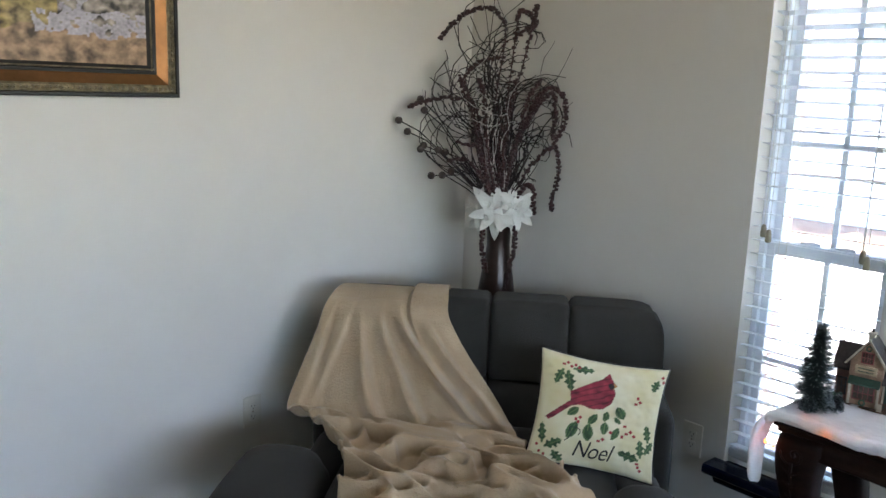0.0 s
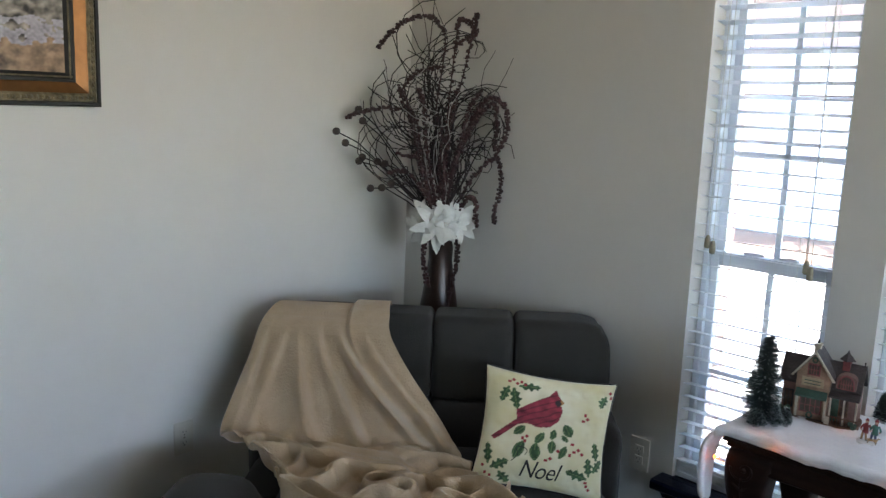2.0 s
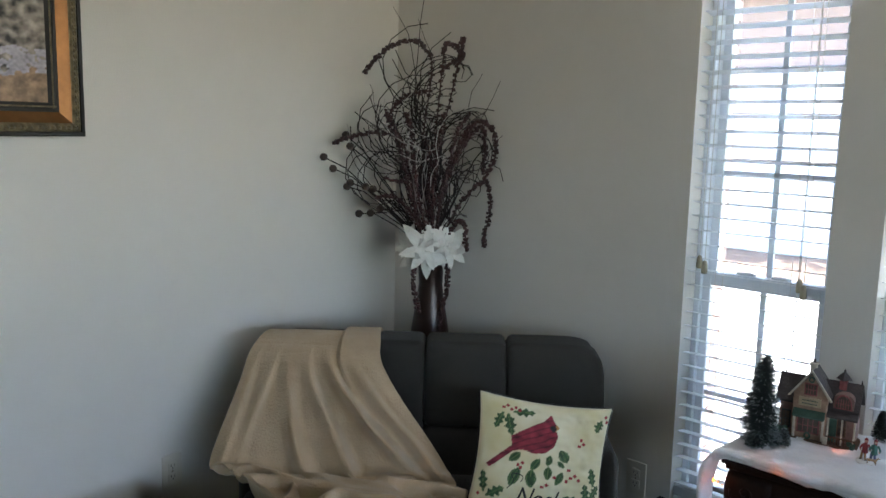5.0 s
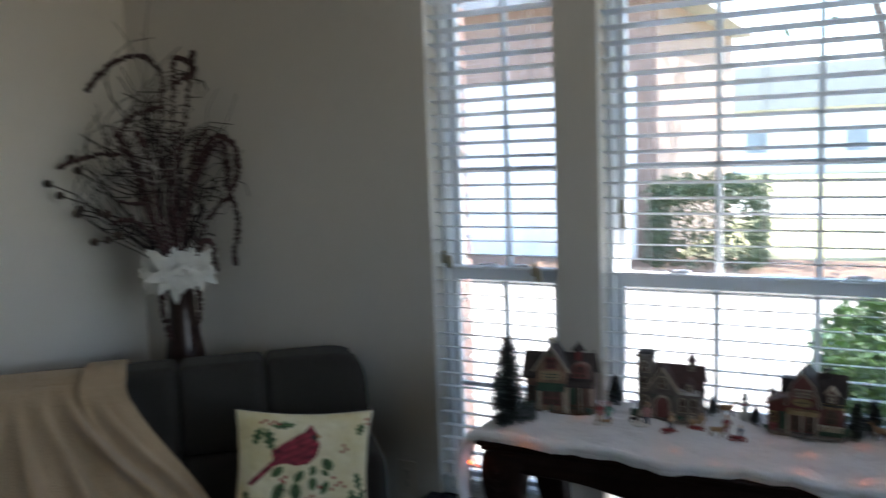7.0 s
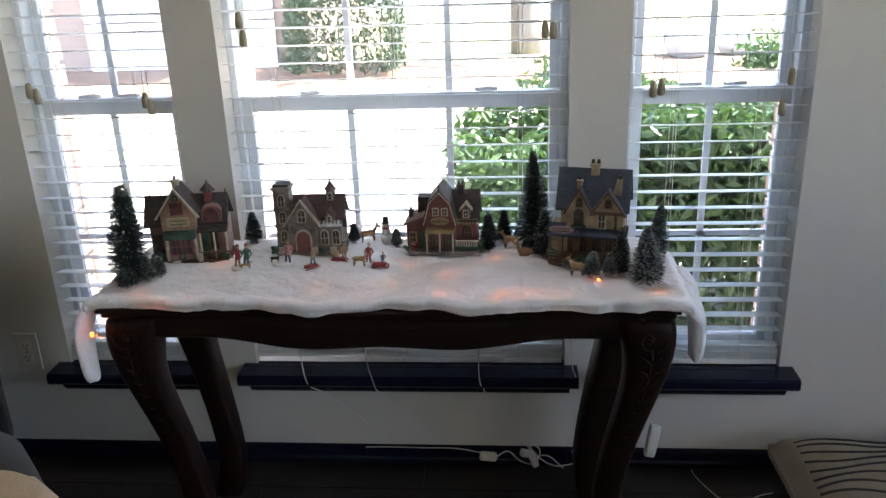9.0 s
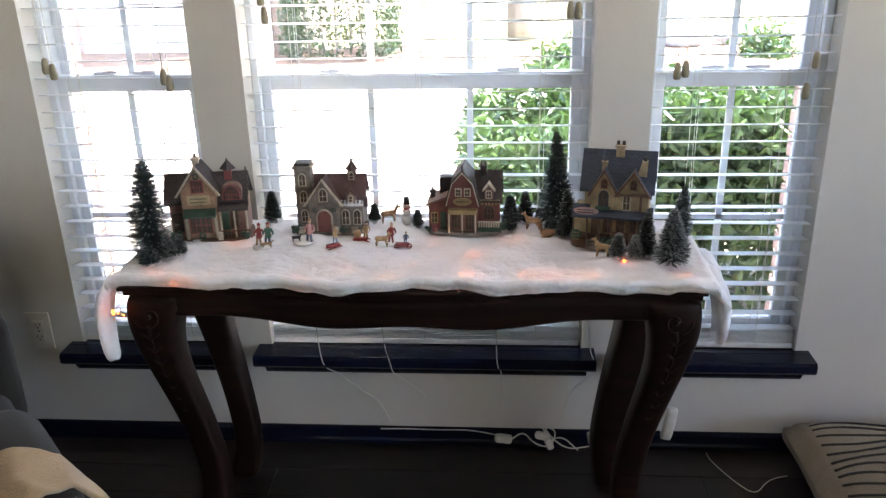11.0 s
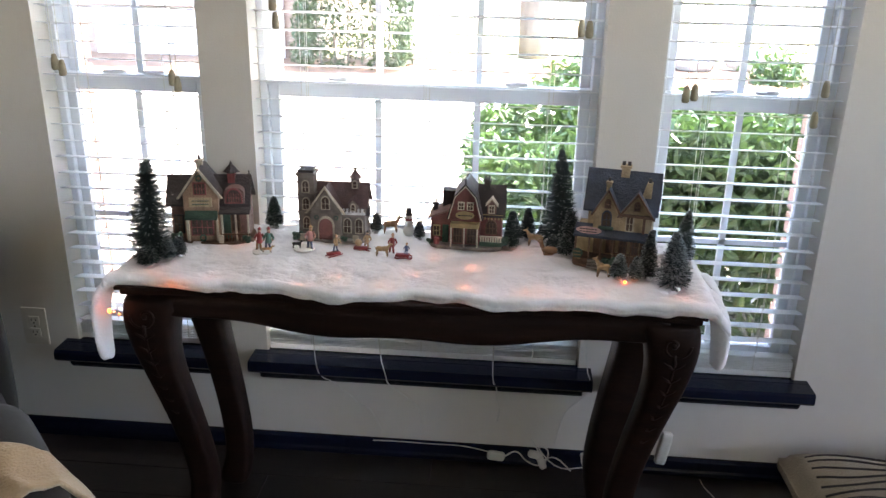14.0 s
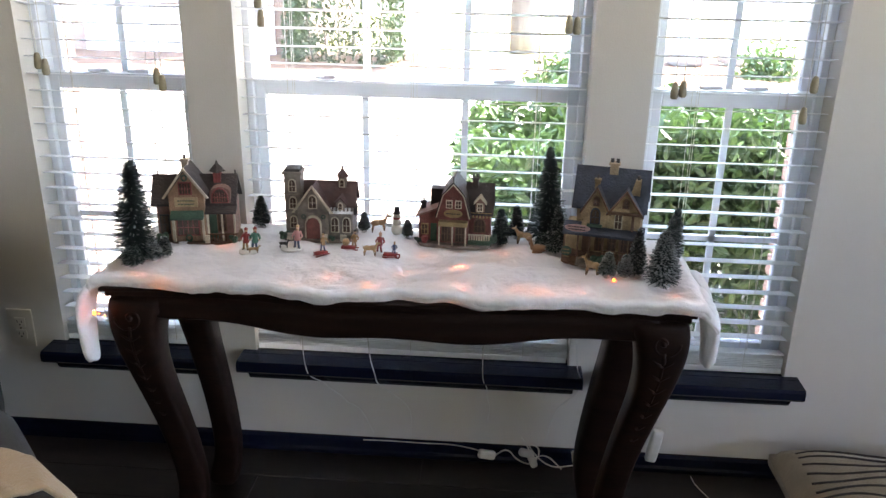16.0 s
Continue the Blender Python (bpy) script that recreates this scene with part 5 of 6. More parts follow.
def gable_roof(parent, x0, x1, y0, y1, z0, z1, mat, along="x", over=0.006, th=0.005, snow=False):
    """Two slabs over a ridge. along x: the ridge runs sideways; along y: the gable faces the front."""
    def fn(bm):
        if along == "y":
            c = (x0 + x1) / 2
            pts = [(x0 - over, z0 - over), (c, z1), (x1 + over, z0 - over), (x1 + over, z0 - over + th), (c, z1 + th * 1.3), (x0 - over, z0 - over + th)]
            prism(bm, pts, y0 - over, y1 + over)
        else:
            c = (y0 + y1) / 2
            pts = [(y0 - over, z0 - over), (c, z1), (y1 + over, z0 - over), (y1 + over, z0 - over + th), (c, z1 + th * 1.3), (y0 - over, z0 - over + th)]
            prism(bm, pts, x0 - over, x1 + over, pose(0, 0, 0, 0, 0, 90) @ Matrix.Diagonal((1, -1, 1, 1)))
    return pc(parent, "roof", mat, fn)

def gable_wall(parent, x0, x1, y0, y1, z0, zs, z1, mat):
    return pc(parent, "wall", mat, lambda bm: prism(bm, [(x0, z0), (x1, z0), (x1, zs), ((x0 + x1) / 2, z1), (x0, zs)], y0, y1), bev=0.001)

def toy_window(parent, x, y, z, w, h, mat, arch=False, bars=1):
    wi = new("window"); wi.parent = parent
    def outline(k):
        if not arch:
            return [(x - w / 2 - k, z - k), (x + w / 2 + k, z - k), (x + w / 2 + k, z + h + k), (x - w / 2 - k, z + h + k)]
        r = w / 2 + k
        return [(x - r, z - k), (x + r, z - k)] + [(x + r * math.cos(a), z + h - w * 0.4 + r * 1.25 * math.sin(a)) for a in [math.pi * i / 8 for i in range(9)]]
    pc(wi, "frame", mat, lambda bm: prism(bm, outline(0.0028), y - 0.0025, y + 0.002))
    pc(wi, "pane", T_window, lambda bm: prism(bm, outline(0), y - 0.0034, y - 0.0024))
    def fn(bm):
        for i in range(1, bars + 1):
            xx = x - w / 2 + w * i / (bars + 1)
            box(bm, xx - 0.0007, xx + 0.0007, y - 0.0044, y - 0.0032, z, z + h)
        box(bm, x - w / 2, x + w / 2, y - 0.0042, y - 0.0032, z + h * 0.5 - 0.0007, z + h * 0.5 + 0.0007)
    tagged(pc(wi, "bar", mat, fn), kind="stuff")

def chimney(parent, x, y, z0, z1, mat=None, w=0.008, pots=1):
    pc(parent, "chimney", mat or T_pink, lambda bm: (box(bm, x - w, x + w, y - w, y + w, z0, z1), box(bm, x - w * 1.3, x + w * 1.3, y - w * 1.3, y + w * 1.3, z1, z1 + 0.005)), bev=0.0008)
    for i in range(pots):
        xx = x + (i - (pots - 1) / 2) * w * 1.3
        pc(parent, "chimney_pot", T_dark, lambda bm: cyl(bm, (xx, y, z1 + 0.005), (xx, y, z1 + 0.014), w * 0.42, 8))

def sign(parent, x, y, z, w, h, mat, ink, rows=2, oval=False):
    def fn(bm):
        if oval:
            prism(bm, [(x + w / 2 * math.cos(a), z + h / 2 * math.sin(a)) for a in [2 * math.pi * i / 20 for i in range(20)]], y - 0.003, y)
        else:
            box(bm, x - w / 2, x + w / 2, y - 0.003, y, z - h / 2, z + h / 2)
    sg = pc(parent, "sign", mat, fn, "small painted shop sign", 0.0006)
    rnd = random.Random(int(x * 1e4) + int(z * 1e4))
    def ln(bm):
        for r in range(rows):
            zz = z + h * (0.18 - 0.36 * r) if rows > 1 else z
            xx = x - w * 0.36
            while xx < x + w * 0.32:
                d = rnd.uniform(0.003, 0.007)
                box(bm, xx, min(xx + d, x + w * 0.36), y - 0.0038, y - 0.0029, zz - 0.0012, zz + 0.0012)
                xx += d + 0.0015
    pc(sg, "letter_bar", ink, ln)

def wreath(parent, x, y, z, r):
    def fn(bm):
        tube(bm, [(x + r * math.cos(a), y, z + r * math.sin(a)) for a in [2 * math.pi * i / 12 for i in range(13)]], r * 0.35, 5)
    pc(parent, "wreath", T_green, fn)

def bushes(parent, spots, mat=None):
    rnd = random.Random(len(spots) * 7)
    for x, y, z, r in spots:
        def fn(bm):
            for _ in range(9):
                ball(bm, (x + rnd.gauss(0, r * 0.4), y + rnd.gauss(0, r * 0.3), z + abs(rnd.gauss(0, r * 0.5))), r * rnd.uniform(0.35, 0.6), 6)
        pc(parent, "bush", mat or T_green, fn)

def village_house(label, x, y, turn, size=(1, 1, 1), lift=0.0):
    z = snow_z(x, y) - 0.004 + lift
    h = thing("village_house", pose(x, y, z, 0, 0, turn) @ Matrix.Diagonal((*size, 1)), label, "model house", "model village houses")
    return h

def base_plate(h, x0, x1, y0, y1, mat):
    def fn(bm):
        c = [((x0 + x1) / 2 + (x1 - x0) / 2 * math.copysign(abs(math.cos(a)) ** 0.45, math.cos(a)), (y0 + y1) / 2 + (y1 - y0) / 2 * math.copysign(abs(math.sin(a)) ** 0.45, math.sin(a))) for a in [2 * math.pi * i / 28 for i in range(28)]]
        a = [bm.verts.new((u, v, 0.0)) for u, v in c]; b = [bm.verts.new((u * 0.985, v * 0.985, 0.009)) for u, v in c]
        bm.faces.new(a[::-1]); bm.faces.new(b)
        for i in range(28):
            bm.faces.new((a[i], a[(i + 1) % 28], b[(i + 1) % 28], b[i]))
    pc(h, "base", mat, fn)

# the shop with the green awning
h = village_house("rose and cream model shop with brown roofs and a green awning", -0.318, -0.165, 9, (1.0, 1.0, 1.10))
base_plate(h, -0.105, 0.11, -0.075, 0.05, T_brown)
pc(h, "wall", T_pink, lambda bm: box(bm, -0.092, 0.098, -0.035, 0.045, 0.009, 0.092), bev=0.001)
gable_roof(h, -0.097, 0.10, -0.038, 0.048, 0.094, 0.145, T_roof)
gable_wall(h, -0.055, 0.030, -0.058, 0.02, 0.009, 0.120, 0.172, T_peach)
gable_roof(h, -0.055, 0.030, -0.058, 0.02, 0.121, 0.172, T_roof, "y", 0.007, 0.006)
pc(h, "gable_board", T_pale, lambda bm: [prism(bm, [(-0.0125 + s * 0.05, 0.112), (-0.0125, 0.176), (-0.0125, 0.184), (-0.0125 + s * 0.056, 0.113)], -0.068, -0.062) for s in (-1, 1)])
toy_window(h, -0.0125, -0.059, 0.122, 0.026, 0.024, T_wred, bars=3)
wreath(h, -0.0125, -0.060, 0.158, 0.006)
sign(h, -0.0125, -0.059, 0.102, 0.056, 0.022, T_cream, T_green)
pc(h, "awning", T_green, lambda bm: prism(bm, [(-0.058, 0.082), (-0.075, 0.068), (-0.075, 0.064), (-0.058, 0.066)], -0.052, 0.027, pose(0, 0, 0, 0, 0, 90) @ Matrix.Diagonal((1, -1, 1, 1))))
toy_window(h, -0.0125, -0.059, 0.026, 0.050, 0.034, T_wred, bars=3)
for x in (-0.048, 0.024):
    pc(h, "pilaster", T_pale, lambda bm: box(bm, x - 0.003, x + 0.003, -0.063, -0.057, 0.009, 0.066))
wreath(h, -0.0125, -0.062, 0.018, 0.007)
toy_window(h, -0.074, -0.036, 0.024, 0.018, 0.040, T_dark)
toy_window(h, 0.066, -0.036, 0.028, 0.018, 0.042, T_brown)
pc(h, "door", T_green, lambda bm: box(bm, 0.036, 0.054, -0.040, -0.034, 0.009, 0.066))
pc(h, "dormer", T_pink, lambda bm: prism(bm, [(0.042, 0.094), (0.092, 0.094), (0.092, 0.118)] + [(0.067 + 0.025 * math.cos(a), 0.118 + 0.014 * math.sin(a)) for a in [math.pi * i / 8 for i in range(1, 8)]] + [(0.042, 0.118)], -0.043, 0.0))
toy_window(h, 0.067, -0.044, 0.098, 0.036, 0.022, T_wred, True, 5)
pc(h, "cupola", T_wred, lambda bm: box(bm, 0.048, 0.066, -0.010, 0.012, 0.13, 0.160))
pc(h, "cupola_roof", T_roof, lambda bm: lathe(bm, [(0.021, 0.0), (0.012, 0.010), (0.004, 0.018), (0.0012, 0.026)], 4, (0.057, 0.001, 0.158)))
chimney(h, -0.018, -0.01, 0.155, 0.186, T_pale, 0.008)
pc(h, "porch_rail", T_brown, lambda bm: [box(bm, 0.036 + 0.008 * i, 0.039 + 0.008 * i, -0.060, -0.057, 0.009, 0.024) for i in range(9)] + [box(bm, 0.034, 0.106, -0.061, -0.056, 0.024, 0.027)])
for x in (0.036, 0.070, 0.100):
    pc(h, "porch_post", T_pale, lambda bm: cyl(bm, (x, -0.058, 0.009), (x, -0.058, 0.078), 0.0025, 8))
pc(h, "porch_roof", T_roof, lambda bm: prism(bm, [(-0.035, 0.090), (-0.064, 0.078), (-0.064, 0.074), (-0.035, 0.082)], 0.030, 0.106, pose(0, 0, 0, 0, 0, 90) @ Matrix.Diagonal((1, -1, 1, 1))))
pc(h, "sandwich_board", T_pale, lambda bm: box(bm, 0.028, 0.040, -0.076, -0.072, 0.009, 0.028))
for x in (-0.09, 0.10):
    pc(h, "finial", T_roof, lambda bm: cyl(bm, (x, 0.005, 0.145), (x, 0.005, 0.160), 0.002, 6))
bushes(h, ((-0.075, -0.06, 0.012, 0.014), (0.098, -0.068, 0.012, 0.012)))

# the stone church
h = village_house("grey stone model church with a square tower and red door", -0.008, -0.122, 1, (0.95, 0.92, 0.90), 0.004)
base_plate(h, -0.098, 0.098, -0.075, 0.05, T_stone)
pc(h, "tower", T_stone, lambda bm: (box(bm, -0.088, -0.044, -0.045, 0.0, 0.009, 0.188), box(bm, -0.091, -0.041, -0.048, 0.003, 0.130, 0.134), box(bm, -0.091, -0.041, -0.048, 0.003, 0.080, 0.084)), bev=0.0015)
pc(h, "parapet", T_stone, lambda bm: box(bm, -0.092, -0.040, -0.049, 0.004, 0.186, 0.194), bev=0.001)
pc(h, "tower_roof", T_dark, lambda bm: box(bm, -0.086, -0.046, -0.043, -0.002, 0.194, 0.201))
for z in (0.140, 0.090, 0.034):
    toy_window(h, -0.066, -0.046, z, 0.015, 0.028, T_pale, True, 1)
pc(h, "wall", T_stone, lambda bm: box(bm, -0.046, 0.090, -0.030, 0.045, 0.009, 0.100), bev=0.001)
gable_roof(h, -0.046, 0.092, -0.032, 0.045, 0.100, 0.152, T_rust)
gable_wall(h, -0.052, 0.030, -0.060, 0.0, 0.009, 0.092, 0.152, T_stone)
gable_roof(h, -0.052, 0.030, -0.060, 0.0, 0.093, 0.152, T_rust, "y", 0.007, 0.005)
pc(h, "gable_coping", T_pale, lambda bm: [prism(bm, [(-0.011 + s * 0.048, 0.084), (-0.011, 0.156), (-0.011, 0.165), (-0.011 + s * 0.055, 0.085)], -0.070, -0.064) for s in (-1, 1)])
toy_window(h, -0.011, -0.061, 0.098, 0.018, 0.030, T_pale, True, 1)
pc(h, "door_arch", T_pale, lambda bm: prism(bm, [(-0.033, 0.009), (0.011, 0.009)] + [(-0.011 + 0.022 * math.cos(a), 0.050 + 0.026 * math.sin(a)) for a in [math.pi * i / 10 for i in range(11)]], -0.065, -0.06))
pc(h, "door", T_red, lambda bm: prism(bm, [(-0.029, 0.009), (0.007, 0.009)] + [(-0.011 + 0.018 * math.cos(a), 0.048 + 0.022 * math.sin(a)) for a in [math.pi * i / 10 for i in range(11)]], -0.068, -0.0652))
wreath(h, -0.036, -0.063, 0.072, 0.005); wreath(h, 0.016, -0.063, 0.072, 0.005)
pc(h, "aisle", T_stone, lambda bm: box(bm, 0.030, 0.092, -0.052, -0.028, 0.009, 0.088), bev=0.001)
pc(h, "crenellation", T_snow, lambda bm: [box(bm, 0.032 + 0.010 * i, 0.037 + 0.010 * i, -0.054, -0.046, 0.086, 0.096) for i in range(6)] + [box(bm, 0.030, 0.092, -0.055, -0.046, 0.080, 0.087)])
for x in (0.045, 0.076):
    toy_window(h, x, -0.053, 0.028, 0.017, 0.036, T_pale, True, 1)
gable_wall(h, 0.048, 0.074, -0.052, -0.02, 0.088, 0.108, 0.124, T_stone)
gable_roof(h, 0.048, 0.074, -0.052, -0.02, 0.109, 0.124, T_rust, "y", 0.004, 0.004)
toy_window(h, 0.061, -0.053, 0.094, 0.008, 0.014, T_pale, True, 0)
pc(h, "belfry", T_stone, lambda bm: box(bm, 0.048, 0.070, -0.006, 0.016, 0.138, 0.172), bev=0.001)
toy_window(h, 0.059, -0.007, 0.146, 0.009, 0.016, T_pale, True, 0)
pc(h, "spire", T_rust, lambda bm: lathe(bm, [(0.019, 0.0), (0.013, 0.008), (0.004, 0.022), (0.001, 0.032)], 4, (0.059, 0.005, 0.171)))
pc(h, "buttress", T_dark, lambda bm: box(bm, 0.092, 0.101, -0.03, -0.01, 0.07, 0.096))
for x in (-0.072, 0.02, 0.07):
    pc(h, "gravestone", T_pale, lambda bm: box(bm, x - 0.008, x + 0.008, -0.076, -0.072, 0.006, 0.026))
bushes(h, ((-0.085, -0.066, 0.01, 0.014), (0.04, -0.07, 0.01, 0.01)))

# the red barn shop
h = village_house("red model barn store with a yellow sign and brown roof", 0.340, -0.125, -2, (0.94, 0.95, 0.97), 0.004)
base_plate(h, -0.100, 0.098, -0.075, 0.05, T_stone)
gam = [(-0.045, 0.009), (0.035, 0.009), (0.035, 0.088), (0.020, 0.138), (-0.005, 0.165), (-0.030, 0.138), (-0.045, 0.088)]
pc(h, "wall", T_red, lambda bm: prism(bm, gam, -0.055, 0.045), bev=0.001)
pc(h, "roof", T_roof, lambda bm: prism(bm, [(0.043, 0.080), (0.026, 0.140), (-0.005, 0.175), (-0.036, 0.140), (-0.053, 0.080), (-0.048, 0.080), (-0.031, 0.138), (-0.005, 0.166), (0.021, 0.138), (0.038, 0.080)], -0.064, 0.048))
pc(h, "gable_board", T_pale, lambda bm: prism(bm, [(0.040, 0.080), (0.0235, 0.139), (-0.005, 0.170), (-0.0335, 0.139), (-0.050, 0.080), (-0.047, 0.080), (-0.031, 0.138), (-0.005, 0.166), (0.021, 0.138), (0.037, 0.080)], -0.067, -0.0645))
pc(h, "finial", T_roof, lambda bm: cyl(bm, (-0.005, -0.06, 0.172), (-0.005, -0.06, 0.188), 0.002, 6))
for x in (-0.016, 0.008):
    toy_window(h, x, -0.056, 0.106, 0.012, 0.016, T_pale)
sign(h, -0.005, -0.058, 0.090, 0.050, 0.022, T_yellow, T_dark, 1, True)
sign(h, -0.005, -0.066, 0.066, 0.070, 0.009, T_yellow, T_dark, 1)
pc(h, "porch_roof", T_yellow, lambda bm: box(bm, -0.042, 0.034, -0.076, -0.054, 0.060, 0.072), bev=0.001)
for x in (-0.040, -0.005, 0.030):
    pc(h, "porch_post", T_pale, lambda bm: box(bm, x - 0.002, x + 0.002, -0.075, -0.071, 0.009, 0.061))
toy_window(h, -0.023, -0.056, 0.016, 0.022, 0.038, T_brown, False, 2); toy_window(h, 0.014, -0.056, 0.016, 0.022, 0.038, T_brown, False, 2)
pc(h, "lean_to", T_red, lambda bm: prism(bm, [(-0.098, 0.009), (-0.045, 0.009), (-0.045, 0.094), (-0.098, 0.074)], -0.040, 0.04), bev=0.001)
pc(h, "lean_roof", T_pink, lambda bm: prism(bm, [(-0.104, 0.073), (-0.043, 0.097), (-0.043, 0.102), (-0.104, 0.078)], -0.048, 0.045))
pc(h, "rear_block", T_roof, lambda bm: box(bm, -0.072, -0.03, 0.005, 0.04, 0.08, 0.135))
toy_window(h, -0.082, -0.041, 0.028, 0.014, 0.024, T_yellow); pc(h, "door", T_green, lambda bm: box(bm, -0.066, -0.050, -0.044, -0.039, 0.009, 0.056))
pc(h, "barrel", T_wred, lambda bm: lathe(bm, [(0.007, 0.0), (0.009, 0.008), (0.007, 0.018)], 10, (-0.08, -0.058, 0.008)))
chimney(h, -0.090, 0.0, 0.078, 0.098, T_dark, 0.006)
pc(h, "wing", T_red, lambda bm: box(bm, 0.035, 0.092, -0.035, 0.04, 0.009, 0.088), bev=0.001)
gable_roof(h, 0.030, 0.094, -0.037, 0.042, 0.088, 0.152, T_roof)
pc(h, "cornice", T_yellow, lambda bm: [box(bm, 0.034, 0.094, -0.042, -0.036, 0.083, 0.090)] + [box(bm, 0.036 + 0.009 * i, 0.040 + 0.009 * i, -0.043, -0.036, 0.076, 0.083) for i in range(7)])
gable_wall(h, 0.052, 0.076, -0.042, 0.0, 0.092, 0.116, 0.130, T_pink)
gable_roof(h, 0.052, 0.076, -0.042, 0.0, 0.117, 0.130, T_pale, "y", 0.005, 0.003)
toy_window(h, 0.064, -0.043, 0.097, 0.011, 0.016, T_pale)
toy_window(h, 0.064, -0.036, 0.038, 0.026, 0.028, T_brown, True, 2)
pc(h, "picket_fence", T_pale, lambda bm: [box(bm, 0.037 + 0.0065 * i, 0.041 + 0.0065 * i, -0.060, -0.057, 0.020, 0.036) for i in range(9)] + [box(bm, 0.035, 0.096, -0.0605, -0.0565, 0.034, 0.037)])
pc(h, "planter", T_green, lambda bm: box(bm, 0.035, 0.096, -0.062, -0.050, 0.009, 0.021), bev=0.002)
chimney(h, 0.048, 0.0, 0.145, 0.168, T_roof, 0.008, 2)
bushes(h, ((0.098, -0.045, 0.012, 0.016), (-0.098, -0.05, 0.008, 0.01)))

# the cream inn with the slate roof
h = village_house("cream model inn with a blue slate roof and covered porch", 0.708, -0.190, -12, (1, 1, 1), 0.003)
base_plate(h, -0.100, 0.095, -0.095, 0.055, T_brown)
pc(h, "wall", T_cream, lambda bm: box(bm, -0.070, 0.082, -0.040, 0.050, 0.012, 0.142), bev=0.001)
gable_roof(h, -0.074, 0.085, -0.043, 0.053, 0.140, 0.218, T_slate, over=0.008)
for gx, wid, top in ((-0.024, 0.062, 0.185), (0.044, 0.074, 0.182)):
    gable_wall(h, gx - wid / 2, gx + wid / 2, -0.058, 0.0, 0.090, 0.132, top, T_cream)
    gable_roof(h, gx - wid / 2, gx + wid / 2, -0.058, 0.0, 0.132, top, T_slate, "y", 0.006, 0.004)
    pc(h, "gable_board", T_brown, lambda bm: [prism(bm, [(gx + s * wid * 0.52, 0.128), (gx, top + 0.002), (gx, top + 0.009), (gx + s * wid * 0.6, 0.127)], -0.068, -0.063) for s in (-1, 1)])
    toy_window(h, gx, -0.059, 0.148, 0.010, 0.015, T_brown, True, 1)
toy_window(h, -0.024, -0.059, 0.103, 0.018, 0.030, T_slate, True, 1)
pc(h, "flower_box", T_green, lambda bm: box(bm, -0.042, -0.006, -0.068, -0.058, 0.094, 0.101), bev=0.002)
toy_window(h, 0.030, -0.059, 0.096, 0.014, 0.034, T_pale)
pc(h, "balcony", T_brown, lambda bm: (box(bm, 0.008, 0.080, -0.066, -0.056, 0.130, 0.136), box(bm, 0.060, 0.066, -0.066, -0.060, 0.092, 0.130)))
pc(h, "porch_roof", T_slate, lambda bm: prism(bm, [(-0.040, 0.098), (-0.088, 0.084), (-0.088, 0.078), (-0.040, 0.088)], -0.096, 0.092, pose(0, 0, 0, 0, 0, 90) @ Matrix.Diagonal((1, -1, 1, 1))))
pc(h, "porch_floor", T_brown, lambda bm: box(bm, -0.094, 0.088, -0.086, -0.038, 0.009, 0.024))
for x in (-0.090, -0.058, -0.030, 0.0, 0.040, 0.084):
    pc(h, "porch_post", T_brown, lambda bm: cyl(bm, (x, -0.082, 0.024), (x, -0.082, 0.080), 0.0024, 8))
pc(h, "porch_rail", T_brown, lambda bm: [box(bm, 0.004 + 0.007 * i, 0.007 + 0.007 * i, -0.083, -0.081, 0.026, 0.042) for i in range(12)] + [box(bm, 0.002, 0.086, -0.084, -0.080, 0.042, 0.045)])
for i in range(3):
    pc(h, "step", T_stone, lambda bm: box(bm, -0.058, -0.028, -0.094 - 0.005 * i, -0.086, 0.006, 0.024 - 0.006 * i))
pc(h, "side_wing", T_cream, lambda bm: box(bm, -0.094, -0.068, -0.035, 0.03, 0.024, 0.085))
for x in (-0.012, 0.018, 0.046, 0.068):
    toy_window(h, x, -0.041, 0.030, 0.015, 0.042, T_brown)
pc(h, "door", T_brown, lambda bm: box(bm, -0.052, -0.034, -0.044, -0.039, 0.024, 0.072))
sign(h, -0.060, -0.092, 0.098, 0.060, 0.018, toy("pink_sign", (0.50, 0.30, 0.28)), T_dark, 2, True)
sign(h, -0.082, -0.096, 0.040, 0.026, 0.024, T_green, T_yellow, 3, True)
chimney(h, 0.006, 0.005, 0.20, 0.232, T_cream, 0.010, 2)
chimney(h, -0.028, -0.02, 0.165, 0.196, T_cream, 0.006)
pc(h, "side_chimney", T_cream, lambda bm: prism(bm, [(0.050, 0.17), (0.072, 0.15), (0.072, 0.206), (0.060, 0.206)], -0.030, -0.010))
pc(h, "chimney_pot", T_dark, lambda bm: cyl(bm, (0.066, -0.02, 0.206), (0.066, -0.02, 0.216), 0.004, 8))
bushes(h, ((-0.004, -0.092, 0.012, 0.017), (0.088, -0.08, 0.012, 0.014)))

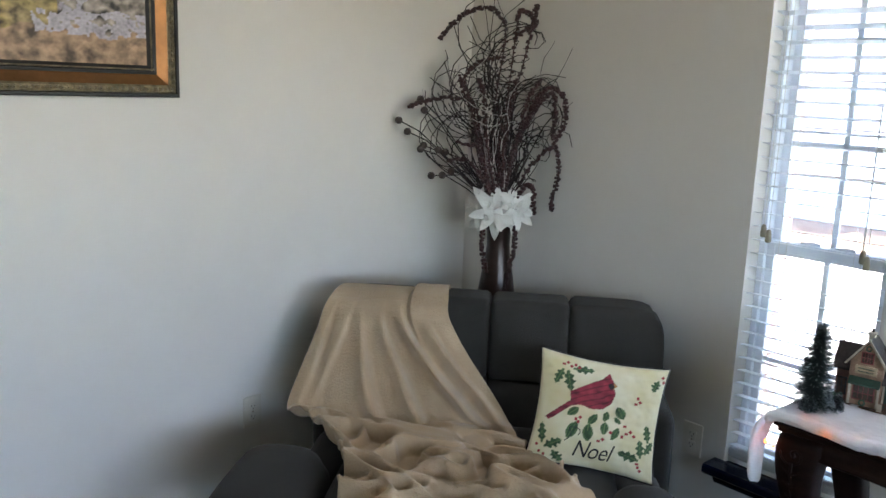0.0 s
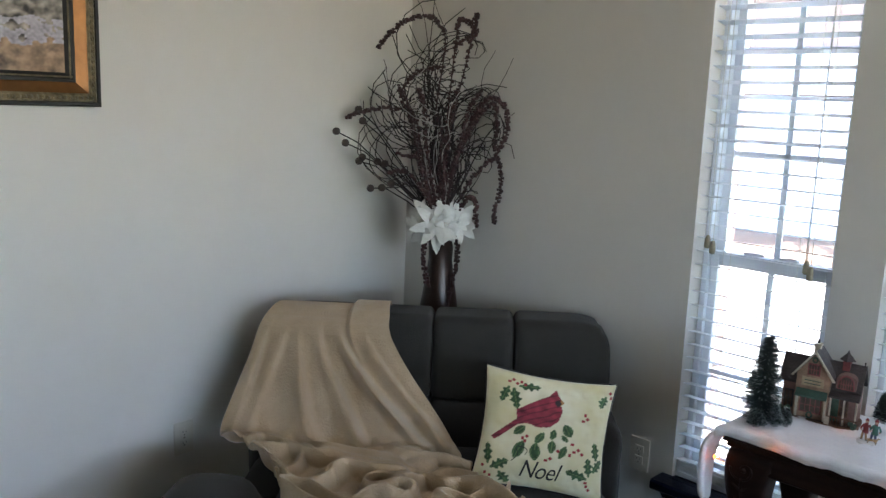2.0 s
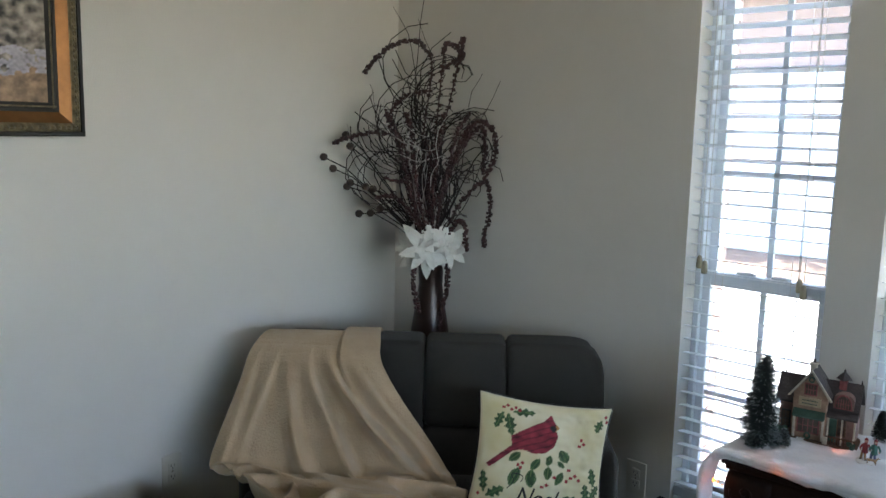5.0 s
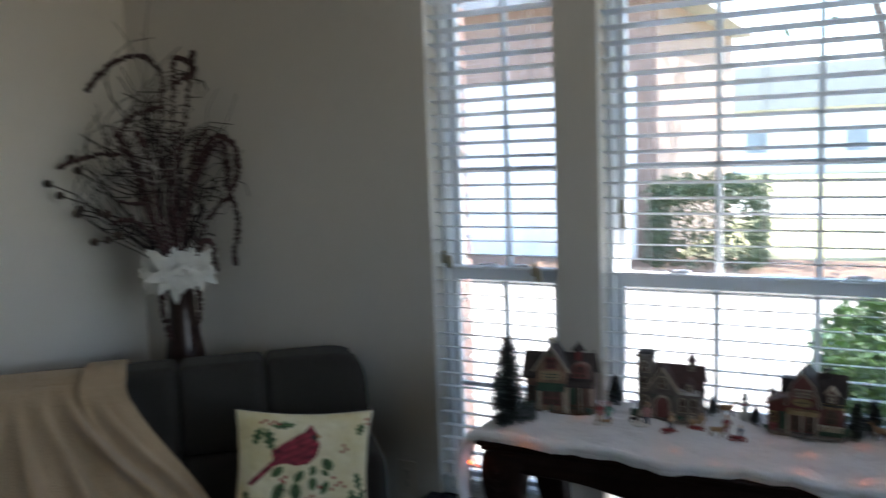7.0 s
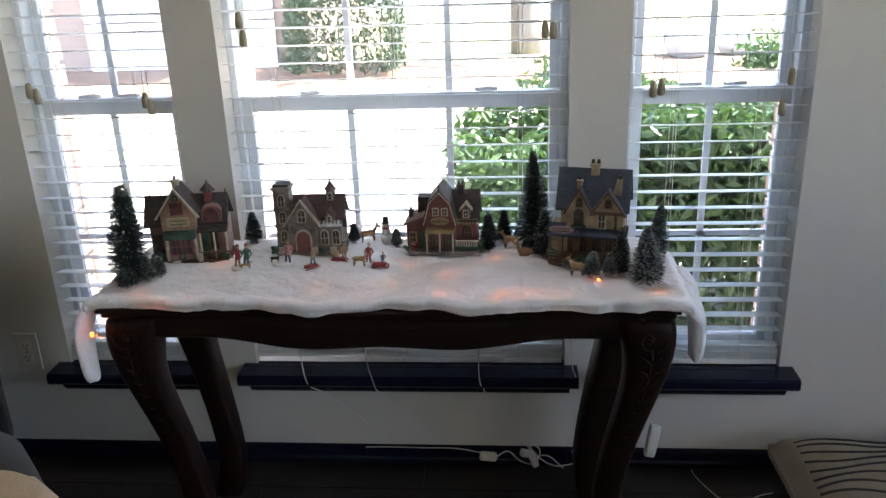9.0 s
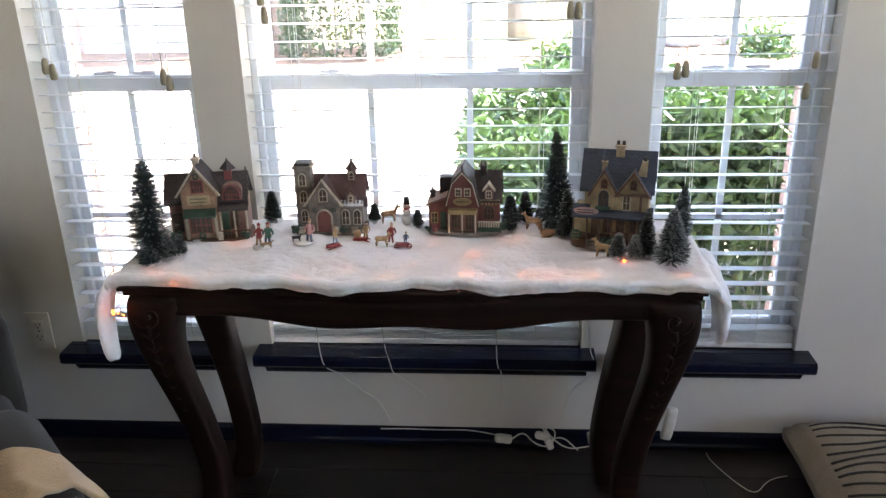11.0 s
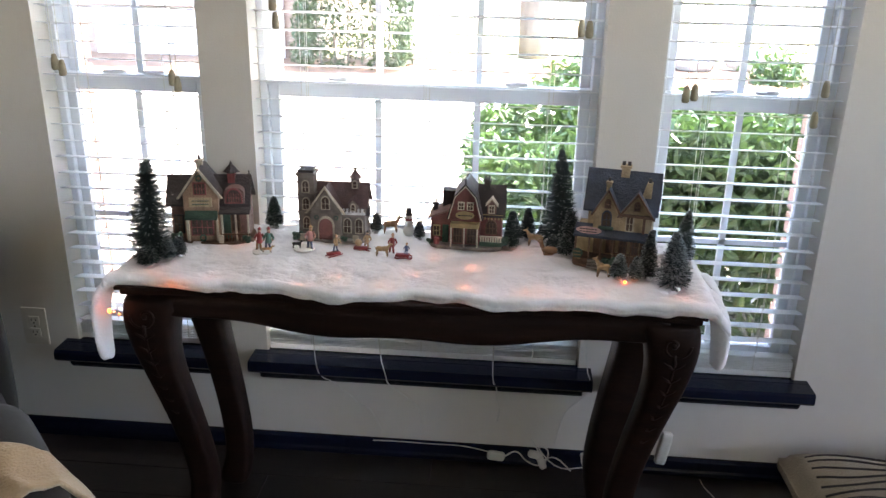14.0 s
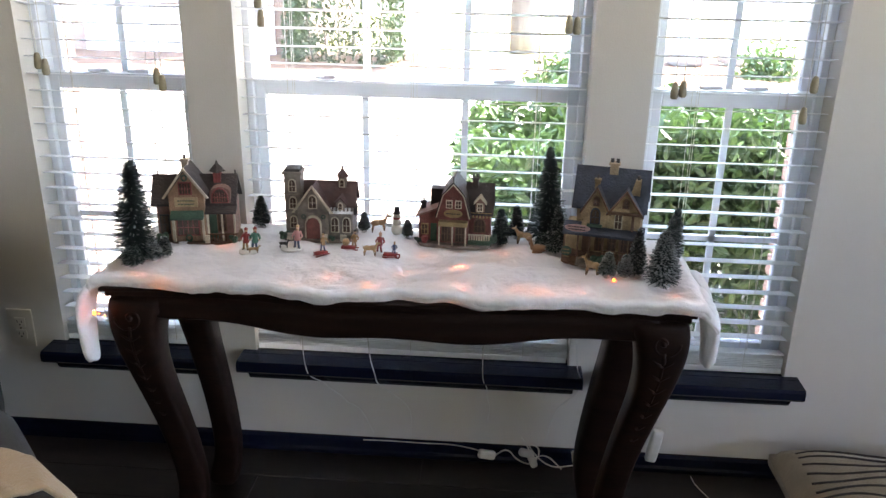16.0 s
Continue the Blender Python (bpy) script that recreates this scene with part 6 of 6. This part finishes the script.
# ---- bottle-brush trees ----
M_bristle = material("green_bristle", (0.020, 0.042, 0.038), (0.010, 0.022, 0.021), 0.6, 60)
M_frost = material("frosted_bristle", (0.42, 0.45, 0.45), (0.28, 0.32, 0.32), 0.8, 60)
def brush_tree(x, y, hgt, r, frost, seed, base=True, blunt=0.0):
    z = snow_z(x, y) - 0.004
    rnd = random.Random(seed)
    t = thing("brush_tree", pose(x, y, z, rnd.uniform(-3, 3), rnd.uniform(-3, 3), 0), "small dark green bottle-brush fir with %s tips on the snow" % ("frosted white" if frost > 0.25 else "faintly frosted"), "model tree", "bottle-brush trees")
    bm = bmesh.new(); tube(bm, [(0, 0, 0), (0, 0, hgt)], 0.0022, 6, 0.001)
    part("stem", bm, T_dark, t)
    bm = bmesh.new(); lathe(bm, [(r * 0.5, 0), (r * 0.55, 0.004), (r * 0.3, 0.010), (0.003, 0.013)], 14)
    part("base", bm, T_snow, t, smooth=True)
    g, f = bmesh.new(), bmesh.new()
    n = int(1500 + 52000 * hgt * r * 4)
    for i in range(n):
        k = rnd.random() ** 0.8
        zz = 0.012 + (hgt - 0.014) * (1 - (1 - k) ** 0.85)
        q = (zz - 0.012) / hgt
        rad = r * ((1 - q) ** (0.80 - blunt) * 0.97 + 0.03) * (1 + 0.08 * nz(i * 0.01, q * 9, seed)) * rnd.uniform(0.82, 1.10) * 1.30
        if q < 0.1:
            rad *= 0.75 + 2.5 * q
        a = rnd.uniform(0, 6.283)
        d = Vector((math.cos(a), math.sin(a), rnd.uniform(-0.25, 0.35)))
        e = Vector((-math.sin(a), math.cos(a), rnd.uniform(-0.5, 0.5))) * 0.0013
        p0, p1 = Vector((0, 0, zz)), Vector((0, 0, zz)) + d * rad
        pm = p0.lerp(p1, 0.72)
        g.faces.new([g.verts.new(v) for v in (p0 - e, p0 + e, p1 + e * 0.5, p1 - e * 0.5)])
        if rnd.random() < frost:
            u = Vector((0, 0, 0.0009))
            f.faces.new([f.verts.new(v) for v in (pm - e * 1.2 + u, pm + e * 1.2 + u, p1 + e + u, p1 - e + u)])
    part("bristles", g, M_bristle, t)
    part("frost", f, M_frost, t)
for i, (x, y, hg, r, fr) in enumerate(((-0.408, -0.344, 0.248, 0.044, 0.12), (-0.395, -0.385, 0.055, 0.022, 0.2), (-0.362, -0.346, 0.062, 0.017, 0.5), (-0.346, -0.325, 0.055, 0.016, 0.4),
        (-0.178, -0.085, 0.090, 0.021, 0.12), (0.098, -0.100, 0.058, 0.014, 0.15), (0.214, -0.118, 0.055, 0.013, 0.15), (0.452, -0.150, 0.060, 0.017, 0.12), (0.455, -0.105, 0.088, 0.022, 0.12),
        (0.493, -0.080, 0.092, 0.020, 0.12), (0.572, -0.110, 0.256, 0.042, 0.10), (0.532, -0.085, 0.050, 0.014, 0.12), (0.598, -0.150, 0.115, 0.025, 0.2), (0.582, -0.195, 0.062, 0.017, 0.25), (0.556, -0.170, 0.048, 0.016, 0.15),
        (0.695, -0.352, 0.062, 0.018, 0.6), (0.737, -0.342, 0.056, 0.016, 0.6), (0.765, -0.325, 0.121, 0.022, 0.3), (0.818, -0.366, 0.135, 0.034, 0.55), (0.866, -0.200, 0.135, 0.026, 0.4))):
    brush_tree(x, y, hg, r, fr, 40 + i, blunt=0.25 if i == 0 else 0.0)

# ---- small painted figurines ----
M_fig = painted("figurine_paint", 0.45, 0.1, 200)
RED, GRN, TAN, SKN, BLU, WHT, BLK, DER, PNK = (0.26, 0.03, 0.03), (0.05, 0.16, 0.12), (0.38, 0.24, 0.12), (0.55, 0.34, 0.24), (0.07, 0.10, 0.18), (0.66, 0.64, 0.60), (0.02, 0.02, 0.02), (0.30, 0.16, 0.08), (0.50, 0.24, 0.22)
class Fig:
    def __init__(self):
        self.bm = bmesh.new(); self.layer = self.bm.loops.layers.float_color.new("paint")
    def put(self, col, fn):
        n0 = len(self.bm.faces); fn(self.bm); self.bm.faces.ensure_lookup_table()
        for f in self.bm.faces[n0:]:
            for lp in f.loops:
                lp[self.layer] = (*col, 1)
    def seg(self, col, a, b, r, r1=None):
        self.put(col, lambda bm: tube(bm, [a, tuple((u + v) / 2 for u, v in zip(a, b)), b], r, 7, r1))
    def dot(self, col, c, r, sq=(1, 1, 1)):
        self.put(col, lambda bm: ball(bm, c, r, 8, sq))
    def figure(self, x, y, z, h, coat, legs, hat):
        lean = h * 0.06
        for d in (-1, 1):     # one leg steps forward, the arms reach out
            self.seg(legs, (x + d * h * 0.10, y - d * h * 0.05, z), (x + d * h * 0.045, y, z + h * 0.42), h * 0.045, h * 0.055)
            self.dot(BLK, (x + d * h * 0.11, y - d * h * 0.05 - h * 0.02, z + h * 0.02), h * 0.045, (1.2, 1.5, 0.6))
            self.seg(coat, (x + lean + d * h * 0.10, y, z + h * 0.72), (x + lean + d * h * 0.20, y - h * 0.10, z + h * 0.56), h * 0.042)
            self.seg(coat, (x + lean + d * h * 0.20, y - h * 0.10, z + h * 0.56), (x + lean + d * h * 0.17, y - h * 0.20, z + h * 0.52), h * 0.036)
            self.dot(SKN, (x + lean + d * h * 0.17, y - h * 0.22, z + h * 0.52), h * 0.034)
        self.put(coat, lambda bm: lathe(bm, [(h * 0.135, 0.34 * h), (h * 0.11, 0.50 * h), (h * 0.115, 0.66 * h), (h * 0.06, 0.77 * h)], 9, (x + lean * 0.6, y, z)))
        self.seg(hat, (x + lean - h * 0.05, y, z + h * 0.775), (x + lean + h * 0.05, y - h * 0.01, z + h * 0.785), h * 0.05)
        self.dot(SKN, (x + lean, y, z + h * 0.86), h * 0.078)
        self.dot(hat, (x + lean, y + h * 0.012, z + h * 0.925), h * 0.085, (1, 1, 0.6))
        self.dot(hat, (x + lean, y + h * 0.012, z + h * 0.985), h * 0.03)
    def beast(self, x, y, z, L, H, col, antler=False):
        dark = tuple(k * 0.5 for k in col)
        self.put(col, lambda bm: ball(bm, (x - L * 0.16, y, z + H * 0.62), 0.5, 10, (L * 0.62, H * 0.30, H * 0.42)))
        self.put(col, lambda bm: ball(bm, (x + L * 0.20, y, z + H * 0.64), 0.5, 10, (L * 0.56, H * 0.28, H * 0.44)))
        for d in (-1, 1):
            for e in (-1, 1):
                knee = (x + d * L * 0.34 + e * L * 0.04, y + e * H * 0.08, z + H * 0.28)
                self.seg(col, knee, (x + d * L * 0.28, y + e * H * 0.07, z + H * 0.58), H * 0.045, H * 0.085)
                self.seg(dark, (x + d * L * 0.36, y + e * H * 0.08, z), knee, H * 0.035, H * 0.045)
        self.seg(col, (x + L * 0.34, y, z + H * 0.70), (x + L * 0.54, y, z + H * 1.02), H * 0.13, H * 0.075)
        self.dot(col, (x + L * 0.62, y, z + H * 1.02), H * 0.085, (1.6, 0.9, 0.9))
        self.dot(dark, (x + L * 0.62 + H * 0.13, y, z + H * 0.99), H * 0.035)
        self.seg(WHT, (x - L * 0.42, y, z + H * 0.72), (x - L * 0.52, y, z + H * 0.80), H * 0.045, H * 0.02)
        for e in (-1, 1):
            self.seg(col, (x + L * 0.54, y + e * H * 0.06, z + H * 1.08), (x + L * 0.47, y + e * H * 0.13, z + H * 1.18), H * 0.04, H * 0.015)
            if antler:
                self.seg(TAN, (x + L * 0.58, y + e * H * 0.05, z + H * 1.05), (x + L * 0.50, y + e * H * 0.2, z + H * 1.40), H * 0.026)
                self.seg(TAN, (x + L * 0.55, y + e * H * 0.12, z + H * 1.2), (x + L * 0.68, y + e * H * 0.18, z + H * 1.36), H * 0.022)
    def sled(self, x, y, z, L, col):
        for e in (-1, 1):
            self.seg(col, (x - L * 0.5, y + e * L * 0.2, z + 0.002), (x + L * 0.55, y + e * L * 0.2, z + 0.004), 0.0012)
        self.put(col, lambda bm: box(bm, x - L * 0.45, x + L * 0.4, y - L * 0.20, y + L * 0.20, z + 0.005, z + 0.009))
    def done(self, x, y, turn, label):
        ob = part("figurine", self.bm, M_fig, None, smooth=True)
        ob.matrix_world = pose(x, y, snow_z(x, y) - 0.0015, 0, 0, turn) @ Matrix.Scale(1.22, 4)
        tagged(ob, label, "figurine", "painted village figurines")
f = Fig(); f.put(WHT, lambda bm: lathe(bm, [(0.02, 0), (0.019, 0.004)], 12)); f.figure(-0.006, 0.004, 0.003, 0.048, RED, TAN, RED); f.figure(0.012, 0.002, 0.003, 0.050, GRN, BLU, RED); f.beast(0.012, -0.012, 0.003, 0.022, 0.014, TAN)
f.done(-0.158, -0.272, 8, "tiny painted pair in winter coats with a tan dog")
f = Fig(); f.put(WHT, lambda bm: lathe(bm, [(0.022, 0), (0.021, 0.003)], 12)); f.figure(0.012, 0, 0.002, 0.050, PNK, BLU, TAN); f.beast(-0.014, -0.004, 0.002, 0.020, 0.016, BLK)
f.done(-0.058, -0.250, 0, "tiny painted walker in a pink coat with a black dog")
f = Fig(); f.sled(0, 0, 0, 0.03, RED); f.figure(0.004, 0, 0.010, 0.036, TAN, BLU, TAN); f.done(0.023, -0.282, 40, "tiny painted child riding a red sled")
f = Fig(); f.sled(0, 0, 0, 0.034, RED); f.figure(0.010, 0.003, 0.006, 0.038, TAN, TAN, BLK); f.dot(TAN, (-0.006, 0, 0.018), 0.008); f.done(0.080, -0.222, 0, "tiny painted figure pushing a red sleigh")
f = Fig(); f.beast(-0.022, 0, 0.002, 0.030, 0.026, TAN); f.sled(0.020, 0, 0, 0.032, RED); f.figure(-0.004, 0.008, 0.008, 0.042, RED, RED, SKN); f.figure(0.026, 0, 0.008, 0.026, BLU, BLU, TAN)
for d in (-0.012, 0.012):
    f.put(RED, lambda bm: tube(bm, [(0.022 + d + 0.005 * math.cos(a), -0.008, 0.006 + 0.005 * math.sin(a)) for a in [2 * math.pi * i / 10 for i in range(11)]], 0.001, 5))
f.done(0.165, -0.262, 0, "tiny painted tan donkey pulling a red cart")
f = Fig(); f.beast(0, 0, 0, 0.036, 0.034, DER, True); f.done(0.135, -0.098, 12, "tiny brown antlered deer standing on the snow")
f = Fig(); f.dot(WHT, (0, 0, 0.014), 0.013); f.dot(WHT, (0, 0, 0.031), 0.010); f.dot(WHT, (0, 0, 0.045), 0.0075); f.seg(BLK, (0, 0, 0.050), (0, 0, 0.051), 0.010); f.seg(BLK, (0, 0, 0.051), (0, 0, 0.064), 0.0065); f.seg(RED, (0, 0, 0.038), (0, 0, 0.041), 0.0085); f.seg(BLK, (0.004, 0, 0.030), (0.020, 0, 0.042), 0.0009); f.seg(BLK, (-0.004, 0, 0.030), (-0.018, 0, 0.044), 0.0009); f.seg(RED, (0, -0.007, 0.045), (0, -0.013, 0.044), 0.0012)
f.done(0.184, -0.105, 0, "tiny white snowman with a black top hat")
f = Fig(); f.beast(0, 0, 0, 0.030, 0.034, TAN); f.done(0.664, -0.342, 160, "tiny tan fawn beside the frosted trees")
f = Fig(); f.beast(0, 0, 0, 0.036, 0.034, TAN); f.done(0.512, -0.138, 170, "tiny tan doe standing on the snow")
f = Fig(); f.put(DER, lambda bm: ball(bm, (0, 0, 0.009), 0.5, 10, (0.036, 0.016, 0.018))); f.seg(DER, (-0.014, 0, 0.012), (-0.018, 0, 0.026), 0.004, 0.003); f.dot(DER, (-0.021, 0, 0.028), 0.0045, (1.4, 1, 1)); f.seg(DER, (0.006, -0.006, 0.003), (-0.014, -0.01, 0.003), 0.003)
f.done(0.548, -0.186, 0, "tiny brown fawn lying on the snow")

# ---- striped floor cushion ----
cu_m = pose(1.245, -0.06, ZF, 0, 0, -3)
cu = thing("floor_cushion", cu_m, "taupe floor cushion with black corded stripes", "cushion")
def cush(p, co):
    e = max(0.0, (1 - p.x ** 4) * (1 - p.y ** 4)) ** 0.45
    return Vector((co.x * (1 - 0.05 * (1 - p.y * p.y)), co.y * (1 - 0.05 * (1 - p.x * p.x)), co.z * (0.14 + 0.86 * e) + 0.006 * nz(p.x * 3, p.y * 3, 2)))
bm = bmesh.new(); soft_box(bm, (0.36, -0.36, 0.098), (0.37, 0.37, 0.098), 0.02, 22, cush)
part("cover", bm, M_cushion, cu, smooth=True)
def cush_top(x, y):
    px, py = (x - 0.36) / 0.36, (y + 0.36) / 0.36
    e = max(0.0, (1 - min(1, abs(px)) ** 4) * (1 - min(1, abs(py)) ** 4)) ** 0.45
    return 0.098 + 0.098 * (0.14 + 0.86 * e) + 0.0015 + 0.006 * nz(px * 3, py * 3, 2)
for i in range(18):
    y = -0.055 - 0.036 * i
    bm = bmesh.new()
    pts = [(0.045 + 0.63 * k / 24, y + 0.010 * math.sin(k * 0.5 + i), 0) for k in range(25)]
    tube(bm, [(x, yy, cush_top(x, yy)) for x, yy, _ in pts], 0.0034, 5)
    part("stripe", bm, M_stripe, cu)

# ---- cables below the window ----
def cable(pts, label, r=0.0016):
    bm = bmesh.new()
    P_ = [Vector(p) + Vector((0, 0, ZF if p[2] < 0.12 else 0)) for p in pts]
    for _ in range(2):
        P_ = [P_[0]] + [q for a, b in zip(P_, P_[1:]) for q in (a.lerp(b, 0.25), a.lerp(b, 0.75))] + [P_[-1]]
    tube(bm, P_, r, 6)
    return tagged(part("cable", bm, M_wire, None, smooth=True), label, "cable", "light cables")
WCL = "thin white cable hanging down the wall below the sill"
cable(((-0.09, -0.088, 0.69), (-0.085, -0.09, 0.38), (-0.078, -0.092, 0.30), (-0.070, -0.070, 0.262), (-0.040, -0.045, 0.235), (-0.020, -0.030, 0.200), (0.012, -0.022, 0.175), (0.020, -0.020, 0.155), (0.060, -0.020, 0.140), (0.085, -0.020, 0.118), (0.10, -0.022, 0.085)), WCL)
cable(((0.09, -0.088, 0.69), (0.10, -0.09, 0.36), (0.12, -0.092, 0.29), (0.118, -0.060, 0.250), (0.140, -0.035, 0.215), (0.168, -0.022, 0.185), (0.200, -0.020, 0.160), (0.214, -0.020, 0.125), (0.212, -0.020, 0.085)), WCL)
cable(((0.42, -0.088, 0.69), (0.418, -0.09, 0.36), (0.42, -0.092, 0.29), (0.434, -0.060, 0.255), (0.430, -0.035, 0.215), (0.444, -0.022, 0.165), (0.438, -0.020, 0.12)), WCL)
cable(((0.66, -0.088, 0.69), (0.67, -0.09, 0.36), (0.70, -0.06, 0.28), (0.68, -0.03, 0.22), (0.63, -0.02, 0.17), (0.61, -0.02, 0.08)), WCL)
cable(((0.07, -0.03, 0.062), (0.14, -0.024, 0.060), (0.25, -0.024, 0.058), (0.34, -0.024, 0.060), (0.42, -0.04, 0.055), (0.45, -0.05, 0.05)), "white cable lying along the baseboard")
cable(((0.46, -0.05, 0.045), (0.50, -0.04, 0.07), (0.53, -0.045, 0.03), (0.58, -0.05, 0.02), (0.60, -0.03, 0.07), (0.55, -0.04, 0.09), (0.62, -0.06, 0.02), (0.70, -0.05, 0.03)), "tangled white cable by the baseboard", 0.0022)
cable(((0.54, -0.03, 0.10), (0.57, -0.04, 0.06), (0.56, -0.05, 0.03), (0.61, -0.04, 0.06), (0.66, -0.06, 0.02)), "tangled white cable by the baseboard", 0.0022)
cable(((1.02, -0.10, 0.05), (1.04, -0.08, 0.008), (1.09, -0.18, 0.006), (1.13, -0.23, 0.006), (1.18, -0.16, 0.006), (1.24, -0.14, 0.006)), "white cable lying on the floor beside the cushion")
cable(((0.91, -0.12, 0.66), (0.905, -0.13, 0.40), (0.90, -0.14, 0.22)), "thin white cable hanging from the table")
def plug(x, y, z, size, turn, label):
    bm = bmesh.new(); soft_box(bm, (0, 0, 0), size, min(size) * 0.7, 4)
    ob = part("plug", bm, M_wire, None, smooth=True)
    ob.matrix_world = pose(x, y, z + (ZF if z < 0.12 else -0.02), *turn)
    tagged(ob, label, "plug", "plugs and switches")
plug(0.898, -0.14, 0.165, (0.016, 0.011, 0.050), (0, 8, 0), "white inline switch box hanging on its cable")
plug(0.44, -0.045, 0.046, (0.026, 0.011, 0.013), (0, 12, 10), "white cable connector by the baseboard")
for x, z, a in ((0.555, 0.055, 20), (0.575, 0.03, 70), (0.70, 0.05, 80)):
    plug(x, -0.04, z, (0.022, 0.010, 0.011), (0, a, 15), "white plug lying by the baseboard")

# ---- bricks of the window reveals ----
bm = bmesh.new(); box(bm, -0.009, 0.009, -0.052, 0.052, -0.029, 0.029)
me = bpy.data.meshes.new("brick"); bm.to_mesh(me); bm.free(); me.materials.append(M_brick)
bm = bmesh.new(); box(bm, -0.100, 0.100, -0.009, 0.009, -0.029, 0.029)
me2 = bpy.data.meshes.new("brick"); bm.to_mesh(me2); bm.free(); me2.materials.append(M_brick)
rnd = random.Random(5)
for a, b in OPEN:
    for side, x in ((1, a - 0.012), (-1, b + 0.012)):
        for i in range(25):
            o = new("brick", me); o.parent = wall_brick
            o.matrix_basis = pose(x + side * rnd.uniform(0.004, 0.007), 0.232, 0.315 + 0.0735 * i, 0, 0, rnd.uniform(-1, 1))
    n = int((b - a) / 0.105)
    for i in range(n):       # sloped brick sill course
        o = new("brick", me); o.parent = wall_brick
        o.matrix_basis = pose(a + (b - a) * (i + 0.5) / n, 0.240, 0.272, 0, 90, 0) @ pose(0, 0, 0, 0, 0, 8)

# ---- floor planks ----
PLW, PLL = 0.127, 1.22
bm = bmesh.new()
c = 0.0012
v = [(0, 0), (PLL - 0.0015, 0), (PLL - 0.0015, PLW - 0.0015), (0, PLW - 0.0015)]
lo = [bm.verts.new((x, y, -0.004)) for x, y in v]
mid = [bm.verts.new((x, y, -c)) for x, y in v]
top = [bm.verts.new((min(max(x, c), PLL - 0.0015 - c), min(max(y, c), PLW - 0.0015 - c), 0.0)) for x, y in v]
for p, q in ((lo, mid), (mid, top)):
    for i in range(4):
        bm.faces.new((p[i], p[(i + 1) % 4], q[(i + 1) % 4], q[i]))
bm.faces.new(top)
me = bpy.data.meshes.new("plank"); bm.to_mesh(me); bm.free(); me.materials.append(M_floor)
row, y = 0, -0.018
while y > YS + PLW:
    x = XW - (row * 0.47) % PLL
    while x < XE:
        if XW - PLL * 0.4 < x < XE - PLL * 0.7:
            o = new("plank", me); o.parent = floor
            o.matrix_basis = pose(x, y - PLW, ZF)
        x += PLL
    y -= PLW; row += 1
